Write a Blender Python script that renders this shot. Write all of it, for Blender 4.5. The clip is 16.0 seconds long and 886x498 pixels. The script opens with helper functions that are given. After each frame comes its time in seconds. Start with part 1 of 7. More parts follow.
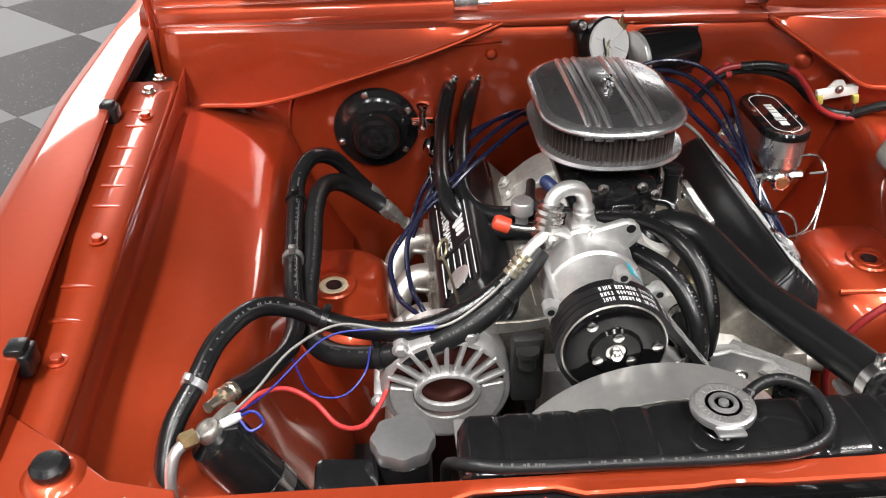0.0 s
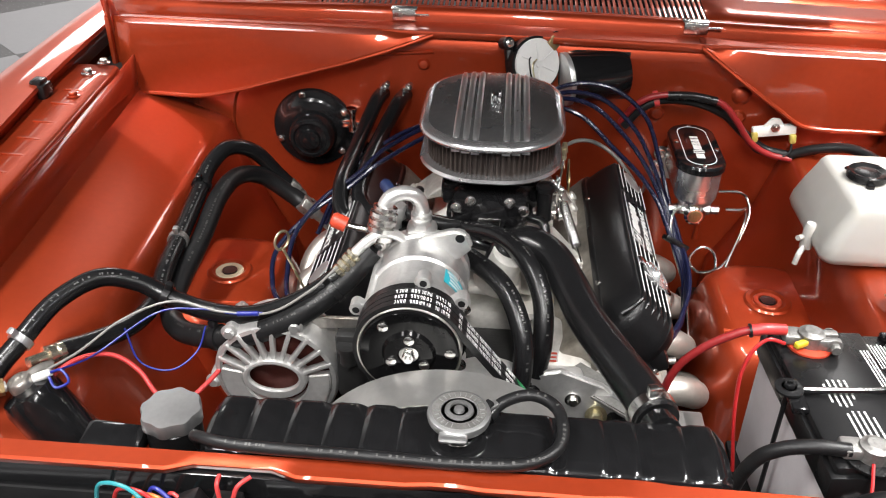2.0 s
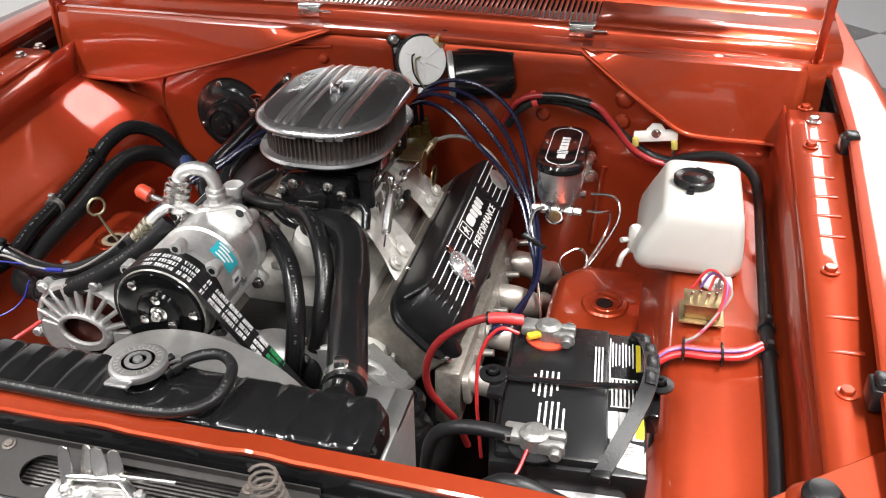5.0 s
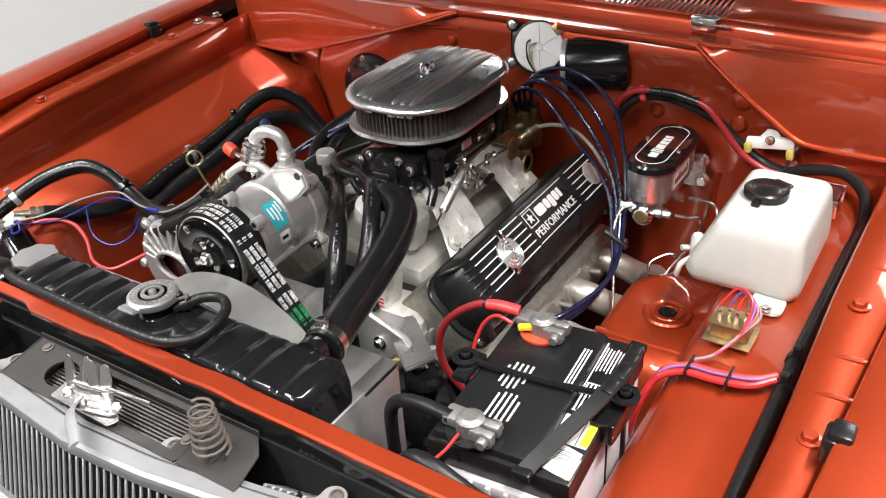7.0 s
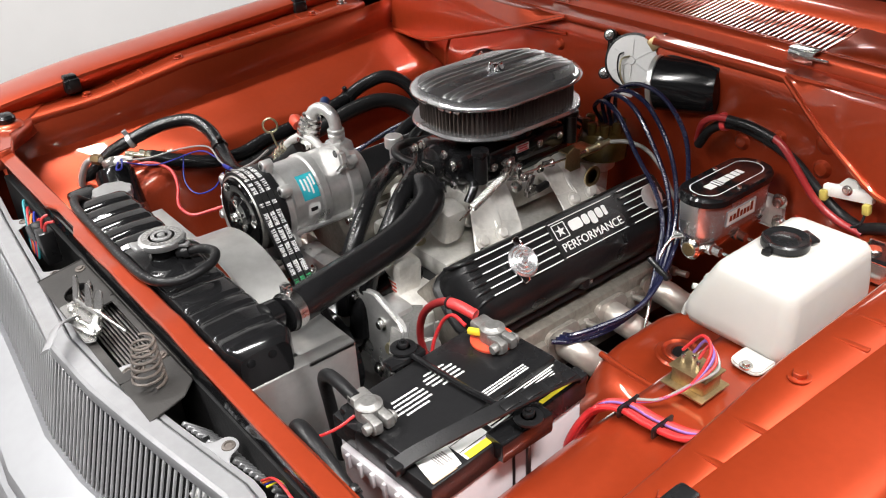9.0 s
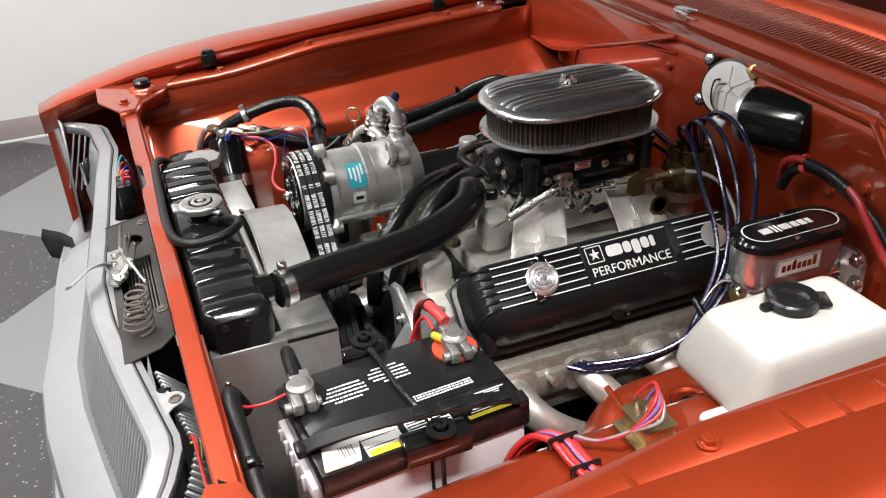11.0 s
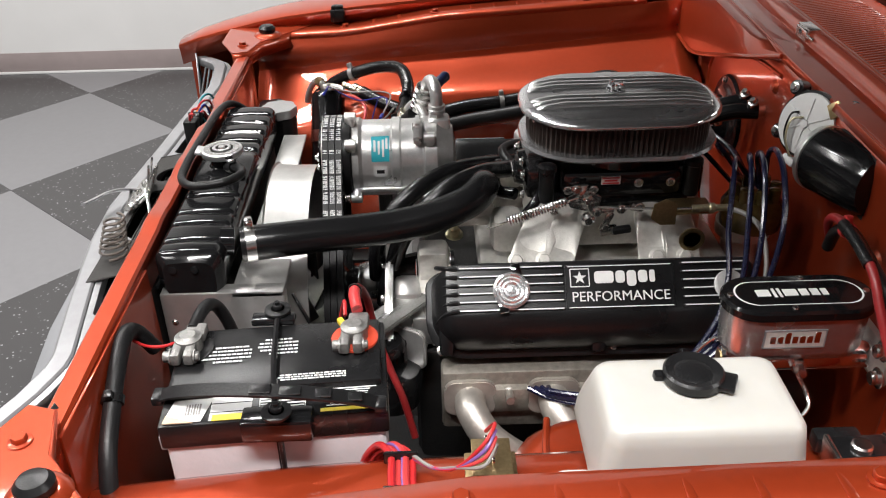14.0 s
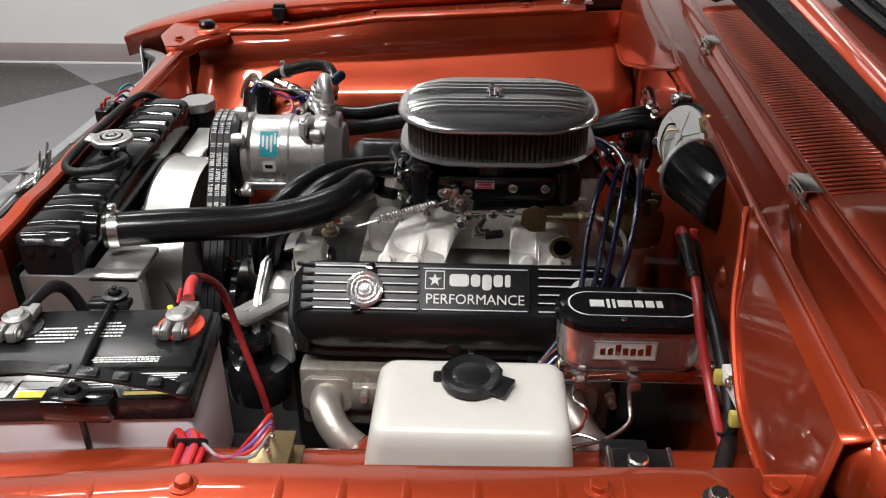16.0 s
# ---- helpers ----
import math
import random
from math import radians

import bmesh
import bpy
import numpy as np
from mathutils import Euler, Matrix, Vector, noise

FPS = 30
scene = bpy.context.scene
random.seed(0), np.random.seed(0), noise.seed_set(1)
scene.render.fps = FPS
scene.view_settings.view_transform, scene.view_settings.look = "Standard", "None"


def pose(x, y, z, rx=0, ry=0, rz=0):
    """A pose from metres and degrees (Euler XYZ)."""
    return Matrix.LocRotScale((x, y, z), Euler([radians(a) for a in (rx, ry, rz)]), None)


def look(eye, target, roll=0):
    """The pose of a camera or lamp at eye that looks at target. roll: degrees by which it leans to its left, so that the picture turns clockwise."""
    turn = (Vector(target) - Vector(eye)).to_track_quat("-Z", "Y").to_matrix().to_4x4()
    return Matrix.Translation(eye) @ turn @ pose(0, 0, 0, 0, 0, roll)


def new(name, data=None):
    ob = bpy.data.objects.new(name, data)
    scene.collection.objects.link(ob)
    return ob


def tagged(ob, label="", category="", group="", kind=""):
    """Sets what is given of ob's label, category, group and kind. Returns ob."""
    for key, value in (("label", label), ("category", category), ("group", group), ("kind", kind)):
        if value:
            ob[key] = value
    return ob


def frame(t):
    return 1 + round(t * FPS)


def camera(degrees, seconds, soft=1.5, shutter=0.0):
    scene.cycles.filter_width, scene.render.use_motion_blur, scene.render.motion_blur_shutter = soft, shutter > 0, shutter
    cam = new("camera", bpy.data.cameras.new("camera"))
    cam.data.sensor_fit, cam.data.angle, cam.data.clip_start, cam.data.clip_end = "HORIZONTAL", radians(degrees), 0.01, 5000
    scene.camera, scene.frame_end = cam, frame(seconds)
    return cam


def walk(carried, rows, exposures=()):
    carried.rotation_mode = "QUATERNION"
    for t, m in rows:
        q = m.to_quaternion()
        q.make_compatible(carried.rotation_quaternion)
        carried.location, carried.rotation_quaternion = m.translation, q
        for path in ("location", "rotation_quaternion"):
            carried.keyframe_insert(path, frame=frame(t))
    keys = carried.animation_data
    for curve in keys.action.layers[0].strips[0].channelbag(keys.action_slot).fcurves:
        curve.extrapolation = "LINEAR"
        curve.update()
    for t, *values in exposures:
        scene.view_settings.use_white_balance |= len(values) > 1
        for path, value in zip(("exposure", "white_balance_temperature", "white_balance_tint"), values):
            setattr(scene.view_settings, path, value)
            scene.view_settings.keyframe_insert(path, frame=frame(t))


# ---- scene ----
cam = camera(53.8, 16.0, soft=1.1)
PATH = [
    (0, (-0.3611, -1.2225, 1.5753), (-0.2507, 0.4693, 0.4711), -0.7),
    (0.5, (-0.2559, -1.2315, 1.5783), (-0.2184, 0.4632, 0.4762), -0.2),
    (1, (-0.1598, -1.2385, 1.5783), (-0.2042, 0.4632, 0.4863), 0.1),
    (1.5, (-0.0729, -1.2527, 1.5783), (-0.1607, 0.4541, 0.4964), 0.8),
    (2, (-0.0021, -1.2627, 1.5753), (-0.1213, 0.4481, 0.5035), 1.0),
    (2.5, (0.0768, -1.2728, 1.5763), (-0.0859, 0.4380, 0.5105), 0.8),
    (3, (0.1638, -1.2758, 1.5763), (-0.0293, 0.4350, 0.5156), 0.8),
    (3.5, (0.2538, -1.2747, 1.5763), (0.0354, 0.4340, 0.5166), 0.6),
    (4, (0.3326, -1.2727, 1.5743), (0.0759, 0.4340, 0.5196), 0.7),
    (4.2, (0.3660, -1.2706, 1.5733), (0.0911, 0.4341, 0.5206), 0.7),
    (6.3, (0.7249, -1.1916, 1.5632), (-0.0838, 0.3359, 0.5146), -3.8),
    (6.5, (0.7552, -1.1784, 1.5621), (-0.1071, 0.3187, 0.5115), -4.0),
    (7, (0.8189, -1.1420, 1.5611), (-0.1576, 0.2802, 0.5065), -3.9),
    (7.5, (0.8947, -1.0914, 1.5541), (-0.2223, 0.2327, 0.5095), -4.2),
    (8, (0.9645, -1.0347, 1.5480), (-0.2627, 0.1983, 0.5166), -4.2),
    (8.2, (0.9938, -1.0124, 1.5500), (-0.2688, 0.1881, 0.5227), -4.1),
    (10.3, (1.1989, -0.7646, 1.5409), (-0.3668, 0.0243, 0.5338), -3.2),
    (10.5, (1.2171, -0.7322, 1.5298), (-0.3840, 0.0051, 0.5388), -3.5),
    (11, (1.2494, -0.6564, 1.5298), (-0.4001, -0.0394, 0.5368), -3.1),
    (11.5, (1.2737, -0.5846, 1.5166), (-0.4173, -0.0718, 0.5338), -3.1),
    (12, (1.2878, -0.5219, 1.5177), (-0.4304, -0.1183, 0.5308), -2.8),
    (12.5, (1.2948, -0.4622, 1.5187), (-0.4395, -0.1659, 0.5217), -2.5),
    (13, (1.3019, -0.3955, 1.5207), (-0.4435, -0.2215, 0.5136), -2.4),
    (13.5, (1.2968, -0.3186, 1.5187), (-0.4506, -0.2447, 0.5035), -2.2),
    (14, (1.2876, -0.2306, 1.5268), (-0.4496, -0.2134, 0.4913), -1.4),
    (14.5, (1.2906, -0.1578, 1.5237), (-0.4506, -0.1648, 0.4944), -0.5),
    (15, (1.2966, -0.0901, 1.5187), (-0.4486, -0.1143, 0.4984), -0.3),
    (15.5, (1.2966, -0.0294, 1.5156), (-0.4496, -0.0708, 0.4974), -0.2),
    (16, (1.2946, 0.0333, 1.5146), (-0.4507, -0.0415, 0.4954), -0.1),
]
walk(cam, [(t, look(eye, target, roll)) for t, eye, target, roll in PATH], exposures=[(0, -0.50), (4, -0.50), (8, -0.52), (12, -0.84), (14, -0.93), (16, -1.18)])

# ---- light ----
world = bpy.data.worlds.new("room")
scene.world = world
world.use_nodes = True
world.node_tree.nodes["Background"].inputs[0].default_value = (0.9, 0.95, 1.0, 1)
world.node_tree.nodes["Background"].inputs[1].default_value = 0.015


def area_lamp(name, m, sx, sy, watts, color=(1.0, 0.98, 0.96)):
    data = bpy.data.lights.new(name, "AREA")
    data.shape, data.size, data.size_y, data.energy, data.color = "RECTANGLE", sx, sy, watts, color
    ob = new(name, data)
    ob.matrix_world = m
    return ob


# ceiling tubes over the car; wide unseen panels added behind for sheen on wings and cowl
for lx, ly, watts in ((-1.3, -0.95, 172), (-1.95, 4.5, 200), (0.0, 6.4, 110), (1.6, 3.6, 170), (1.42, -0.45, 255), (-1.3, -2.6, 62), (0.0, -2.4, 150), (1.3, -2.6, 60)):
    area_lamp("ceiling_light", pose(lx, ly, 3.08), 0.22 if ly < 2 else 1.2, 1.5 if ly < 2 else 2.4, watts)

# ---- materials ----


def nodes_of(name):
    m = bpy.data.materials.new(name)
    m.use_nodes = True
    t = m.node_tree
    return m, t, t.nodes["Principled BSDF"]


def mat(name, color, rough=0.5, metal=0.0, vary=0.12, scale=30.0, bump=0.0, bscale=200.0, coat=0.0, spec=0.5, dirt=0.0, dirt_color=(0.1, 0.08, 0.06), rvary=0.12, aniso=0.0):
    """A surface with fine grain, slow colour drift, wear in its gloss and, where asked, dirt in patches."""
    m, t, b = nodes_of(name)
    n, l = t.nodes, t.links
    tc = n.new("ShaderNodeTexCoord")
    big = n.new("ShaderNodeTexNoise")
    big.inputs["Scale"].default_value, big.inputs["Detail"].default_value = scale * 0.25, 4
    fine = n.new("ShaderNodeTexNoise")
    fine.inputs["Scale"].default_value, fine.inputs["Detail"].default_value = scale * 4, 3
    l.new(tc.outputs["Object"], big.inputs["Vector"])
    l.new(tc.outputs["Object"], fine.inputs["Vector"])
    add = n.new("ShaderNodeMath")
    add.operation = "MULTIPLY_ADD"
    l.new(fine.outputs["Fac"], add.inputs[0])
    add.inputs[1].default_value = 0.5
    half = n.new("ShaderNodeMath")
    half.operation = "MULTIPLY"
    half.inputs[1].default_value = 0.5
    l.new(big.outputs["Fac"], half.inputs[0])
    l.new(half.outputs[0], add.inputs[2])
    ramp = n.new("ShaderNodeMapRange")
    ramp.inputs["From Min"].default_value, ramp.inputs["From Max"].default_value = 0.3, 0.7
    ramp.inputs["To Min"].default_value, ramp.inputs["To Max"].default_value = 1 - vary, 1 + vary
    l.new(add.outputs[0], ramp.inputs["Value"])
    mul = n.new("ShaderNodeVectorMath")
    mul.operation = "SCALE"
    mul.inputs[0].default_value = color
    l.new(ramp.outputs[0], mul.inputs["Scale"])
    out = mul.outputs[0]
    if dirt:
        d = n.new("ShaderNodeTexNoise")
        d.inputs["Scale"].default_value, d.inputs["Detail"].default_value, d.inputs["Roughness"].default_value = scale * 0.6, 8, 0.7
        l.new(tc.outputs["Object"], d.inputs["Vector"])
        dr = n.new("ShaderNodeMapRange")
        dr.inputs["From Min"].default_value, dr.inputs["From Max"].default_value, dr.inputs["To Max"].default_value = 0.5, 0.7, dirt
        l.new(d.outputs["Fac"], dr.inputs["Value"])
        mx = n.new("ShaderNodeMix")
        mx.data_type = "RGBA"
        l.new(dr.outputs[0], mx.inputs[0])
        l.new(out, mx.inputs[6])
        mx.inputs[7].default_value = (*dirt_color, 1)
        out = mx.outputs[2]
    l.new(out, b.inputs["Base Color"])
    rr = n.new("ShaderNodeMapRange")
    rr.inputs["From Min"].default_value, rr.inputs["From Max"].default_value = 0.3, 0.7
    rr.inputs["To Min"].default_value, rr.inputs["To Max"].default_value = max(0.02, rough - rvary * rough), min(1, rough + rvary * rough)
    l.new(big.outputs["Fac"], rr.inputs["Value"])
    l.new(rr.outputs[0], b.inputs["Roughness"])
    b.inputs["Metallic"].default_value = metal
    b.inputs["Specular IOR Level"].default_value = spec
    b.inputs["Coat Weight"].default_value = coat
    b.inputs["Coat Roughness"].default_value = 0.04
    b.inputs["Anisotropic"].default_value = aniso
    if bump:
        bn = n.new("ShaderNodeTexNoise")
        bn.inputs["Scale"].default_value, bn.inputs["Detail"].default_value = bscale, 4
        l.new(tc.outputs["Object"], bn.inputs["Vector"])
        bp = n.new("ShaderNodeBump")
        bp.inputs["Strength"].default_value, bp.inputs["Distance"].default_value = bump, 0.002
        l.new(bn.outputs["Fac"], bp.inputs["Height"])
        l.new(bp.outputs[0], b.inputs["Normal"])
    return m


paint = mat("candy_orange_paint", (0.36, 0.042, 0.0105), 0.42, 0.66, vary=0.07, scale=25, coat=0.9, bump=0.012, bscale=9)
paint.node_tree.nodes["Principled BSDF"].inputs["Coat Roughness"].default_value = 0.05
black_gloss = mat("gloss_black_paint", (0.007, 0.007, 0.0075), 0.14, 0.0, vary=0.3, scale=20, spec=0.38, coat=0.15, bump=0.05, bscale=60)
black_satin = mat("satin_black_paint", (0.007, 0.007, 0.0075), 0.30, 0.0, spec=0.32, vary=0.25, scale=30, bump=0.15, bscale=300)
black_plastic = mat("black_plastic", (0.008, 0.008, 0.0085), 0.28, 0.0, spec=0.35, vary=0.2, scale=40, bump=0.1, bscale=400)
rubber = mat("black_rubber", (0.008, 0.008, 0.0085), 0.38, 0.0, spec=0.26, vary=0.35, scale=35, bump=0.2, bscale=350, dirt=0.2, dirt_color=(0.025, 0.025, 0.026))
hose_black = mat("shiny_hose_rubber", (0.007, 0.007, 0.0075), 0.24, 0.0, spec=0.36, vary=0.3, scale=30, bump=0.12, bscale=250)
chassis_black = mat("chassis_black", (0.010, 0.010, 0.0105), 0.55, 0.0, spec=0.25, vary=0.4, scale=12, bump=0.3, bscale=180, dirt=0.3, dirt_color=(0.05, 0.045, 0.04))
chrome = mat("chrome", (0.86, 0.86, 0.87), 0.06, 1.0, vary=0.03, scale=20, rvary=0.4)
ring_chrome = mat("rippled_chrome_cap", (0.80, 0.80, 0.81), 0.22, 0.85, vary=0.05, scale=30)
polished = mat("polished_aluminium", (0.66, 0.66, 0.67), 0.24, 0.92, vary=0.08, scale=25, bump=0.05, bscale=60, rvary=0.3)
cast = mat("cast_aluminium", (0.66, 0.64, 0.60), 0.46, 0.45, vary=0.14, scale=30, bump=0.16, bscale=420, dirt=0.35, dirt_color=(0.30, 0.26, 0.21))
machined = mat("machined_aluminium", (0.66, 0.655, 0.645), 0.36, 0.80, vary=0.12, scale=30, bump=0.2, bscale=300, dirt=0.35, dirt_color=(0.40, 0.39, 0.37), rvary=0.3)
satin_zinc = mat("satin_plated_cap", (0.50, 0.50, 0.50), 0.34, 0.9, vary=0.08, scale=40)
sheet_alu = mat("brushed_aluminium_sheet", (0.55, 0.545, 0.53), 0.42, 0.9, vary=0.12, scale=16, bump=0.1, bscale=120, dirt=0.25, dirt_color=(0.42, 0.40, 0.37))
steel = mat("bare_steel", (0.50, 0.48, 0.45), 0.38, 0.9, vary=0.2, scale=40, bump=0.25, bscale=250, dirt=0.35, dirt_color=(0.25, 0.18, 0.12))
header_steel = mat("coated_exhaust_steel", (0.42, 0.39, 0.355), 0.42, 0.75, vary=0.2, scale=14, bump=0.2, bscale=160, dirt=0.4, dirt_color=(0.30, 0.25, 0.20))
zinc = mat("zinc_plated_steel", (0.70, 0.69, 0.67), 0.24, 1.0, vary=0.12, scale=50)
gold_zinc = mat("yellow_zinc_plate", (0.34, 0.25, 0.13), 0.38, 0.9, vary=0.25, scale=60)
ferrule_gold = mat("pale_gold_plated_ferrule", (0.62, 0.58, 0.46), 0.25, 0.95, vary=0.2, scale=60)
brass = mat("brass_fitting", (0.52, 0.47, 0.31), 0.34, 0.9, vary=0.2, scale=60)
lead = mat("lead_terminal", (0.27, 0.265, 0.255), 0.5, 0.8, vary=0.25, scale=60, bump=0.4, bscale=300)
lavender_grey = mat("battery_case_grey", (0.46, 0.435, 0.45), 0.48, 0.0, vary=0.06, scale=12, bump=0.1, bscale=200, dirt=0.15, dirt_color=(0.42, 0.38, 0.38))
white_paint = mat("white_print", (0.68, 0.68, 0.67), 0.45, 0.0, vary=0.05)
wall_white = mat("white_wall_paint", (0.65, 0.645, 0.64), 0.6, 0.0, vary=0.03, scale=1.5, bump=0.1, bscale=90)
# dark tones of the unseen ceiling and walls, chosen to hold back bounced light
room_grey = mat("dark_unseen_ceiling", (0.06, 0.06, 0.063), 0.7, 0.0, vary=0.05, scale=2)
wall_grey = mat("grey_unseen_wall", (0.24, 0.24, 0.245), 0.6, 0.0, vary=0.05, scale=2, bump=0.1, bscale=90)
skirt_taupe = mat("taupe_vinyl_skirting", (0.30, 0.25, 0.245), 0.45, 0.0, vary=0.08, scale=4)
red_wire = mat("red_cable_plastic", (0.40, 0.018, 0.020), 0.35, 0.0, vary=0.12, scale=40)
cable_red = mat("dark_red_cable_rubber", (0.22, 0.014, 0.015), 0.38, 0.0, vary=0.15, scale=40)
pink_wire = mat("pink_red_cable", (0.45, 0.036, 0.036), 0.38, 0.0, vary=0.12, scale=40)
blue_lead = mat("dark_blue_plug_lead", (0.007, 0.008, 0.026), 0.22, 0.0, vary=0.2, scale=40)
blue_wire = mat("bright_blue_wire", (0.011, 0.018, 0.19), 0.35, 0.0)
grey_wire = mat("grey_wire", (0.20, 0.19, 0.18), 0.4, 0.0)
orange_wire = mat("orange_wire", (0.55, 0.14, 0.02), 0.4, 0.0)
teal_wire = mat("teal_wire", (0.02, 0.22, 0.25), 0.4, 0.0)
purple_wire = mat("purple_wire", (0.16, 0.08, 0.26), 0.4, 0.0)
yellow = mat("yellow_plastic", (0.60, 0.48, 0.03), 0.4, 0.0)
red_cap = mat("red_plastic_cap", (0.50, 0.055, 0.025), 0.4, 0.0)
blue_cap = mat("blue_plastic_cap", (0.012, 0.022, 0.07), 0.4, 0.0)
green_print = mat("green_print", (0.02, 0.30, 0.10), 0.5, 0.0)
teal_print = mat("teal_label", (0.02, 0.33, 0.40), 0.4, 0.0)
ceramic = mat("white_ceramic", (0.66, 0.65, 0.62), 0.5, 0.0, vary=0.08, scale=60, bump=0.2, bscale=200)
white_plastic = mat("white_nylon_gear_cover", (0.60, 0.60, 0.59), 0.42, 0.0, vary=0.05, scale=40)
filter_brown = mat("pleated_filter_cotton", (0.034, 0.024, 0.020), 0.7, 0.0, vary=0.3, scale=60, bump=0.4, bscale=300)
silver_paint = mat("silver_painted_metal", (0.32, 0.325, 0.34), 0.35, 0.5, vary=0.05, scale=10, coat=0.4)
bright_trim = mat("bright_anodised_trim", (0.34, 0.34, 0.35), 0.33, 0.55, vary=0.10, scale=14, dirt=0.2, dirt_color=(0.25, 0.24, 0.23))
bar_bright = mat("bright_grille_bar", (0.50, 0.50, 0.51), 0.30, 0.7, vary=0.06, scale=30)
rust_steel = mat("weathered_latch_steel", (0.10, 0.085, 0.075), 0.55, 0.4, vary=0.3, scale=50, bump=0.4, bscale=250, dirt=0.4, dirt_color=(0.12, 0.07, 0.045))
grey_plate = mat("dull_grey_support_plate", (0.030, 0.028, 0.0265), 0.62, 0.0, spec=0.22, vary=0.2, scale=12, bump=0.15, bscale=200, dirt=0.35, dirt_color=(0.10, 0.09, 0.085))
core_fins = mat("radiator_core_fins", (0.10, 0.095, 0.09), 0.45, 0.7, vary=0.3, scale=120)
bottle_white = mat("translucent_white_polyethylene", (0.40, 0.39, 0.365), 0.34, 0.0, vary=0.05, scale=8, bump=0.06, bscale=60)
bottle_white.node_tree.nodes["Principled BSDF"].inputs["Subsurface Weight"].default_value = 0.2
bottle_white.node_tree.nodes["Principled BSDF"].inputs["Subsurface Radius"].default_value = (0.02, 0.017, 0.012)
dark_glass = mat("dark_windscreen_glass", (0.004, 0.004, 0.005), 0.05, 0.0, vary=0.1, coat=0.3)
engine_black = mat("engine_block_black", (0.012, 0.012, 0.012), 0.5, 0.0, vary=0.4, scale=20, bump=0.3, bscale=200)
head_metal = mat("oily_cast_iron", (0.25, 0.23, 0.20), 0.45, 0.55, vary=0.3, scale=25, bump=0.5, bscale=200, dirt=0.5, dirt_color=(0.15, 0.12, 0.095))
# black of the unlit cabin, also on the grille backing and trim groove
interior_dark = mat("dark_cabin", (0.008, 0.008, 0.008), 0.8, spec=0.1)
red_copper = mat("copper_windings", (0.07, 0.014, 0.010), 0.4, 0.6, vary=0.4, scale=120)
kraft = mat("torn_label_backing", (0.50, 0.40, 0.28), 0.7, 0.0)
amber = mat("amber_distributor_plastic", (0.085, 0.055, 0.014), 0.22, 0.0, vary=0.3, scale=30)
faded_print = mat("faded_hose_print", (0.05, 0.049, 0.047), 0.5, 0.0)
yellow_dull = mat("dull_yellow_crimp", (0.38, 0.31, 0.07), 0.45, 0.0)
belt_grey = mat("worn_belt_print", (0.74, 0.74, 0.73), 0.5, 0.0)
fin_bright = mat("buffed_aluminium_fins", (0.78, 0.78, 0.785), 0.30, 0.95, vary=0.06, scale=30)
clutch_black = mat("deep_gloss_black", (0.004, 0.004, 0.0042), 0.10, 0.0, spec=0.14, vary=0.2)
label_red = mat("red_label", (0.45, 0.02, 0.03), 0.4, 0.0)

# floor tiles: pale grey, and dark grey with white chips
tile_light = mat("pale_grey_vinyl_tile", (0.195, 0.192, 0.199), 0.32, 0.0, vary=0.05, scale=8, bump=0.05, bscale=60)
tile_dark, t, b = nodes_of("speckled_dark_grey_vinyl_tile")
n, l = t.nodes, t.links
tc, vor, vr, nz, mx = (n.new(k) for k in ("ShaderNodeTexCoord", "ShaderNodeTexVoronoi", "ShaderNodeMapRange", "ShaderNodeTexNoise", "ShaderNodeMix"))
l.new(tc.outputs["Object"], vor.inputs["Vector"])
l.new(tc.outputs["Object"], nz.inputs["Vector"])
vor.inputs["Scale"].default_value, vor.inputs["Randomness"].default_value, nz.inputs["Scale"].default_value = 62, 1.0, 26
vr.inputs["From Min"].default_value, vr.inputs["From Max"].default_value, vr.inputs["To Min"].default_value, vr.inputs["To Max"].default_value = 0.16, 0.24, 1.0, 0.0
mul = n.new("ShaderNodeMath")
mul.operation = "MULTIPLY"
step = n.new("ShaderNodeMapRange")
step.inputs["From Min"].default_value, step.inputs["From Max"].default_value = 0.46, 0.56
l.new(nz.outputs["Fac"], step.inputs["Value"])
l.new(vor.outputs["Distance"], vr.inputs["Value"])
l.new(vr.outputs[0], mul.inputs[0])
l.new(step.outputs[0], mul.inputs[1])
mx.data_type = "RGBA"
mx.inputs[6].default_value, mx.inputs[7].default_value = (0.050, 0.048, 0.049, 1), (0.34, 0.34, 0.35, 1)
l.new(mul.outputs[0], mx.inputs[0])
l.new(mx.outputs[2], b.inputs["Base Color"])
b.inputs["Roughness"].default_value = 0.30

# ---- shape helpers ----


def axis(p, d, spin=0.0):
    """A matrix at p whose z axis runs along d."""
    d = Vector(d).normalized()
    return Matrix.Translation(p) @ d.to_track_quat("Z", "Y").to_matrix().to_4x4() @ Matrix.Rotation(radians(spin), 4, "Z")


def rbox(size, bev=0.0, m=Matrix(), seg=2):
    bm = bmesh.new()
    bmesh.ops.create_cube(bm, size=1.0, matrix=Matrix.Diagonal((*size, 1)))
    if bev:
        bmesh.ops.bevel(bm, geom=bm.edges[:], offset=bev, segments=seg, affect="EDGES", profile=0.5)
    bm.transform(m)
    return bm


def box(x0, x1, y0, y1, z0, z1, bev=0.0, seg=2):
    return rbox((x1 - x0, y1 - y0, z1 - z0), bev, Matrix.Translation(((x0 + x1) / 2, (y0 + y1) / 2, (z0 + z1) / 2)), seg)


def raw(verts, faces):
    bm = bmesh.new()
    vs = [bm.verts.new(v) for v in verts]
    for f in faces:
        try:
            bm.faces.new([vs[i] for i in f])
        except ValueError:
            pass
    return bm


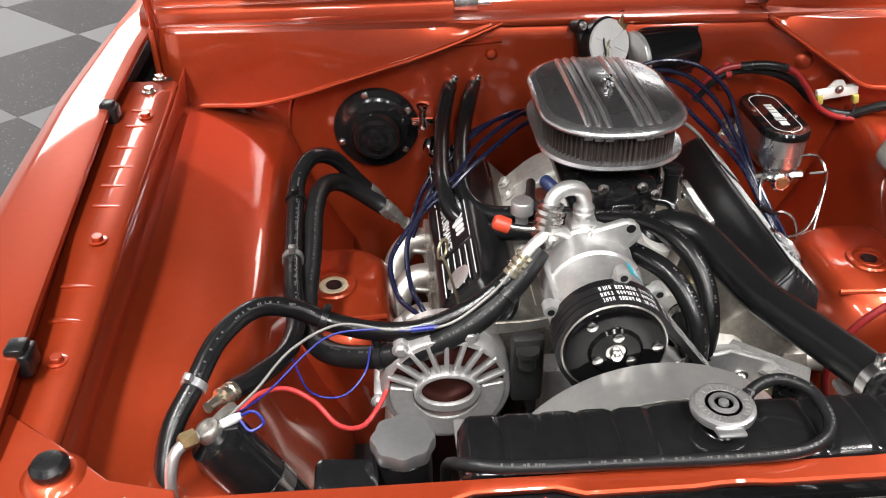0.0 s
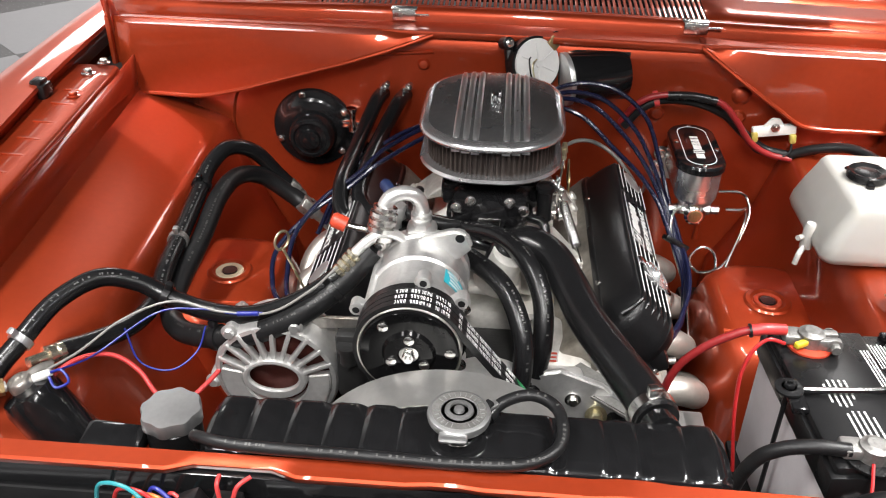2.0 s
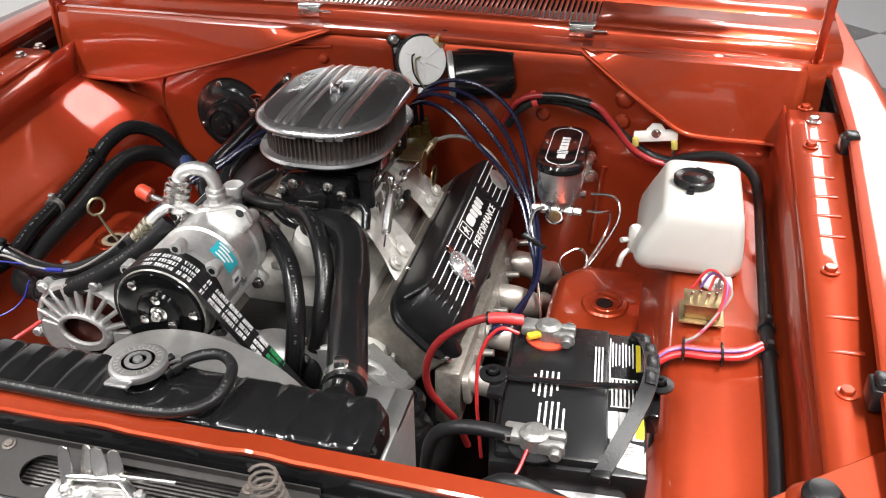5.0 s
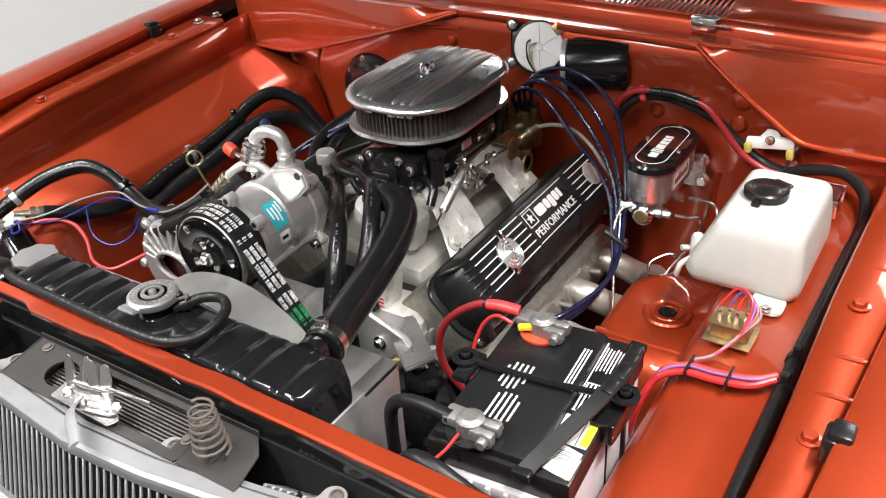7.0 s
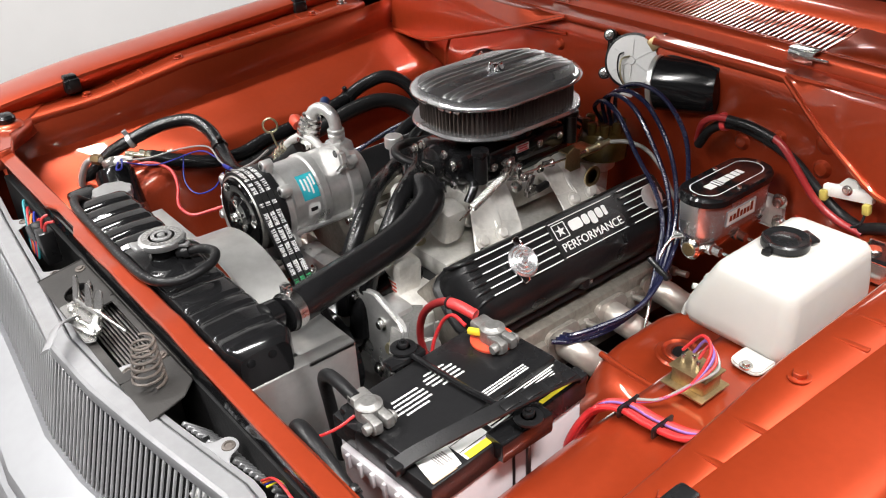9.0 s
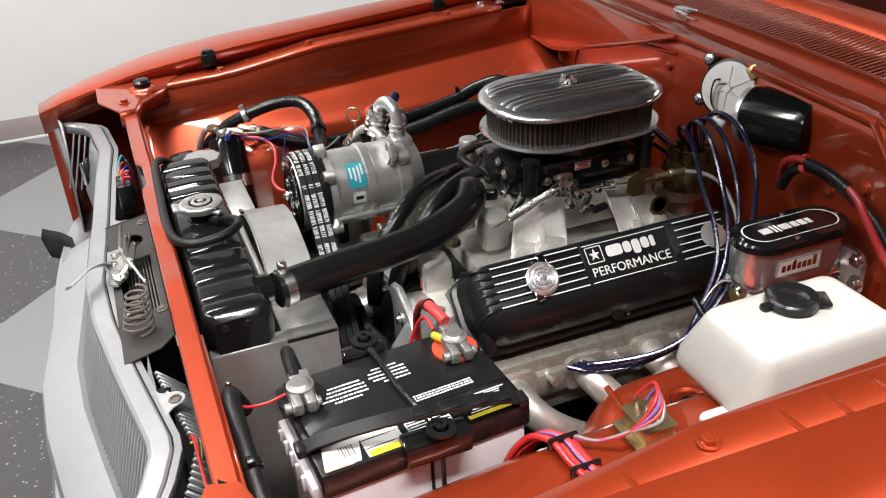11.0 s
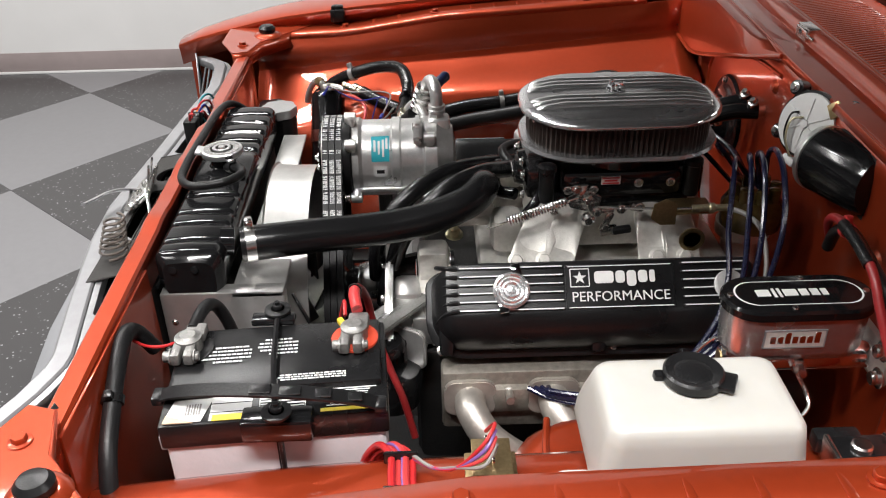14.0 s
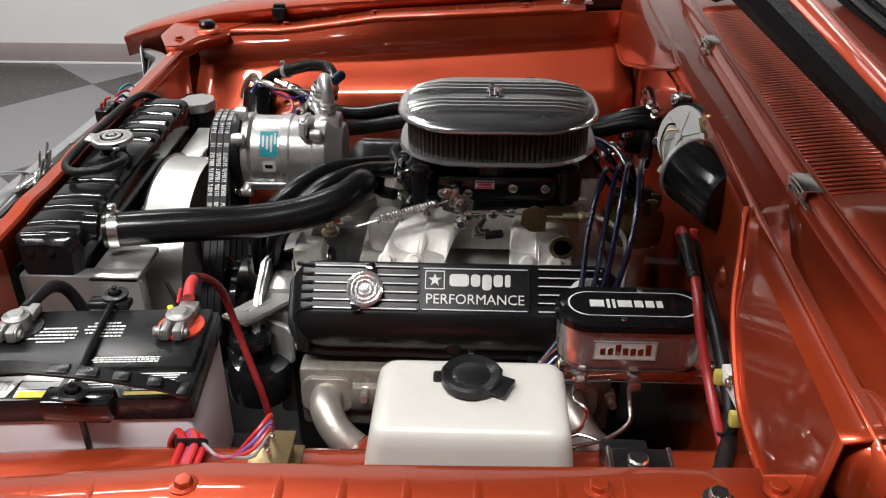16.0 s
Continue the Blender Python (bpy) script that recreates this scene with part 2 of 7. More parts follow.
def loft(rings, closed=True, caps=True):
    """Skin over rings of equally many points."""
    n, k = len(rings[0]), len(rings)
    verts = [p for r in rings for p in r]
    faces = []
    for i in range(k - 1):
        for j in range(n if closed else n - 1):
            a, b2 = i * n + j, i * n + (j + 1) % n
            faces.append((a, b2, b2 + n, a + n))
    if closed and caps:
        faces += [tuple(range(n))[::-1], tuple((k - 1) * n + j for j in range(n))]
    return raw(verts, faces)


def lathe(profile, m=Matrix(), n=28):
    """Turn (radius, height) pairs round the z axis of m."""
    rings = [[m @ Vector((r * math.cos(2 * math.pi * j / n), r * math.sin(2 * math.pi * j / n), h)) for j in range(n)] for r, h in profile]
    return loft(rings)


def smooth_path(pts, res=8):
    p = [Vector(q) for q in pts]
    p = [2 * p[0] - p[1]] + p + [2 * p[-1] - p[-2]]
    out = []
    for i in range(1, len(p) - 2):
        for k in range(res):
            u = k / res
            a, b2, c, d = p[i - 1:i + 3]
            out.append(0.5 * (2 * b2 + (c - a) * u + (2 * a - 5 * b2 + 4 * c - d) * u * u + (3 * b2 - a - 3 * c + d) * u ** 3))
    return out + [p[-2]]


def tube(pts, r, n=12, res=8, flat=1.0):
    """A round hose through the points; r may be a list, one radius a point."""
    path = smooth_path(pts, res) if res > 1 else [Vector(q) for q in pts]
    rings, up = [], None
    for i, q in enumerate(path):
        d = (path[min(i + 1, len(path) - 1)] - path[max(i - 1, 0)]).normalized()
        if up is None:
            up = d.orthogonal().normalized()
        up = (up - d * up.dot(d)).normalized()
        side = d.cross(up)
        if isinstance(r, (list, tuple)):
            f = i / max(1, len(path) - 1) * (len(r) - 1)
            k = min(int(f), len(r) - 2)
            rad = r[k] + (r[k + 1] - r[k]) * (f - k)
        else:
            rad = r
        rings.append([q + rad * (math.cos(2 * math.pi * j / n) * up + flat * math.sin(2 * math.pi * j / n) * side) for j in range(n)])
    return loft(rings)


def prism(poly, depth, m=Matrix(), bev=0.0, seg=2):
    """A flat outline in x, y pulled up by depth along z."""
    bm = bmesh.new()
    f = bm.faces.new([bm.verts.new((x, y, 0)) for x, y in poly])
    r = bmesh.ops.extrude_face_region(bm, geom=[f])
    bmesh.ops.translate(bm, vec=(0, 0, depth), verts=[v for v in r["geom"] if isinstance(v, bmesh.types.BMVert)])
    if bev:
        bmesh.ops.bevel(bm, geom=bm.edges[:], offset=bev, segments=seg, affect="EDGES")
    bm.transform(m)
    return bm


def rounded(w, h, r, k=6):
    """Outline of a rectangle w by h with round corners."""
    out = []
    for cx, cy, a0 in ((w / 2 - r, h / 2 - r, 0), (-w / 2 + r, h / 2 - r, 90), (-w / 2 + r, -h / 2 + r, 180), (w / 2 - r, -h / 2 + r, 270)):
        for i in range(k + 1):
            a = radians(a0 + 90 * i / k)
            out.append((cx + r * math.cos(a), cy + r * math.sin(a)))
    return out


def hexnut(p, d, r=0.008, h=0.008, washer=True):
    m = axis(p, d)
    bm = lathe([(r * 1.45, 0), (r * 1.45, 0.0016), (r * 1.3, 0.002)], m, 20) if washer else bmesh.new()
    return joined(bm, prism([(r * math.cos(math.pi * i / 3), r * math.sin(math.pi * i / 3)) for i in range(6)], h, m, r * 0.12, 1))


def joined(*bms):
    a = bms[0]
    for o in bms[1:]:
        me = bpy.data.meshes.new("tmp")
        o.to_mesh(me)
        a.from_mesh(me)
        o.free()
        bpy.data.meshes.remove(me)
    return a


# small corrections, in metres, to where whole things stand
PLACED = {
    "radiator": (-0.002, -0.010, 0.005), "overflow_hose": (-0.002, -0.010, 0.005), "fan_shroud": (-0.003, -0.006, 0.004),
    "latch_plate": (0.002, -0.008, 0.006), "bonnet_latch": (0.002, -0.008, 0.006), "bonnet_spring": (0.003, -0.010, 0.007),
    "ac_compressor": (-0.003, -0.003, 0.007), "drive_belt": (-0.003, -0.003, 0.007),
    "battery": (0.005, 0.003, 0.001), "battery_holddown": (0.005, 0.004, 0.001), "battery_strap": (0.005, 0.004, 0.001), "battery_tray": (0.005, 0.003, 0.001),
    "alternator": (-0.008, -0.010, 0.016), "washer_bottle": (0.002, 0.014, 0.0), "master_cylinder": (-0.010, 0.010, -0.007), "ballast_resistor": (-0.007, -0.007, -0.003),
}


def part(name, bm, material, parent=None, label="", angle=38, thick=0.0):
    """One mesh object of its own, under a thing, a part, or alone."""
    root = parent
    while root is not None and root.parent is not None:
        root = root.parent
    for key in (name, root.name.split(".")[0] if root is not None else ""):
        if key in PLACED:
            bmesh.ops.translate(bm, vec=PLACED[key], verts=bm.verts)
            break
    bmesh.ops.recalc_face_normals(bm, faces=bm.faces[:])
    me = bpy.data.meshes.new(name)
    bm.to_mesh(me)
    bm.free()
    me.polygons.foreach_set("use_smooth", [True] * len(me.polygons))
    me.set_sharp_from_angle(angle=radians(angle))
    me.materials.append(material)
    ob = new(name, me)
    if parent is not None:
        ob.parent = parent
        ob.matrix_parent_inverse = parent.matrix_basis.inverted()
    if label:
        ob["label"] = label
    if thick:
        s = ob.modifiers.new("thickness", "SOLIDIFY")
        s.thickness, s.offset = thick, 0
    return ob


def thing(name, at, label, category, group="", kind=""):
    ob = new(name)
    ob.matrix_basis = Matrix.Translation(at)
    ob.empty_display_size = 0.05
    return tagged(ob, label, category, group, kind)


def solo(name, bm, material, label, category, group="", kind="", thick=0.0, angle=38):
    return tagged(part(name, bm, material, None, label, angle, thick), label, category, group, kind)


def lettering(text, size, depth=0.0006, spacing=1.0, squash=1.0):
    """Raised letters in the built-in font, centred, lying in x and y."""
    cu = bpy.data.curves.new("letters", "FONT")
    cu.body, cu.size, cu.extrude, cu.align_x, cu.align_y, cu.space_character, cu.resolution_u = text, size, depth, "CENTER", "CENTER", spacing, 3
    ob = bpy.data.objects.new("letters", cu)
    me = bpy.data.meshes.new_from_object(ob)
    bm = bmesh.new()
    bm.from_mesh(me)
    bm.transform(Matrix.Diagonal((squash, 1, 1, 1)))
    bpy.data.objects.remove(ob)
    bpy.data.curves.remove(cu)
    bpy.data.meshes.remove(me)
    return bm


def lerp(table, v):
    """Straight interpolation in a table of (key, value)."""
    if v <= table[0][0]:
        return table[0][1]
    for (a, p), (b2, q) in zip(table, table[1:]):
        if v <= b2:
            return p + (q - p) * (v - a) / (b2 - a)
    return table[-1][1]


# ---- room ----
X0, X1, Y0, Y1, HIGH = -3.22, 5.2, -6.0, 8.0, 3.15
# ceiling and grey walls are unseen, added dark to cut fill and reflections
solo("ceiling", box(X0, X1, Y0, Y1, HIGH, HIGH + 0.1), room_grey, "unseen showroom ceiling, kept dark to cut fill light", "ceiling", kind="structure")
for name, b4 in (("wall_west", (X0 - 0.15, X0, Y0, Y1)), ("wall_east", (X1, X1 + 0.15, Y0, Y1)), ("wall_south", (X0, X1, Y0 - 0.15, Y0)), ("wall_north", (X0, X1, Y1, Y1 + 0.15))):
    solo(name, box(*b4, -0.05, HIGH), wall_white if name in ("wall_west", "wall_north") else wall_grey, "smooth white painted showroom wall" if name in ("wall_west", "wall_north") else "unseen showroom wall, kept grey to cut fill light", "wall", kind="structure")
solo("baseboard", box(X0 - 0.001, X0 + 0.006, Y0, Y1, 0.012, 0.112, 0.002), skirt_taupe, "taupe vinyl skirting along the white wall", "baseboard", kind="structure")
solo("trim", box(X0 - 0.001, X0 + 0.014, Y0, Y1, 0.0, 0.012, 0.003), wall_white, "thin pale sealing strip under the skirting", "trim", kind="structure")
floor = solo("floor", box(X0, X1, Y0, Y1, -0.1, -0.004), chassis_black, "chequered vinyl tile floor laid on the diagonal", "floor", kind="structure")
TILE, CORNER, SKEW = 0.76, (-0.268, -0.228), math.radians(47)
tile_mesh = {}
for key, m_tile in ((0, tile_light), (1, tile_dark)):
    o = part("tile", rbox((TILE - 0.0015, TILE - 0.0015, 0.004), 0.0004, seg=1), m_tile, floor)
    tile_mesh[key] = o.data
    bpy.data.objects.remove(o)
u_dir, v_dir = Vector((math.cos(SKEW), math.sin(SKEW))), Vector((math.sin(SKEW), -math.cos(SKEW)))
for i in range(-11, 16):
    for j in range(-14, 14):
        c = Vector(CORNER) + TILE * ((i + 0.5) * u_dir + (j + 0.5) * v_dir)
        if X0 + 0.3 < c.x < X1 and Y0 < c.y < Y1 or X0 - 0.5 < c.x < X0 + 0.4 and Y0 < c.y < Y1:
            o = new("tile", tile_mesh[(i + j + 1) % 2])
            o.matrix_basis = pose(c.x, c.y, -0.002, 0, 0, 47)
            o.parent = floor

# ---- car body round the engine bay ----
car = thing("car_body", (0, 0, 0), "burnt orange metallic car front with its bonnet raised", "car")
LIP = [(-0.83, 0.893), (-0.76, 0.915), (-0.6, 0.948), (-0.4, 0.968), (0.0, 0.99), (0.4, 1.012), (1.0, 1.03)]
RAIL_Z = [(-0.64, 0.922), (-0.42, 0.926), (-0.2, 0.957), (0.05, 0.968), (0.36, 0.985), (0.5, 0.99)]
RAIL_X = [(-0.64, 0.715), (-0.45, 0.722), (-0.2, 0.724), (0.05, 0.730), (0.37, 0.738)]


def lip_x(y):
    """Half width at the inner lip of the wing."""
    return 0.806 + 0.065 * min(y, 0.15)


def wall_y(x):
    return 0.372 - 0.028 * x


for s in (-1, 1):
    # outer wing: lip, rounded crown and flank
    rings = []
    for k in range(37):
        y = -0.825 + k * 0.05
        z = lerp(LIP, y)
        nose = min(1.0, max(0.0, (-0.45 - y) / 0.375))
        k2 = 1 - 0.5 * nose ** 1.5
        xo = lip_x(y)
        w = (0.925 - 0.075 * max(0.0, y - 0.15) - xo) * k2
        rings.append([(s * a, y, c) for a, c in ((xo + 0.012, z - 0.050), (xo + 0.004, z - 0.014), (xo, z - 0.006), (xo + 0.0015, z - 0.001), (xo + 0.005, z), (xo + 0.30 * w, z + 0.004), (xo + 0.60 * w, z + 0.006 * k2), (xo + 0.74 * w, z + 0.005 * k2), (xo + 0.80 * w, z + 0.001),
                                                  (xo + 0.90 * w, z - 0.018), (xo + 0.97 * w, z - 0.08), (xo + w, z - 0.3), (xo + 0.78 * w, z - 0.5))])
    part("fender", loft(rings, closed=False), paint, car, "burnt orange metallic outer wing", 32, 0.003)
    # rail: the bolted ledge under the lip, its drop, the apron shelf and the inner wall
    ledge, rings = [], []
    for k in range(22):
        y = -0.635 + k * 0.048
        zr, xr = lerp(RAIL_Z, y), lerp(RAIL_X, y)
        xo = lip_x(y) + 0.012
        sh = lerp([(-0.64, 0.80 if s > 0 else 0.74), (-0.44, 0.82 if s > 0 else 0.785), (-0.34, 0.828), (0.1, 0.838), (0.37, 0.85)], y)
        cr = lerp([(-0.64, 0.834), (-0.45, 0.847), (-0.1, 0.869), (0.2, 0.889), (0.37, 0.90)], y)
        if k < 20:
            ledge.append([(s * a, y, c) for a, c in ((xo, zr), (xr + 0.004, zr), (xr, zr - 0.004), (xr, zr - 0.012))])
        fold = ((xr - 0.005, sh + 0.030), (xr - 0.008, sh + 0.012), (xr - 0.018, sh + 0.003), (0.64, sh), (0.60, sh - 0.001)) if s > 0 else ((xr + 0.002, cr + 0.016), (xr - 0.001, cr + 0.004), (xr - 0.012, cr - 0.001), (0.645, 0.45 * cr + 0.55 * sh), (0.60, sh + 0.006))
        rings.append([(s * a, y, c) for a, c in ((xr, zr - 0.010), *fold, (0.575, sh - 0.004), (0.562, sh - 0.012), (0.548, sh - 0.05), (0.525, sh - 0.13), (0.485, sh - 0.21), (0.45, sh - 0.27), (0.44, 0.42), (0.43, 0.25))])
    part("fender_ledge", loft(ledge, closed=False), paint, car, "burnt orange bolted ledge under the wing lip", 50, 0.003)
    part("inner_fender", loft(rings, closed=False), paint, car, "burnt orange inner wing and apron", 50, 0.003)
    # pressed ribs and bolts along the rail
    for y in (-0.36, -0.30, -0.13, -0.075, -0.02, 0.04, 0.11, 0.165):
        zr, xr = lerp(RAIL_Z, y), lerp(RAIL_X, y)
        part("rail_rib", rbox((0.046, 0.009, 0.0035), 0.0016, pose(s * (xr + 0.034), y, zr + 0.0006, -7, s * -4)), paint, car)
    for y in (-0.427, -0.215, 0.14, 0.285):
        zr, xr = lerp(RAIL_Z, y), lerp(RAIL_X, y)
        part("rail_bolt", hexnut((s * (xr + 0.03), y, zr + 0.002), (0, 0, 1), 0.0085, 0.008), paint if s > 0 or y < 0.2 else zinc, car)
    # rubber stops clipped in the lip
    for y in (-0.446, 0.137):
        z = lerp(LIP, y)
        part("rubber_stop", joined(rbox((0.016, 0.034, 0.030), 0.005, pose(s * (lip_x(y) - 0.004), y, z - 0.014)), rbox((0.022, 0.028, 0.012), 0.004, pose(s * (lip_x(y) + 0.004), y, z + 0.002))), black_plastic, car, "black rubber bonnet stop")
    # suspension tower
    rings = []
    for z, w, d, r, cx in ((0.40, 0.26, 0.34, 0.05, 0.47), (0.60, 0.235, 0.31, 0.06, 0.475), (0.665, 0.215, 0.285, 0.065, 0.475), (0.695, 0.20, 0.265, 0.07, 0.474), (0.711, 0.178, 0.235, 0.07, 0.473), (0.716, 0.15, 0.20, 0.065, 0.472)):
        rings.append([(s * cx + px, 0.0 + py, z - 0.06 * max(0, -py - 0.03)) for px, py in rounded(w, d, r)])
    part("shock_tower", loft(rings), paint, car, "burnt orange suspension tower top", 50)
    part("tower_cup", lathe([(0.040, 0.0), (0.037, 0.0035), (0.030, 0.0045), (0.026, 0.002), (0.024, 0.0008)], pose(s * 0.468, -0.003, 0.716), 32), paint, car)
    part("tower_washer", lathe([(0.025, 0.001), (0.023, 0.0028), (0.016, 0.0028), (0.014, 0.001)], pose(s * 0.468, -0.003, 0.716), 28), kraft if s < 0 else paint, car)
    # black disc paints the dark inside the tower's hole
    part("tower_hole_dark", lathe([(0.0135, 0.0), (0.013, 0.0022)], pose(s * 0.468, -0.003, 0.717), 24), black_satin, car)
    part("tower_bead", tube([(s * 0.38, -0.085, 0.708), (s * 0.46, -0.095, 0.713), (s * 0.545, -0.09, 0.711)], 0.005, 8, 6), paint, car)
    # corner plate between rail and radiator support
    zc = 0.924
    part("corner_plate", prism([(s * 0.79, -0.70), (s * 0.79, -0.505), (s * 0.775, -0.512), (s * 0.706, -0.566), (s * 0.652, -0.612), (s * 0.585, -0.630), (s * 0.575, -0.662), (s * 0.66, -0.70)], 0.004, pose(0, 0, zc), 0.0012), paint, car)
    part("corner_bolt", hexnut((s * 0.632, -0.648, zc + 0.004), (0, 0, 1), 0.0085, 0.008), paint, car)
    part("rubber_buffer", lathe([(0.017, 0), (0.019, 0.004), (0.019, 0.010), (0.014, 0.016), (0.008, 0.017)], pose(s * 0.705, -0.603, zc + 0.010)), black_plastic, car, "round black rubber buffer")
    part("buffer_mount", lathe([(0.032, 0.0), (0.029, 0.004), (0.024, 0.007), (0.020, 0.008)], pose(s * 0.705, -0.603, zc + 0.003), 28), paint, car)
    part("corner_gusset", loft([[(s * 0.775, -0.512, zc + 0.002), (s * 0.706, -0.566, zc + 0.002), (s * 0.652, -0.612, zc + 0.002), (s * 0.585, -0.630, zc + 0.002), (s * 0.575, -0.662, zc + 0.002)], [(s * 0.765, -0.512, zc - 0.03), (s * 0.700, -0.566, zc - 0.03), (s * 0.650, -0.614, zc - 0.03), (s * 0.586, -0.632, zc - 0.03), (s * 0.576, -0.662, zc - 0.03)]], False), paint, car, "", 40, 0.003)
    # hinge opening, its shade painted by a black block, and the raised hinge arm
    part("hinge_hole_shade", box(*sorted((s * 0.738, s * 0.822)), 0.279, 0.46, 0.80, 0.945, 0.004), chassis_black, car, "black block painting the shade inside the hinge opening")
    part("hinge_arm", joined(rbox((0.014, 0.03, 0.26), 0.004, pose(s * 0.788, 0.385, 1.11, 12)), rbox((0.13, 0.03, 0.012), 0.004, pose(s * 0.73, 0.358, 1.232, 0, 0)), rbox((0.010, 0.055, 0.10), 0.004, pose(s * 0.792, 0.41, 0.99, 0))), paint, car, "raised orange bonnet hinge arm")
    part("wing_end_bolt", hexnut((s * 0.775, 0.235, 0.980), (0, 0, 1), 0.009, 0.009), zinc, car)

# firewall: a flat panel with raised swages, and the two plenum ends that hang over it
rings = []
for z in (0.25, 0.55, 0.75, 0.82, 0.95, 1.0, 1.041):
    rings.append([(x, wall_y(x) + 0.02 * (z < 0.5), z) for x in [-0.80 + 0.1 * i for i in range(17)]])
part("firewall", loft(rings, False), paint, car, "burnt orange bulkhead panel", 40, 0.004)
for s in (-1, 1):
    inner_top, knee = (0.142, 0.585) if s < 0 else (0.365, 0.575)
    ring_low, ring_top, ring_back = [], [], []
    for i in range(25):
        a = inner_top + (0.765 - inner_top) * i / 24
        low = 1.036 - (1.036 - 0.898) * min(1, max(0, (a - inner_top) / (knee - inner_top))) ** 0.97
        x = s * a
        yf = wall_y(x) - 0.006 - 0.030 * min(1, (a - inner_top) / 0.12)
        ring_low.append((x, wall_y(x) - 0.001, low - 0.006))
        ring_top.append((x, yf, low))
        ring_back.append((x, yf + 0.004, low + (1.040 - low) * 0.5))
    top = [(p[0], p[1] + 0.012, 1.034) for p in ring_top]
    top2 = [(p[0], p[1] + 0.045, 1.041) for p in ring_top]
    part("plenum_end", loft([ring_low, ring_top, ring_back, top, top2], False), paint, car, "folded orange plenum box end", 30, 0.003)
    part("plenum_flange", tube([(p[0], p[1] - 0.003, p[2]) for p in ring_top[::3]], 0.0045, 8, 4), paint, car)
part("plenum_bulge", rbox((0.10, 0.06, 0.085), 0.028, pose(0.728, wall_y(0.73) + 0.012, 0.995), 5), paint, car, "rounded orange pressing in the plenum")
# swages and bosses pressed in the panel
part("swage", tube([(-0.56, wall_y(-0.5) - 0.002, 0.70), (-0.555, 0.386, 0.86), (-0.52, 0.385, 0.925), (-0.46, 0.383, 0.952), (-0.28, 0.379, 0.985), (-0.14, 0.374, 1.0)], 0.006, 8, 6, 0.6), paint, car)
part("swage", tube([(-0.64, 0.388, 0.885), (-0.61, 0.388, 0.80), (-0.60, 0.388, 0.70)], 0.007, 8, 6, 0.6), paint, car)
part("swage", tube([(0.42, 0.36, 0.62), (0.425, 0.36, 0.75), (0.43, 0.36, 0.80)], 0.009, 8, 6, 0.7), paint, car)
for x, z, r in ((-0.16, 0.975, 0.010), (0.455, 0.945, 0.015), (0.30, 0.90, 0.012), (-0.71, 0.845, 0.008), (0.455, 0.90, 0.013), (0.37, 0.93, 0.010)):
    part("pressed_boss", lathe([(r * 1.3, 0), (r, 0.004), (r * 0.8, 0.007), (r * 0.3, 0.008)], axis((x, wall_y(x) - 0.002, z), (0, -1, 0.1)), 18), paint, car)
# flat black plate: the shadow of the recess behind the wiper motor, as colour
part("recess_shade", prism(rounded(0.205, 0.095, 0.035), 0.002, pose(0.205, wall_y(0.2) - 0.001, 0.972, 90), 0.0005), chassis_black, car, "flat black plate painting the shaded recess behind the wiper motor")

# cowl: front flange, rolled lip and the slotted top panel
rings = []
for dy, z in ((-0.008, 1.030), (-0.004, 1.0405), (0.022, 1.0425), (0.046, 1.044), (0.049, 1.058), (0.052, 1.064), (0.058, 1.068), (0.062, 1.066), (0.066, 1.069)):
    rings.append([(x, wall_y(x) + dy + 0.05 * (abs(x) / 0.8) ** 3, z - 0.028 * (x / 0.8) ** 2) for x in [-0.84 + 0.07 * i for i in range(25)]])
part("cowl_lip", loft(rings, False), paint, car, "orange rolled cowl lip", 40, 0.003)


def cowl_z(x, d):
    return 1.069 - 0.028 * (x / 0.8) ** 2 + 0.10 * d


def cowl_y(x, d):
    return wall_y(x) + 0.066 + 0.05 * (abs(x) / 0.8) ** 3 + d


rings = [[(x, cowl_y(x, d), cowl_z(x, d)) for x in [-0.84 + 0.07 * i for i in range(25)]] for d in (0.0, 0.006)]
part("cowl_front", loft(rings, False), paint, car, "", 40, 0.003)
for x0, x1 in ((-0.84, -0.385), (0.385, 0.84)):
    rings = [[(x0 + (x1 - x0) * i / 8, cowl_y(x0 + (x1 - x0) * i / 8, d), cowl_z(x0 + (x1 - x0) * i / 8, d)) for i in range(9)] for d in (0.004, 0.06, 0.12)]
    part("cowl_panel", loft(rings, False), paint, car, "smooth orange cowl panel", 40, 0.003)
# thin black sheet puts the plenum's shade under the slots into colour
grille = part("cowl_grille", box(-0.39, 0.39, 0.45, 0.62, 1.02, 1.03), chassis_black, car, "thin black sheet painting the shaded plenum under the cowl slots")
slat_me = None
for i in range(72):
    x = -0.385 + 0.77 * (i + 0.5) / 72
    if slat_me is None:
        slat_me = part("slat", rbox((0.0062, 0.115, 0.004), 0.0013, seg=1), paint, grille).data
        o = bpy.data.objects["slat"]
    else:
        o = new("slat", slat_me)
        o.parent = grille
    o.matrix_basis = pose(x, cowl_y(x, 0.062), cowl_z(x, 0.062), 5.7)
part("cowl_rear", loft([[(x, cowl_y(x, d), cowl_z(x, d)) for x in [-0.84 + 0.07 * i for i in range(25)]] for d in (0.118, 0.18, 0.250)], False), paint, car, "", 40, 0.003)
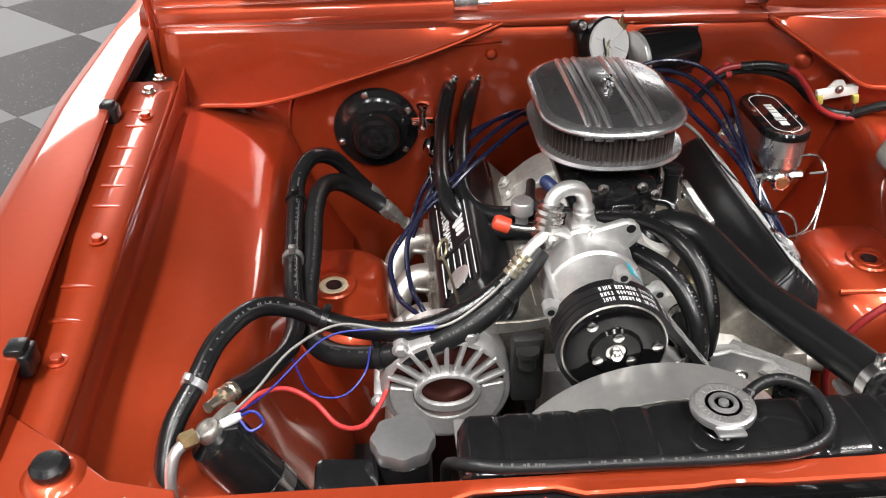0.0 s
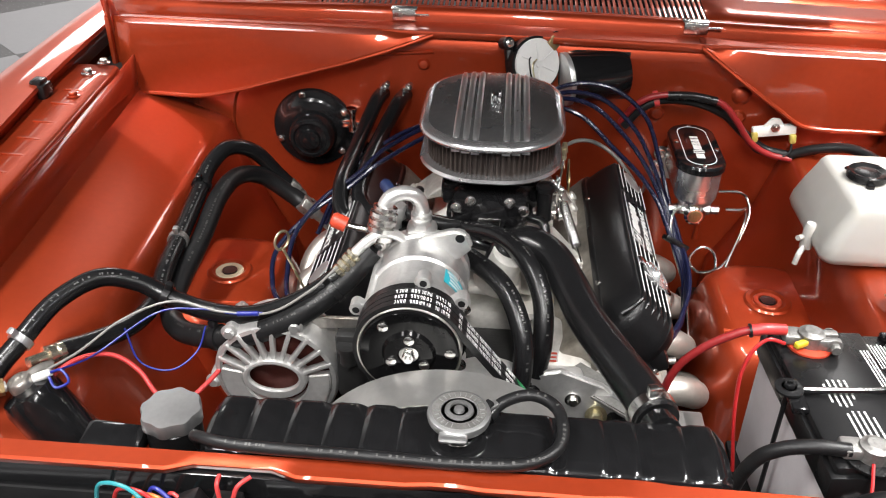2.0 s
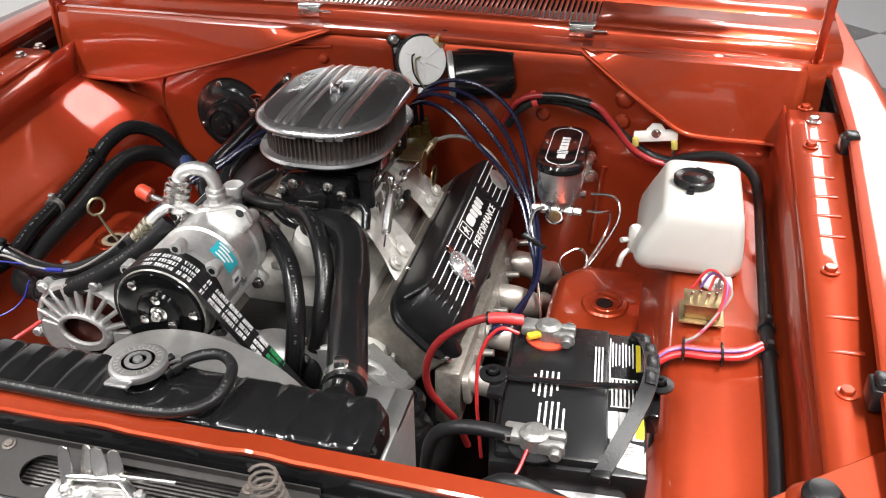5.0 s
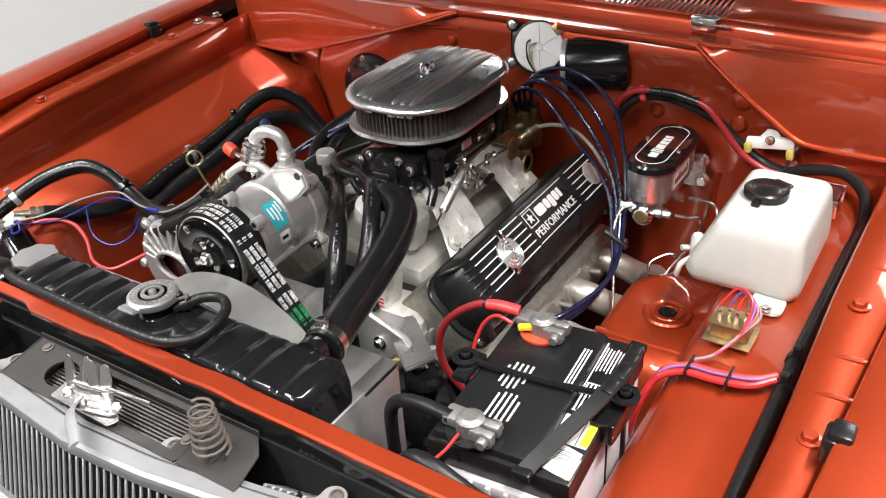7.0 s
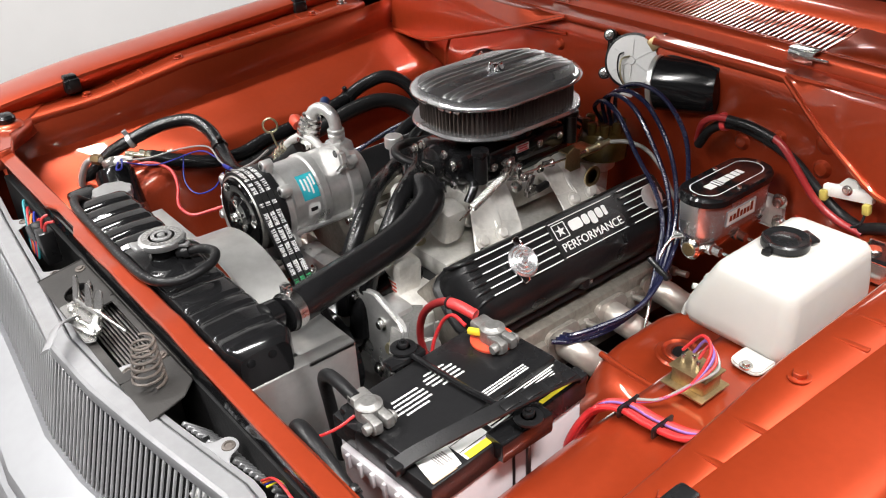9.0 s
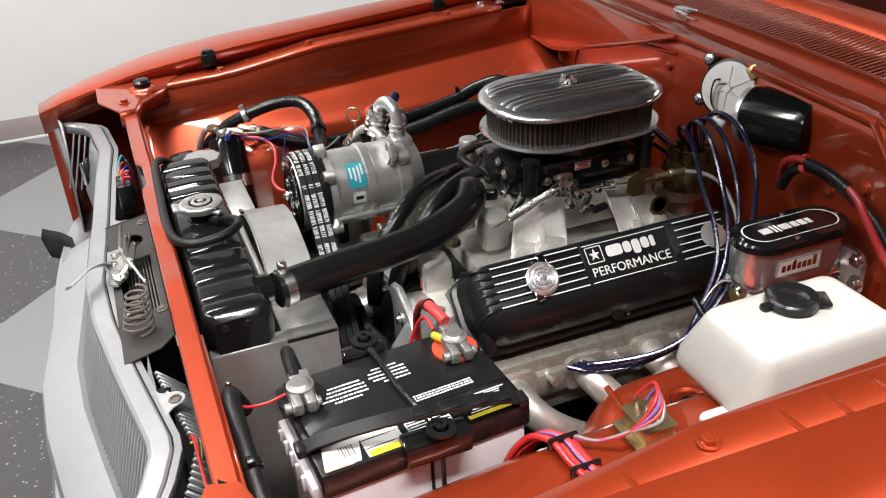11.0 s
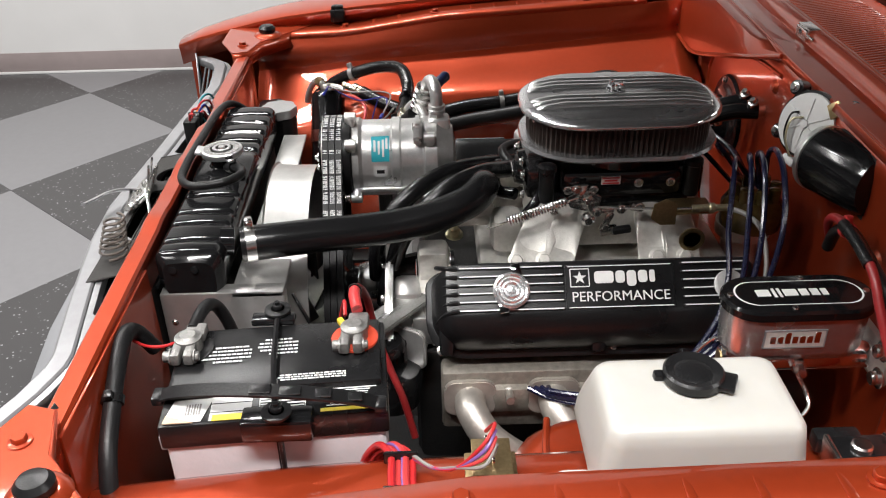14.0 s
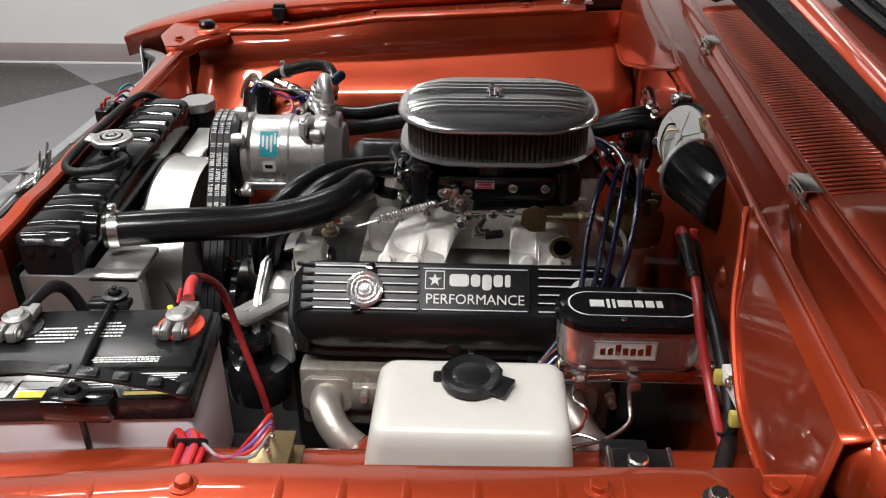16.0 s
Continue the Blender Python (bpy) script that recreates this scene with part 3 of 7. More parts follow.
# clips on the cowl lip
for x in (-0.204, 0.358):
    y = wall_y(x) + 0.050
    part("cowl_clip", joined(rbox((0.046, 0.010, 0.020), 0.002, pose(x, y - 0.004, 1.056)), rbox((0.05, 0.022, 0.003), 0.001, pose(x, y + 0.006, 1.067)), rbox((0.034, 0.004, 0.005), 0.001, pose(x + 0.032, y - 0.006, 1.057)), lathe([(0.005, 0), (0.005, 0.003)], axis((x - 0.006, y - 0.009, 1.057), (0, -1, 0)), 14)), zinc, car, "zinc cowl seal clip")
for s in (-1, 1):
    part("cowl_seal_tab", rbox((0.05, 0.012, 0.014), 0.004, pose(s * 0.56, wall_y(s * 0.56) + 0.0, 1.032, 20)), paint, car)
# windscreen, and a solid black box whose colour stands for the unlit cabin
rings = [[(x, wall_y(0) + 0.335 + 0.07 * (abs(x) / 0.8) ** 2 + d, 1.095 + h) for x in [-0.75 + 0.1 * i for i in range(16)]] for d, h in ((0, 0), (0.35, 0.26), (0.6, 0.42))]
part("windscreen", loft(rings, False), dark_glass, car, "dark raked windscreen glass", 60, 0.005)
part("screen_moulding", tube([(x, wall_y(0) + 0.336 + 0.07 * (abs(x) / 0.8) ** 2, 1.100) for x in [-0.75 + 0.1 * i for i in range(16)]], 0.009, 8, 2), black_satin, car, "black windscreen moulding")
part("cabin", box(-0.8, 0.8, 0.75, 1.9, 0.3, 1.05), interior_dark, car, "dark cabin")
for x in (-0.30, 0.20):
    part("wiper_pivot", lathe([(0.016, 0), (0.017, 0.004), (0.014, 0.02), (0.011, 0.026), (0.0, 0.027)], axis((x, 0.60, 1.085), (0.1, -0.3, 1)), 18), chrome, car, "chrome wiper pivot")
part("wiper_arm", tube([(0.62, 0.60, 1.095), (0.40, 0.66, 1.15), (0.05, 0.70, 1.20)], 0.006, 8, 4), black_satin, car, "black wiper arm")

# raised bonnet above the bay, black lining below
hood = thing("bonnet", (0, 0.42, 1.14), "raised orange bonnet with a black lined underside", "bonnet")


def hood_z(y):
    return 1.545 - 0.87 * y


outer, inner = [], []
for k in range(14):
    y = 0.45 - 1.28 * k / 13
    w = 0.675 + 0.02 * k / 13 - 0.03 * max(0, (k - 11) / 2)
    outer.append([(w * (i - 8) / 8, y + 0.022, hood_z(y) + 0.030 + 0.018 * (1 - ((i - 8) / 8) ** 2) - 0.022 * (abs(i - 8) == 8)) for i in range(17)])
    inner.append([(0.985 * w * (i - 8) / 8, y, hood_z(y) + 0.006 * (1 - ((i - 8) / 8) ** 2)) for i in range(17)])
part("bonnet_skin", loft(outer, False), paint, hood, "orange bonnet skin", 40, 0.002)
part("bonnet_lining", loft(inner, False), black_satin, hood, "satin black bonnet lining", 40, 0.004)
for x0, x1 in ((-0.60, -0.12), (-0.02, 0.02), (0.12, 0.60)):
    part("bonnet_rib", tube([(x0, 0.36, hood_z(0.36) - 0.004), ((x0 + x1) / 2, -0.2, hood_z(-0.2) - 0.004), (x1, -0.74, hood_z(-0.74) - 0.004)], 0.028, 8, 6, 0.4), black_satin, hood)
for s in (-1, 1):
    part("bonnet_edge", tube([(s * 0.668, 0.44, hood_z(0.44) + 0.012), (s * 0.678, -0.2, hood_z(-0.2) + 0.012), (s * 0.685, -0.8, hood_z(-0.8) + 0.012)], 0.014, 8, 8), black_satin, hood)

# radiator support: narrow orange top bar, dark panel under it
rings = []
for i in range(47):
    x = -0.62 + 1.24 * i / 46
    kick = 0.003 * (abs(x - 0.15) < 0.03) + 0.003 * (abs(x + 0.045) < 0.03)
    z = 0.916 - 0.012 * (x / 0.57) ** 2 * (x > 0) + kick
    yf = -0.655 + 0.010 * (-0.30 < x < -0.19)
    rings.append([(x, yf, z - 0.007), (x, yf, z - 0.002), (x, yf + 0.002, z), (x, -0.632, z + 0.001), (x, -0.629, z - 0.002), (x, -0.629, z - 0.05)])
part("radiator_support", loft(rings, False), paint, car, "narrow orange radiator support bar", 40, 0.002)
part("support_face", box(-0.57, 0.56, -0.652, -0.640, 0.80, 0.906, 0.002), black_gloss, car, "black painted face of the radiator support")
part("support_panel", box(-0.6, 0.6, -0.655, -0.63, 0.45, 0.872), chassis_black, car, "black radiator support panel")
for x0, x1 in ((-0.60, -0.315), (0.272, 0.60)):
    part("support_side", box(x0, x1, -0.6285, -0.6245, 0.55, 0.902, 0.001), paint, car, "orange bay side of the radiator support")
for s in (-1, 1):
    part("front_rail", box(*sorted((s * 0.40, s * 0.50)), -0.62, 0.36, 0.36, 0.50, 0.01), chassis_black, car, "black chassis rail")
part("under_tray", box(-0.7, 0.7, -0.70, 0.40, 0.22, 0.26), chassis_black, car, "dark underside")

# front: latch plate, grille frame and slats, bumper
plate = thing("latch_plate", (0, -0.70, 0.86), "dull grey bonnet latch support plate with openings", "plate")
PL = pose(0.026, -0.719, 0.859, 9)


def pierced(x0, x1, v0, v1, hole):
    """A sheet with one opening; the hole is a loop of points, counted from the right-hand side."""
    cx, cv = sum(q[0] for q in hole) / len(hole), sum(q[1] for q in hole) / len(hole)
    edge = []
    for a, c in hole:
        dx, dv = a - cx, c - cv
        k = min(((x1 - cx) if dx > 0 else (x0 - cx)) / dx if abs(dx) > 1e-6 else 1e9, ((v1 - cv) if dv > 0 else (v0 - cv)) / dv if abs(dv) > 1e-6 else 1e9)
        edge.append((cx + k * dx, cv + k * dv))
    rings = [[(a, c, z) for a, c in loop_] for loop_, z in ((edge, -0.0025), (edge, 0.0), (hole, 0.0), (hole, -0.0025), (edge, -0.0025))]
    bm = loft(rings, True, False)
    bm.transform(PL)
    return bm


def square_hole(x0, x1, v0, v1, k=10):
    pts = []
    for (a, c), (a2, c2) in (((x1, v0), (x1, v1)), ((x1, v1), (x0, v1)), ((x0, v1), (x0, v0)), ((x0, v0), (x1, v0))):
        pts += [(a + (a2 - a) * i / k, c + (c2 - c) * i / k) for i in range(k)]
    return pts


# one sheet with a round hole and a wide opening over the condenser
part("plate_panel", pierced(-0.204, -0.074, 0.0, 0.072, [(-0.122 + 0.025 * math.cos(math.pi * i / 20), 0.036 + 0.021 * math.sin(math.pi * i / 20)) for i in range(40)]), grey_plate, plate)
part("plate_panel", pierced(-0.074, 0.122, 0.0, 0.072, square_hole(-0.060, 0.104, 0.012, 0.062)), grey_plate, plate)
bm = prism([(0.122, 0.0), (0.214, 0.0), (0.206, 0.050), (0.186, 0.072), (0.122, 0.072)], 0.0025, pose(0, 0, -0.0025), 0.0006)
bm.transform(PL)
part("plate_panel", bm, grey_plate, plate)
bm = joined(box(-0.204, 0.19, 0.0705, 0.0725, -0.001, 0.010, 0.0006, 1), box(-0.206, -0.2035, 0.0, 0.07, -0.012, 0.001, 0.0006, 1))
bm.transform(PL)
part("plate_flange", bm, grey_plate, plate, "folded edge of the dull plate")
for x, v in ((-0.088, 0.014), (0.113, 0.030), (-0.180, 0.060), (0.113, 0.062)):
    part("plate_bolt", hexnut(PL @ Vector((x, v, 0)), (0, -0.17, 0.98), 0.0055, 0.004), rust_steel, plate)
GR = [(-0.76, -0.775), (-0.70, -0.715), (-0.55, -0.70), (-0.43, -0.712), (-0.22, -0.728), (0.0, -0.748), (0.12, -0.742), (0.26, -0.722), (0.42, -0.695), (0.48, -0.712), (0.58, -0.755), (0.76, -0.775)]


def front_y(x):
    return lerp(GR, x)


rings = []
for i in range(61):
    x = -0.76 + 1.52 * i / 60
    y = front_y(x)
    rings.append([(x, y + 0.019, 0.846), (x, y + 0.0185, 0.8605), (x, y + 0.0125, 0.8612), (x, y + 0.0120, 0.852), (x, y + 0.0085, 0.852), (x, y + 0.008, 0.8615), (x, y + 0.006, 0.8635), (x, y - 0.013, 0.8635), (x, y - 0.0165, 0.861), (x, y - 0.0175, 0.846)])
gframe = part("grille_frame", loft(rings, False), bright_trim, car, "bright silver grille header trim", 25, 0.003)
for x in (-0.40, -0.185, 0.128, 0.34):
    y = front_y(x) + 0.016
    lug = [(-0.034, 0.0), (0.034, 0.0), (0.022, 0.005), (0.016, 0.012)] + [(0.0145 * math.cos(radians(a)), 0.018 + 0.0125 * math.sin(radians(a))) for a in range(10, 171, 20)] + [(-0.016, 0.012), (-0.022, 0.005)]
    part("trim_tab", prism(lug, 0.0022, pose(x, y, 0.8602, 4, 0, 8 if x > 0 else -6), 0.0007), bright_trim, gframe, "bright rounded screw tab of the grille trim")
    part("trim_screw", lathe([(0.0085, 0), (0.008, 0.0012), (0.005, 0.002), (0.0045, 0.0005), (0.0, 0.0004)], pose(x, y + 0.018, 0.8638, 4), 16), rust_steel, gframe, "rusty recessed screw")
part("trim_seam", loft([[(x, front_y(x) + d, 0.8535) for x in [-0.75 + 0.03 * i for i in range(51)]] for d in (0.0085, 0.0120)], False), interior_dark, gframe, "black strip along the groove of the trim", 40, 0.002)
bar = None
for i in range(126):
    x = -0.74 + 1.48 * (i + 0.5) / 126
    if bar is None:
        bar = part("grille_bar", rbox((0.0032, 0.004, 0.135), 0.001, seg=1), bar_bright, gframe).data
        o = bpy.data.objects["grille_bar"]
    else:
        o = new("grille_bar", bar)
        o.parent = gframe
    o.matrix_basis = pose(x, front_y(x) - 0.034, 0.786, -17)
# sloping inner slats between the trim and the crossmember
slat = None
for i in range(28):
    x = 0.25 + 0.0099 * i
    if slat is None:
        o = part("grille_slat", rbox((0.0045, 0.006, 0.048), 0.001, seg=1), bright_trim, gframe)
        slat = o.data
    else:
        o = new("grille_slat", slat)
        o.parent = gframe
    o.matrix_basis = pose(x, front_y(x) + 0.047, 0.830, 42)
part("grille_backing", loft([[(x, front_y(x) + 0.018, z) for x in [-0.75 + 0.1 * i for i in range(16)]] for z in (0.60, 0.845)], False), interior_dark, car, "black backing behind the grille", 40, 0.003)
rings = []
for i in range(41):
    x = -0.95 + 1.9 * i / 40
    y = -0.875 + 0.09 * (abs(x) / 0.95) ** 4
    rings.append([(x, y + 0.09, 0.60), (x, y + 0.02, 0.602), (x, y, 0.594), (x, y - 0.012, 0.56), (x, y - 0.004, 0.50), (x, y + 0.03, 0.45)])
part("bumper", loft(rings, False), silver_paint, car, "smooth silver front bumper", 40, 0.004)
part("lower_moulding", loft([[(x, front_y(x) - d, z) for x in [-0.44 + 0.04 * i for i in range(23)]] for d, z in ((0.050, 0.700), (0.054, 0.722), (0.062, 0.728), (0.100, 0.712), (0.118, 0.700), (0.124, 0.680), (0.110, 0.62))], False), silver_paint, car, "pale silver moulding below the grille bars", 30, 0.003)
part("valance", loft([[(x, front_y(x) - 0.03 - d, z) for x in [-0.76 + 0.04 * i for i in range(39)]] for d, z in ((0.082, 0.625), (0.090, 0.60), (0.080, 0.55))], False), chassis_black, car, "dark lower grille trim", 40, 0.003)
for s in (-1, 1):
    # small framed marker in the outer grille section
    mk = pose(s * 0.690, front_y(s * 0.69) - 0.034, 0.775, 90, 0, s * 32)
    part("marker_frame", joined(*[rbox((0.062, 0.006, 0.008), 0.002, mk @ pose(0, v, 0)) for v in (-0.024, 0.024)], *[rbox((0.006, 0.052, 0.008), 0.002, mk @ pose(u, 0, 0)) for u in (-0.030, 0.030)]), chrome, car, "chrome marker lamp frame")
    part("marker_lens", rbox((0.056, 0.044, 0.004), 0.001, mk), lead, car, "grey marker lens")
    part("wing_nose", loft([[(s * 0.74, -0.785, 0.870), (s * 0.855, -0.815, 0.880)], [(s * 0.74, -0.80, 0.60), (s * 0.87, -0.81, 0.60)]], False), bright_trim, car, "bright headlamp surround end", 40, 0.004)
latch = thing("bonnet_latch", (-0.02, -0.71, 0.865), "zinc plated bonnet latch with levers", "latch")
part("latch_base", prism([(-0.055, -0.014), (0.052, -0.016), (0.060, -0.004), (0.040, 0.012), (-0.020, 0.016), (-0.055, 0.010)], 0.004, pose(-0.012, -0.706, 0.868, 8), 0.001), zinc, latch, "zinc plated latch base")
for x, y, z, lean, turn, tall in ((-0.050, -0.700, 0.870, -14, 12, 0.050), (-0.034, -0.692, 0.870, -20, -8, 0.046), (-0.012, -0.694, 0.870, -12, 20, 0.052), (0.004, -0.690, 0.870, -24, 30, 0.044)):
    part("latch_lever", prism([(-0.0065, 0.0), (0.0065, 0.0), (0.008, 0.55 * tall), (0.0055, 0.92 * tall), (0.0, tall), (-0.0055, 0.94 * tall), (-0.0075, 0.5 * tall)], 0.0032, pose(x, y, z, 90 + lean, 0, turn), 0.001), zinc, latch, "upright zinc latch claw")
for p0, p1, r_ in (((-0.05, -0.698, 0.882), (0.015, -0.690, 0.884), 0.0032), ((0.008, -0.690, 0.888), (0.060, -0.672, 0.872), 0.0030), ((0.0, -0.712, 0.876), (0.036, -0.702, 0.874), 0.0040)):
    part("latch_rod", tube([p0, p1], r_, 8, 1), zinc, latch)
for x, y, z in ((-0.048, -0.708, 0.872), (-0.018, -0.712, 0.872), (0.022, -0.706, 0.872), (0.036, -0.700, 0.876)):
    part("latch_pivot", lathe([(0.0065, 0), (0.0065, 0.004), (0.004, 0.006), (0.0, 0.006)], axis((x, y, z), (0.1, -0.3, 1)), 14), zinc, latch)
part("latch_link", joined(rbox((0.050, 0.007, 0.003), 0.001, pose(0.012, -0.716, 0.875, 10, 0, 14)), rbox((0.036, 0.010, 0.003), 0.001, pose(0.026, -0.700, 0.880, 0, 14, -28))), zinc, latch)
part("release_lever", tube([(-0.02, -0.712, 0.874), (-0.002, -0.735, 0.884), (0.018, -0.750, 0.889), (0.040, -0.762, 0.890), (0.058, -0.775, 0.890)], 0.008, 8, 6, 0.28), bright_trim, latch, "flat silver release lever")
spring_pts = []
for i in range(0, 79):
    a, u = i * math.pi / 6, i / 78
    r_ = 0.0205 - 0.007 * u
    spring_pts.append((0.184 - 0.014 * u + r_ * math.cos(a), -0.690 + 0.008 * u + r_ * math.sin(a), 0.8725 + 0.052 * u))
part("bonnet_spring", tube(spring_pts, 0.0020, 7, 1), rust_steel, car, "weathered bonnet catch coil spring")
cond = part("condenser", box(-0.15, 0.15, -0.700, -0.658, 0.50, 0.842, 0.002), core_fins, car, "grey finned condenser core")
for i in range(11):
    bm = box(-0.150, 0.116, 0.012 + 0.0048 * i, 0.0144 + 0.0048 * i, -0.020, -0.009)
    bm.transform(PL)
    part("condenser_tube", bm, core_fins, cond)

# ---- engine ----
EX = -0.013  # the engine's centre line
engine = thing("engine", (EX, 0, 0.55), "black and cast aluminium vee-eight engine in the bay", "engine")
part("block", joined(box(EX - 0.17, EX + 0.17, -0.27, 0.28, 0.42, 0.66, 0.02), box(EX - 0.12, EX + 0.12, -0.25, 0.26, 0.62, 0.74, 0.02)), engine_black, engine, "dark painted engine block")
SQ = math.sqrt(0.5)


def bank(t_, s_, y):
    """A point of the left bank: t_ across the cover, s_ out from the engine."""
    return ((s_ + t_) * SQ, y, (s_ - t_) * SQ)


def bank_matrix(t_, s_, y):
    """Axes: x rearwards, y up the slope, z out of the cover's face."""
    m = Matrix(((0, -SQ, SQ, 0), (1, 0, 0, 0), (0, SQ, SQ, 0), (0, 0, 0, 1)))
    return Matrix.Translation(bank(t_, s_, y)) @ m


CT, CS, CY = -0.419, 0.755, 0.005


def half_engine(flip):
    """Head, rocker cover and its trim on one bank; flip turns it to the other bank."""
    turn = Matrix.Translation((2 * EX, 0.03, 0)) @ Matrix.Rotation(math.pi, 4, "Z") if flip else Matrix()

    def p(name, bm, m_, parent, label="", **k):
        bm.transform(turn)
        return part(name, bm, m_, parent, label, **k)

    rings = [[bank_matrix(CT, s_, CY) @ Vector((a, b2 if b2 < 0 else b2 * 0.55, 0)) for a, b2 in rounded(ln, w, r)] for s_, ln, w, r in ((0.56, 0.47, 0.16, 0.01), (0.684, 0.475, 0.162, 0.012))]
    p("cylinder_head", loft(rings), head_metal, engine, "oily cast cylinder head")
    spec = ((0.684, 0.502, 0.176, 0.055), (0.6855, 0.506, 0.18, 0.057), (0.691, 0.506, 0.18, 0.057), (0.693, 0.502, 0.174, 0.055), (0.6945, 0.488, 0.160, 0.052), (0.708, 0.487, 0.158, 0.052), (0.724, 0.482, 0.149, 0.048),
            (0.738, 0.473, 0.132, 0.040), (0.748, 0.459, 0.108, 0.028), (0.7545, 0.444, 0.082, 0.014), (0.7555, 0.43, 0.07, 0.01))

    def lean(b2, w):
        """The cover's inner side stands steeper than its outer one."""
        return b2 if b2 < 0 else b2 * (0.037 + 0.22 * (w / 2 - 0.037)) / (w / 2)

    cover = p("rocker_cover", loft([[bank_matrix(CT, s_, CY) @ Vector((a, lean(b2, w), 0)) for a, b2 in rounded(ln, w, r)] for s_, ln, w, r in spec]), black_satin, engine, "wrinkle black finned rocker cover", angle=30)
    for yy in (-0.223, 0.0, 0.223):
        p("cover_boss", rbox((0.022, 0.05, 0.030), 0.008, bank_matrix(CT, 0.708, CY + yy) @ pose(0, -0.062, 0, 25)), black_satin, cover)
    face = CS + 0.0008
    for k in range(6):
        off = -0.031 + 0.0124 * k
        for y0, y1 in ((-0.205, -0.052 if 0 < k < 5 else -0.052), (0.118, 0.212)):
            p("cover_rib", rbox((y1 - y0, 0.0034, 0.0055), 0.0012, bank_matrix(CT, face, 0) @ pose((y0 + y1) / 2 + CY, off, 0.0010), 1), black_satin, cover)
            p("rib_top", rbox((y1 - y0 - 0.004, 0.0018, 0.0008), 0, bank_matrix(CT, face, 0) @ pose((y0 + y1) / 2 + CY, off, 0.0041)), white_paint, cover, "bright rib edge")
        p("cover_fin", tube([bank_matrix(CT, face, CY) @ Vector(q) for q in ((-0.205, off, 0.001), (-0.219, off * 1.05, -0.002), (-0.230, off * 1.2, -0.016), (-0.236, off * 1.35, -0.034))], 0.0035, 8, 4), black_satin, cover)
    # badge panel
    p("badge_panel", rbox((0.158, 0.064, 0.003), 0.0008, bank_matrix(CT, face, 0) @ pose(0.034, 0, 0.0005), 1), black_satin, cover)
    f = bank_matrix(CT, face + 0.0022, 0)
    p("badge_line", joined(*[rbox((0.150, 0.0014, 0.001), 0, f @ pose(0.034, yy, 0)) for yy in (0.030, -0.0305)]), white_paint, cover)
    sq = [rbox((0.026, 0.0015, 0.001), 0, f @ pose(-0.024, yy, 0)) for yy in (0.026, 0.0)] + [rbox((0.0015, 0.0265, 0.001), 0, f @ pose(xx, 0.013, 0)) for xx in (-0.0375, -0.0105)]
    sq.append(prism([(r_ * math.cos(radians(a)), r_ * math.sin(radians(a))) for i in range(5) for r_, a in ((0.0100, 90 + 72 * i), (0.0040, 126 + 72 * i))], 0.001, f @ pose(-0.024, 0.013, -0.0005)))
    p("badge_square", joined(*sq), white_paint, cover, "white outlined square badge")
    marks, xx = [], -0.004
    for w, up in ((0.030, 0), (0.0155, 0), (0.0155, -1), (0.0155, 0), (0.010, 0)):
        h = 0.018
        ring = [q for q in rounded(w - 0.002, h + (0.005 if up else 0), 0.005 if w > 0.012 else 0.003, 4)]
        m = f @ pose(xx + w / 2, 0.013 - (0.0025 if up else 0), 0)
        marks.append(loft([[m @ Vector((a, b2, 0)) for a, b2 in ring], [m @ Vector((a, b2, 0.0009)) for a, b2 in ring]]))
        xx += w + 0.0008
    p("badge_mark", joined(*marks), white_paint, cover, "white rounded badge shapes")
    word = lettering("PERFORMANCE", 0.0205, 0.0004, 1.0, 1.0)
    word.transform(f @ pose(0.034, -0.0155, 0.0003))
    p("badge_word", word, white_paint, cover, "white raised capital letters")
    p("plug_disc", lathe([(0.0225, 0), (0.0225, 0.0016), (0.020, 0.0022), (0.004, 0.0024)], bank_matrix(CT + 0.004, face + 0.003, 0.191), 28), machined, cover, "flat grey blanking disc")
    for yy, off in ((-0.225, -0.077), (0.03, -0.079), (0.232, -0.077), (-0.13, 0.043), (0.14, 0.043)):
        p("cover_bolt", hexnut(bank_matrix(CT, 0.691, yy) @ Vector((0, off, 0)), (SQ, 0, SQ), 0.0058, 0.006), zinc, cover)
    if not flip:
        cap = p("oil_cap", lathe([(0.019, 0), (0.025, 0.004), (0.0265, 0.008), (0.0265, 0.011), (0.023, 0.0135), (0.020, 0.012), (0.0175, 0.0145), (0.014, 0.0125), (0.011, 0.016), (0.0075, 0.014), (0.005, 0.0175), (0.0, 0.018)], bank_matrix(CT + 0.004, face, -0.124), 40), ring_chrome, cover, "ringed chrome oil filler cap")
        for ex, ey in ((0.008, 0.026), (-0.012, -0.028)):
            p("cap_ear", rbox((0.014, 0.018, 0.006), 0.002, bank_matrix(CT, face + 0.008, -0.124) @ pose(ex, ey, 0, 0, 0, 10)), chrome, cap)
    p("head_side", box(0.225, 0.268, -0.228, 0.240, 0.595, 0.703, 0.008), head_metal, engine, "oily cast exhaust side of the head")
    for yy in (-0.125, 0.0, 0.12):
        p("head_swell", rbox((0.03, 0.075, 0.05), 0.014, pose(0.266, yy, 0.655)), head_metal, engine)
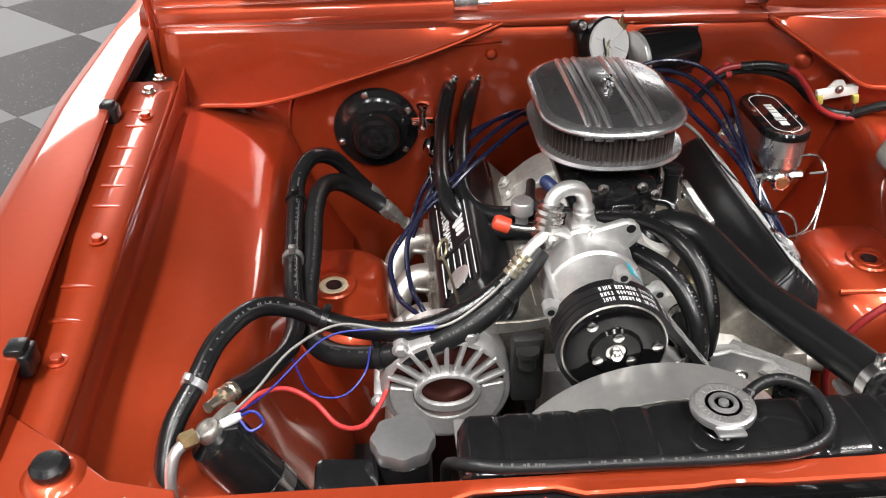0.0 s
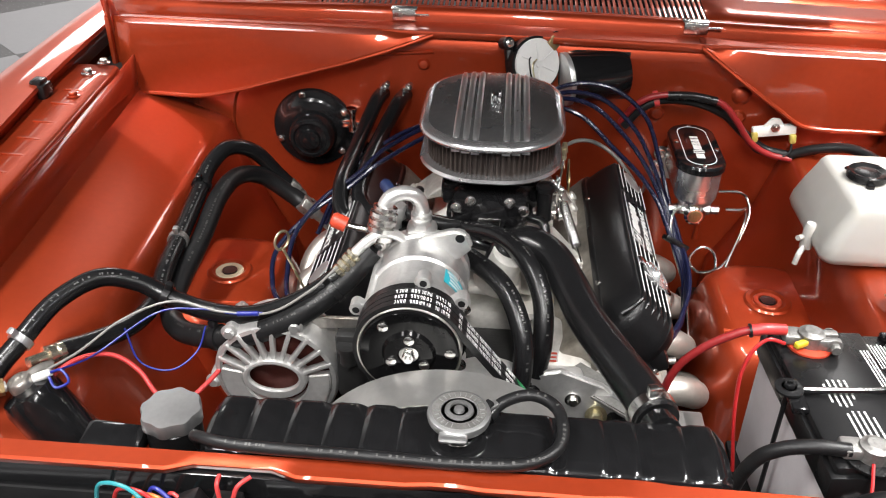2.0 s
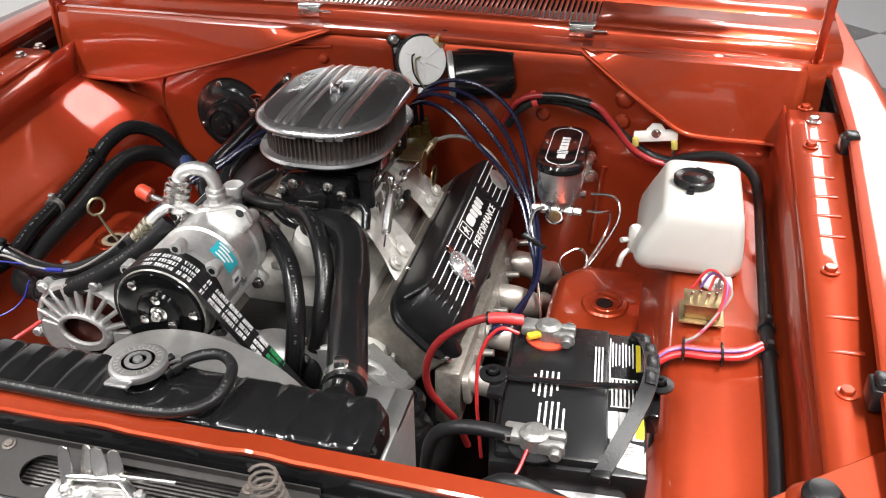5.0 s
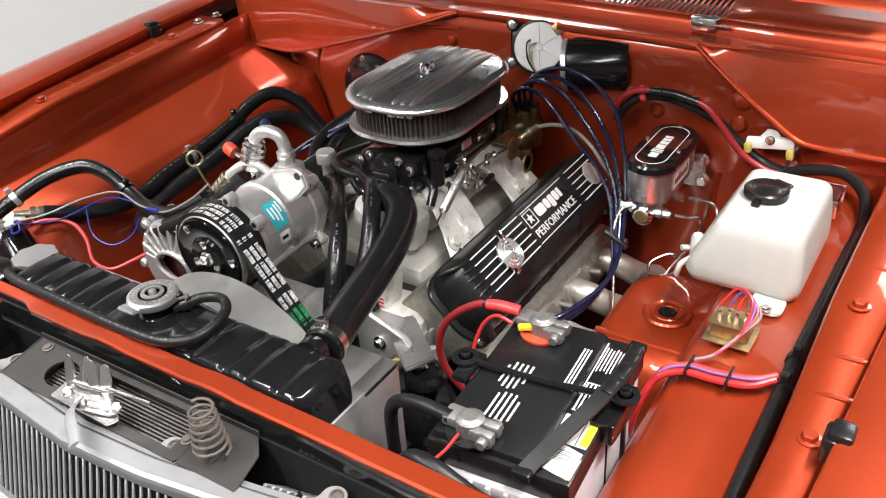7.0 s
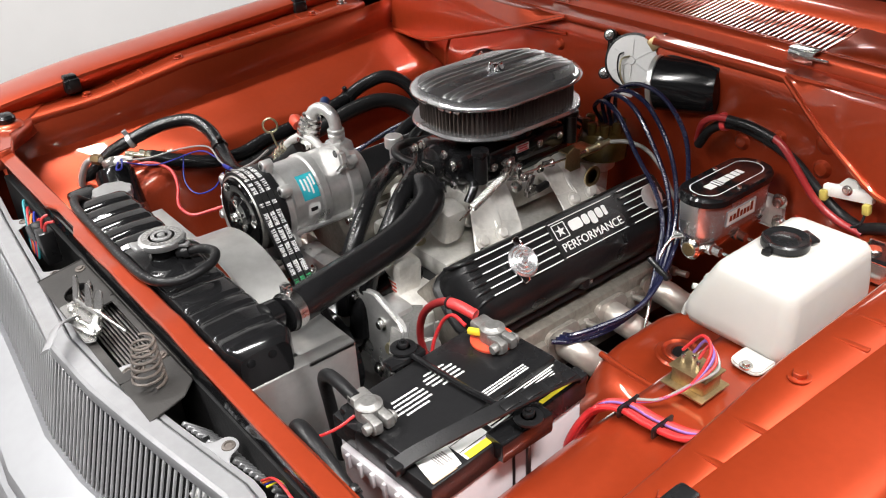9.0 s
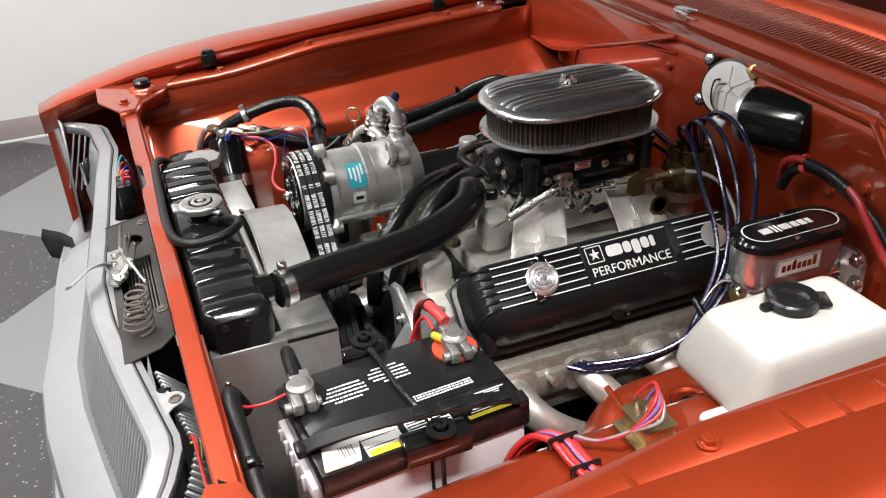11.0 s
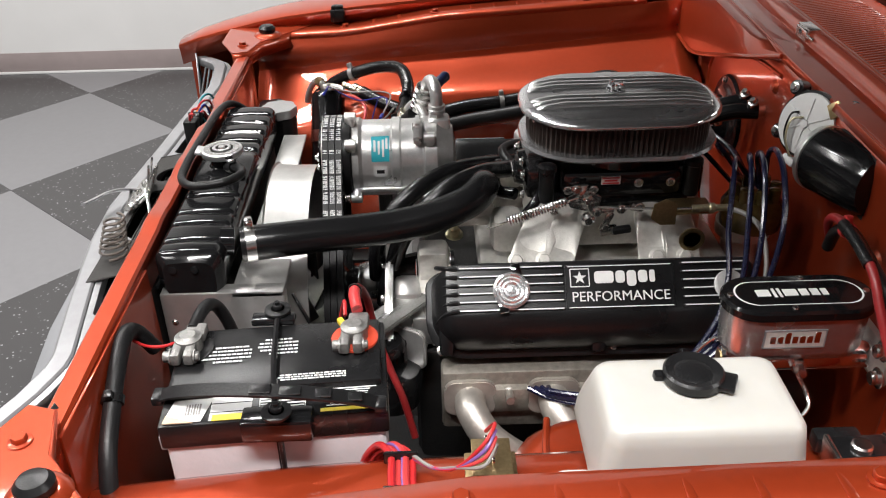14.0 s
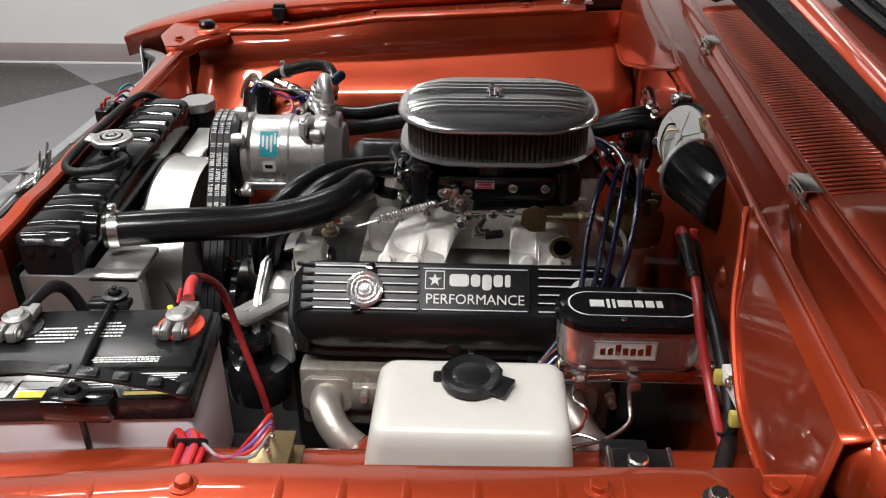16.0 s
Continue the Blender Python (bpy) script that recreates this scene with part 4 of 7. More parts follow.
    # exhaust header on the outer side of the head
    for k, yy in enumerate((-0.185, -0.06, 0.06, 0.18)):
        root = Vector((0.270, yy, 0.662))
        p("header_flange", prism(rounded(0.060, 0.078, 0.018), 0.010, axis(root, (0.97, 0, 0.1), 90), 0.002), header_steel, engine)
        p("header_pipe", tube([root, root + Vector((0.034, 0.002, -0.004)), root + Vector((0.062, 0.026, -0.030)), root + Vector((0.072, 0.075, -0.066)), root + Vector((0.070, 0.130, -0.098)), root + Vector((0.055, 0.18, -0.16))], 0.0235, 18, 6), header_steel, engine, "bare coated exhaust header pipe")
        p("spark_plug", joined(lathe([(0.009, 0), (0.009, 0.014), (0.006, 0.016), (0.006, 0.04)], axis((0.262, yy + 0.058, 0.668), (0.9, 0, 0.15)), 12)), steel, engine, "steel spark plug")


half_engine(False)
half_engine(True)

# intake manifold with runners to both heads
mani = part("intake_manifold", joined(box(EX - 0.075, EX + 0.075, -0.075, 0.20, 0.79, 0.862, 0.014), box(EX - 0.11, EX + 0.11, -0.16, 0.25, 0.735, 0.775, 0.012)), cast, engine, "sand cast aluminium intake manifold")
for s in (-1, 1):
    for y0, y1, w0, w1 in ((-0.022, -0.100, 0.062, 0.052), (0.004, -0.048, 0.052, 0.046), (0.116, 0.108, 0.052, 0.044), (0.142, 0.160, 0.060, 0.052)):
        rings = []
        for k in range(9):
            u = k / 8
            cx, cy, cz = EX + s * (0.040 + 0.118 * u), y0 + (y1 - y0) * u, 0.846 + 0.012 * math.sin(math.pi * u) - 0.060 * u * u
            tilt = s * radians(18 + 40 * u)
            rings.append([(cx - b2 * math.sin(tilt), cy + a, cz + b2 * math.cos(tilt)) for a, b2 in rounded(w0 + (w1 - w0) * u, 0.050, 0.020, 6)])
        part("runner", loft(rings), cast, mani)
    for y in (-0.105, -0.062, 0.115, 0.158):
        part("manifold_bolt", hexnut((EX + s * 0.144, y, 0.812), (s * 0.75, 0, 0.66), 0.0095, 0.008), cast, mani)
    part("manifold_flange", rbox((0.012, 0.42, 0.05), 0.004, pose(EX + s * 0.158, 0.03, 0.765, 0, s * -45)), cast, mani)
part("manifold_boss", rbox((0.05, 0.05, 0.07), 0.014, pose(EX + 0.065, -0.115, 0.825, 0, 12)), cast, mani)
part("thermostat_housing", joined(lathe([(0.034, 0), (0.034, 0.02), (0.026, 0.035), (0.025, 0.06)], axis((0.0, -0.165, 0.835), (0.35, -0.2, 1)), 24), rbox((0.09, 0.05, 0.016), 0.006, pose(-0.005, -0.165, 0.832))), cast, engine, "aluminium thermostat housing")

# front cover, water pump, bracket castings
pump = part("water_pump", joined(lathe([(0.075, 0), (0.075, 0.03), (0.06, 0.05), (0.035, 0.065), (0.03, 0.09)], axis((EX + 0.01, -0.27, 0.70), (0, -1, 0)), 32), box(EX - 0.15, EX + 0.15, -0.30, -0.255, 0.50, 0.76, 0.012)), machined, engine, "satin aluminium water pump")
part("pump_plate", prism([(0.02, 0.60), (0.19, 0.62), (0.215, 0.70), (0.165, 0.765), (0.10, 0.79), (0.02, 0.77)], 0.012, pose(0, -0.30, 0, 90), 0.004), machined, pump, "machined pump plate")
for x, z in ((0.05, 0.76), (0.12, 0.74), (0.185, 0.69), (0.17, 0.635), (-0.08, 0.75), (-0.12, 0.70), (0.10, 0.64)):
    part("pump_bolt", hexnut((x, -0.312, z), (0, -1, 0), 0.008, 0.009), zinc, pump)
part("pump_tower", rbox((0.045, 0.05, 0.10), 0.010, pose(0.075, -0.235, 0.765, 0, 8)), cast, pump, "cast bypass tower")
part("pump_volute", lathe([(0.052, 0), (0.054, 0.006), (0.050, 0.022), (0.036, 0.034), (0.020, 0.038)], axis((0.105, -0.262, 0.695), (0.25, -1, 0.1)), 28), machined, pump, "ribbed cast pump volute")
for i in range(5):
    part("pump_rib", rbox((0.006, 0.030, 0.060), 0.002, pose(0.150 + 0.004 * i, -0.285 + 0.030 * i, 0.700, 0, 10)), machined, pump)
part("pump_cover_plate", prism(rounded(0.085, 0.075, 0.016), 0.010, pose(0.165, -0.285, 0.685, 90, 0, 62), 0.003), machined, pump, "satin pump cover plate")
part("plate_mark", rbox((0.0012, 0.045, 0.006), 0, pose(0.1745, -0.267, 0.695, 0, 0, -28)), grey_wire, pump)
part("front_casting", rbox((0.10, 0.09, 0.085), 0.022, pose(0.095, -0.225, 0.715, 0, 12, 20)), cast, pump, "rough cast front housing")
part("bracket_plate", prism([(0.097, -0.273), (0.120, -0.226), (0.222, -0.312), (0.199, -0.357)], 0.008, pose(0, 0, 0.742), 0.002), lead, pump, "flat dull grey bracket plate")
for k in range(2):
    part("plate_script", rbox((0.040 - 0.008 * k, 0.006 - 0.003 * k, 0.0008), 0, pose(0.172 + 0.006 * k, -0.302 - 0.012 * k, 0.7506, 0, 0, -40)), satin_zinc, pump)
part("brass_plug", hexnut((0.155, -0.315, 0.715), (0, -1, 0.2), 0.011, 0.014), brass, pump)
part("pump_decal", rbox((0.026, 0.001, 0.020), 0, pose(0.085, -0.2625, 0.776)), white_paint, pump, "small red and blue sticker")
part("decal_stripe", joined(*[rbox((0.022, 0.001, 0.0032), 0, pose(0.085, -0.2633, 0.768 + 0.007 * i)) for i in range(3)]), red_cap, pump)
part("coolant_sensor", joined(hexnut((0.075, -0.20, 0.83), (0.2, 0, 1), 0.010, 0.012), lathe([(0.006, 0.012), (0.006, 0.035), (0.003, 0.037)], axis((0.075, -0.20, 0.83), (0.2, 0, 1)), 12)), brass, engine)
part("crank_pulley", lathe([(0.03, 0), (0.082, 0.002), (0.082, 0.014), (0.072, 0.022), (0.082, 0.030), (0.082, 0.055), (0.05, 0.06)], axis((EX, -0.335, 0.56), (0, -1, 0)), 40), black_satin, engine, "black crank pulley")
fanp = part("pump_pulley", lathe([(0.02, 0), (0.078, 0.002), (0.078, 0.012), (0.066, 0.022), (0.078, 0.032), (0.078, 0.052), (0.04, 0.056)], axis((0.05, -0.358, 0.675), (0, -1, 0)), 40), black_gloss, engine, "black water pump pulley")
for i in range(6):
    a = i * math.pi / 3
    part("fan_blade", rbox((0.055, 0.004, 0.11), 0.0015, pose(EX + 0.02, -0.445, 0.665, 0, 0, 0) @ Matrix.Rotation(a, 4, "Y") @ pose(0, 0, 0.115, 0, 0, 28)), black_satin, fanp, "black fan blade")

# carburettor
carb = thing("carburettor", (EX, 0.06, 0.86), "black four-barrel carburettor with chrome linkage", "carburettor")
part("carb_base", joined(box(EX - 0.07, EX + 0.07, -0.045, 0.175, 0.862, 0.885, 0.006), box(EX - 0.080, EX + 0.080, -0.03, 0.16, 0.885, 0.930, 0.012), lathe([(0.075, 0), (0.070, 0.034)], pose(EX, 0.06, 0.918), 32)), black_gloss, carb, "glossy black carburettor body")
part("float_bowl", joined(box(EX - 0.06, EX + 0.06, -0.085, -0.03, 0.872, 0.930, 0.012), lathe([(0.03, 0), (0.027, 0.012), (0.012, 0.016)], axis((EX, -0.083, 0.905), (0, -1, 0.1)), 24)), black_gloss, carb, "black front float bowl")
for x, z in ((-0.052, 0.915), (0.052, 0.915), (-0.052, 0.88), (0.052, 0.88), (0.03, 0.928), (-0.03, 0.928)):
    part("bowl_screw", hexnut((EX + x, -0.087, z), (0, -1, 0.1), 0.006, 0.006), zinc, carb)
part("bowl_plate", rbox((0.034, 0.003, 0.014), 0.002, pose(EX, -0.101, 0.90)), zinc, carb)
part("fuel_fitting", tube([(EX + 0.06, -0.06, 0.89), (EX + 0.085, -0.07, 0.885), (EX + 0.09, -0.09, 0.86)], 0.008, 10, 5), black_gloss, carb)
part("carb_tag", joined(rbox((0.002, 0.030, 0.014), 0.0005, pose(EX + 0.0815, 0.046, 0.916))), white_paint, carb, "white and red maker's tag")
part("tag_border", joined(*[rbox((0.002, 0.026, 0.0022), 0, pose(EX + 0.0822, 0.046, 0.916 + d)) for d in (-0.0045, 0.0045)], rbox((0.002, 0.02, 0.003), 0, pose(EX + 0.0822, 0.046, 0.916))), label_red, carb)
# bright linkage stack beside the body
for lx, ly, lz, sx, sy, sz, rx in ((0.087, -0.006, 0.914, 0.010, 0.026, 0.008, 10), (0.090, -0.002, 0.902, 0.006, 0.010, 0.030, -12), (0.094, 0.012, 0.888, 0.008, 0.012, 0.036, 18), (0.092, 0.030, 0.874, 0.005, 0.040, 0.008, 4), (0.096, 0.038, 0.858, 0.006, 0.012, 0.034, -25), (0.095, 0.042, 0.842, 0.012, 0.028, 0.014, 8), (0.090, 0.085, 0.878, 0.008, 0.020, 0.012, -15), (0.086, -0.045, 0.876, 0.006, 0.012, 0.020, 20)):
    part("linkage_piece", rbox((sx, sy, sz), 0.002, pose(lx, ly, lz, rx)), zinc, carb)
for ly, lz in ((-0.012, 0.916), (0.006, 0.896), (0.022, 0.876), (0.036, 0.850), (0.052, 0.842), (0.060, 0.880), (0.088, 0.882), (-0.046, 0.886)):
    part("linkage_nut", hexnut((0.097, ly, lz), (1, 0, 0), 0.0055, 0.007), zinc, carb)
part("linkage_knob", rbox((0.012, 0.030, 0.012), 0.004, pose(0.102, 0.062, 0.846, 8)), black_plastic, carb, "black plastic linkage end")
part("throttle_lever", joined(prism([(-0.018, -0.02), (0.012, -0.025), (0.024, 0.0), (0.014, 0.028), (-0.006, 0.024)], 0.003, axis((EX + 0.097, 0.005, 0.885), (1, 0, 0), 90), 0.001), lathe([(0.011, 0), (0.011, 0.008), (0.006, 0.012)], axis((EX + 0.10, 0.01, 0.86), (1, 0, 0)), 16)), zinc, carb, "bright throttle lever")
part("throttle_rod", tube([(EX + 0.104, 0.0, 0.882), (0.108, 0.12, 0.884), (0.113, 0.17, 0.886)], 0.0022, 8, 3), zinc, carb)
sp0, sp1 = Vector((0.100, -0.010, 0.903)), Vector((0.126, -0.140, 0.872))
coil, d = [], (sp1 - sp0)
u1 = d.orthogonal().normalized()
u2 = d.normalized().cross(u1)
for i in range(0, 21 * 10 + 1):
    a = 2 * math.pi * i / 10
    coil.append(sp0 + d * (0.12 + 0.72 * i / 210) + 0.0066 * (math.cos(a) * u1 + math.sin(a) * u2))
part("return_spring", joined(tube(coil, 0.0015, 6, 1), tube([sp0, sp0 + d * 0.13], 0.0014, 6, 1), tube([sp0 + d * 0.83, sp1 + d * 0.08], 0.0014, 6, 1)), zinc, carb, "bright coil return spring")
brk = part("throttle_bracket", joined(prism([(0.0, 0.0), (0.06, 0.0), (0.075, 0.03), (0.06, 0.06), (0.02, 0.065), (0.0, 0.04)], 0.003, axis((0.118, 0.140, 0.862), (1, 0, 0), 90) @ Matrix.Scale(0.6, 4), 0.001), rbox((0.05, 0.06, 0.003), 0.001, pose(0.09, 0.170, 0.878)), lathe([(0.020, 0), (0.020, 0.003), (0.014, 0.003), (0.014, 0)], axis((0.124, 0.167, 0.838), (1, 0, 0)), 20)), gold_zinc, carb, "yellow zinc throttle bracket")
part("cable_end", joined(tube([(0.112, 0.165, 0.886), (0.117, 0.220, 0.888)], 0.0055, 10, 1), hexnut((0.114, 0.190, 0.887), (0, 1, 0), 0.008, 0.01, False)), brass, brk)
solo("throttle_cable", tube([(0.116, 0.215, 0.888), (0.142, 0.238, 0.889), (0.175, 0.252, 0.880), (0.215, 0.250, 0.855), (0.25, 0.245, 0.815), (0.275, 0.27, 0.77), (0.30, 0.355, 0.75)], 0.0038, 10, 8), grey_wire, "pale grey sheathed throttle cable", "cable")
part("vacuum_hose", tube([(EX - 0.03, -0.09, 0.885), (EX - 0.08, -0.11, 0.90), (EX - 0.13, -0.06, 0.89), (EX - 0.12, 0.03, 0.88)], 0.008, 10, 6), rubber, carb)
part("vacuum_elbow", tube([(EX + 0.045, -0.10, 0.878), (EX + 0.02, -0.125, 0.873), (EX - 0.02, -0.128, 0.88), (EX - 0.05, -0.11, 0.886)], 0.010, 10, 6), black_gloss, carb)

part("rear_bowl", box(EX - 0.06, EX + 0.06, 0.150, 0.200, 0.872, 0.928, 0.012), black_gloss, carb, "black rear float bowl")
for bx, by in ((0.072, -0.055), (0.060, 0.175)):
    part("bowl_vent", lathe([(0.012, 0), (0.012, 0.05), (0.015, 0.052), (0.015, 0.06), (0.010, 0.062)], pose(bx, by, 0.885), 16), black_satin, carb)
for by in (-0.02, 0.02, 0.09, 0.14):
    part("body_screw", hexnut((EX + 0.080, by, 0.900 + 0.01 * (by > 0.05)), (1, 0, 0), 0.005, 0.004), zinc, carb)

# distributor behind the carburettor
dist = thing("distributor", (0.02, 0.285, 0.80), "dark distributor with blue plug leads", "distributor")
part("distributor_body", lathe([(0.03, -0.10), (0.032, -0.02), (0.045, -0.01), (0.045, 0.01)], pose(0.02, 0.285, 0.80), 24), cast, dist)
part("distributor_cap", joined(lathe([(0.048, 0.0), (0.050, 0.035), (0.040, 0.052), (0.02, 0.058)], pose(0.045, 0.285, 0.82), 28)), amber, dist, "amber brown distributor cap")
for i in range(8):
    part("cap_tower", lathe([(0.009, 0.04), (0.009, 0.072), (0.006, 0.074)], pose(0.045 + 0.033 * math.cos(i * math.pi / 4), 0.285 + 0.033 * math.sin(i * math.pi / 4), 0.82), 10), amber, dist)

# ---- air cleaner ----
ac = thing("air_cleaner", (EX, 0.07, 0.94), "oval finned polished air cleaner with brown filter", "air cleaner")
AW, AL = 0.218, 0.302


def oval(grow, z):
    w, ln = AW + 2 * grow, AL + 2 * grow
    return [(EX - 0.003 + a, 0.065 + b2, z) for a, b2 in rounded(w, ln, w / 2 * 0.86, 14)]


part("filter_base", loft([oval(-0.05, 0.948), oval(-0.012, 0.951), oval(0.000, 0.956), oval(0.005, 0.961), oval(0.003, 0.966), oval(-0.012, 0.967)]), polished, ac, "polished oval base rim")
pts = [Vector(q) for q in oval(-0.008, 0.0)]
ring, tot = [], 0.0
dense = []
for a, b2 in zip(pts, pts[1:] + pts[:1]):
    steps = max(1, round((b2 - a).length / 0.0016))
    dense += [a.lerp(b2, i / steps) for i in range(steps)]
c0 = Vector((EX - 0.003, 0.065, 0))
K = 100
pleat = []
for i in range(K * 4):
    q = dense[int(i * len(dense) / (K * 4))]
    out = (q - c0).normalized()
    pleat.append(q - out * (0.007 if i % 4 < 2 else 0.0))
part("filter_element", loft([[(q.x, q.y, z) for q in pleat] for z in (0.964, 1.012)], True, False), filter_brown, ac, "brown pleated cotton filter", 20)
part("filter_mesh", loft([[(q.x, q.y, z) for q in [Vector(v) for v in oval(-0.014, 0)]] for z in (0.962, 1.014)], True, False), filter_brown, ac)
lid_dark = mat("satin_lid_aluminium", (0.36, 0.36, 0.365), 0.28, 0.9, vary=0.1, scale=20, bump=0.03, bscale=40, rvary=0.3, coat=0.4)
part("lid_rim", loft([oval(-0.014, 1.010), oval(0.003, 1.011), oval(0.006, 1.013), oval(0.006, 1.017), oval(0.002, 1.021), oval(-0.003, 1.0235), oval(-0.008, 1.025), oval(-0.02, 1.026)], True, False), polished, ac, "bright lid rim", 60)


def lid_z(grow):
    return 1.025 + 0.0055 * (1 - max(0.0, 1 + (grow + 0.008) / 0.10) ** 2) if grow > -0.108 else 1.0305


part("lid", loft([oval(-g, lid_z(-g)) for g in (0.008, 0.02, 0.035, 0.055, 0.075, 0.095, 0.108)]), lid_dark, ac, "satin grey aluminium lid", 60)
for c in (-0.038, 0.038):
    for k in range(3):
        x = c + (k - 1) * 0.0150
        half = AL / 2 - 0.001 - 0.012 * (abs(x) / 0.06) ** 2
        rings = []
        for u in [-1 + 2 * i / 28 for i in range(29)]:
            y = u * half
            edge = (1 - abs(u)) * half
            z = 1.0195 + 0.0115 * min(1, (edge + 0.001) / 0.05) ** 0.55 - 0.006 * (1 if edge < 0.001 else 0)
            w = 0.0062
            rings.append([(EX - 0.003 + x - w, 0.065 + y, z - 0.010), (EX - 0.003 + x - 0.0048, 0.065 + y, z + 0.001), (EX - 0.003 + x - 0.0022, 0.065 + y, z + 0.0042), (EX - 0.003 + x + 0.0022, 0.065 + y, z + 0.0042), (EX - 0.003 + x + 0.0048, 0.065 + y, z + 0.001), (EX - 0.003 + x + w, 0.065 + y, z - 0.010)])
        part("lid_fin", loft(rings), fin_bright, ac, "polished raised fin", 50)
part("wing_nut", joined(lathe([(0.009, 0), (0.009, 0.004), (0.006, 0.006), (0.005, 0.015)], pose(EX, 0.06, 1.029), 16), rbox((0.005, 0.024, 0.012), 0.002, pose(EX, 0.06, 1.038, 0, 0, 35)), rbox((0.004, 0.008, 0.018), 0.0015, pose(EX + 0.006, 0.068, 1.040, 20)), rbox((0.004, 0.008, 0.018), 0.0015, pose(EX - 0.006, 0.052, 1.040, -20))), chrome, ac, "chrome wing nut")

# ---- radiator and shroud ----
rad = thing("radiator", (0, -0.56, 0.6), "gloss black ribbed radiator tank behind the support bar", "radiator")
rings = []
n_seg = 112
for i in range(n_seg + 1):
    x = -0.302 + 0.560 * i / n_seg
    e = min(1, (x + 0.302) / 0.012) if x < 0 else min(1, (0.258 - x) / 0.016)
    h = 0.0
    for gx in (-0.255, -0.214, -0.173, -0.132, -0.094):
        h -= 0.0045 * max(0, 1 - abs(x - gx) / 0.008)
    for gx in (0.075, 0.13, 0.165, 0.215):
        h -= 0.0035 * max(0, 1 - abs(x - gx) / 0.007)
    h += 0.004 * max(0, 1 - (abs(x + 0.028) / 0.05) ** 4)
    top = 0.908 + h - 0.012 * (1 - e) ** 1.5
    yf, yb = -0.612 + 0.012 * (1 - e), -0.518 - 0.010 * (1 - e)
    rings.append([(x, yf + 0.004, 0.845), (x, yf, 0.855), (x, yf, top - 0.016), (x, yf + 0.0008, top - 0.010), (x, yf + 0.0026, top - 0.0055), (x, yf + 0.0056, top - 0.0025), (x, yf + 0.010, top - 0.0008), (x, (yf + yb) / 2, top + 0.001), (x, yb - 0.012, top - 0.0008), (x, yb - 0.007, top - 0.003), (x, yb - 0.003, top - 0.007), (x, yb - 0.0006, top - 0.013), (x, yb, top - 0.019), (x, yb, 0.855), (x, yb - 0.004, 0.845)])
tank = part("top_tank", loft(rings), black_gloss, rad, "gloss black pressed top tank", 28)
part("end_boss", joined(lathe([(0.006, 0), (0.005, 0.002)], axis((0.258, -0.585, 0.885), (1, 0, 0.2)), 14), lathe([(0.006, 0), (0.005, 0.002)], axis((0.258, -0.555, 0.885), (1, 0, 0.2)), 14)), black_gloss, tank)
part("solder_seam", tube([(-0.30, -0.6135, 0.856), (0.0, -0.6145, 0.857), (0.255, -0.6135, 0.856)], 0.003, 8, 6), black_gloss, tank)
part("radiator_core", box(-0.29, 0.245, -0.60, -0.53, 0.45, 0.85, 0.003), core_fins, rad, "finned radiator core")
neck = part("filler_neck", lathe([(0.026, 0), (0.024, 0.004), (0.020, 0.006), (0.020, 0.016), (0.027, 0.019), (0.027, 0.021)], pose(-0.028, -0.565, 0.908), 28), black_gloss, rad)
rcap = part("pressure_cap", lathe([(0.028, 0.0), (0.033, 0.001), (0.034, 0.006), (0.033, 0.0095), (0.029, 0.011), (0.019, 0.0108), (0.0175, 0.0085), (0.0165, 0.0085), (0.015, 0.0125), (0.010, 0.013), (0.0095, 0.010), (0.006, 0.010), (0.005, 0.014), (0.0, 0.0145)], pose(-0.028, -0.565, 0.930), 44), satin_zinc, rad, "chrome radiator pressure cap")
part("cap_lug", rbox((0.030, 0.018, 0.006), 0.003, pose(-0.032, -0.600, 0.935, -12)), satin_zinc, rcap)
part("cap_lug", rbox((0.020, 0.010, 0.005), 0.002, pose(0.004, -0.548, 0.934, 0, 0, 40)), satin_zinc, rcap)
marks = []
for i in range(26):
    a = 2 * math.pi * i / 26
    if i in (5, 6, 13, 14, 21):
        continue
    marks.append(rbox((0.0012, 0.0050, 0.0006), 0, pose(-0.028, -0.565, 0.9415) @ Matrix.Rotation(a, 4, "Z") @ pose(0, 0.0245, 0)))
part("cap_print", joined(*marks), satin_zinc, rcap, "ring of pale stamped marks")
part("cap_ring", lathe([(0.0205, 0.0), (0.0205, 0.0006), (0.0290, 0.0006), (0.0290, 0.0)], pose(-0.028, -0.565, 0.9408), 40), lead, rcap, "dull grey printed ring")
shroud = thing("fan_shroud", (EX, -0.48, 0.68), "bare aluminium fan shroud behind the radiator", "fan shroud")
R = 0.205
ring = []
for r_, y in ((R + 0.004, -0.500), (R, -0.498), (R - 0.002, -0.47), (R - 0.003, -0.428), (R - 0.006, -0.428), (R - 0.006, -0.50)):
    ring.append([(-0.045 + r_ * math.cos(2 * math.pi * j / 72), y, 0.676 + r_ * math.sin(2 * math.pi * j / 72)) for j in range(72)])
part("shroud_ring", loft(ring, True, False), sheet_alu, shroud, "rolled aluminium ring", 30)
part("shroud_plate", joined(box(-0.29, 0.245, -0.512, -0.502, 0.47, 0.845, 0.002), box(-0.30, -0.15, -0.515, -0.47, 0.84, 0.846, 0.002)), sheet_alu, shroud)
part("shroud_side", joined(box(0.236, 0.262, -0.615, -0.44, 0.50, 0.848, 0.003), box(0.17, 0.262, -0.515, -0.44, 0.838, 0.848, 0.003)), sheet_alu, shroud, "folded aluminium side panel")
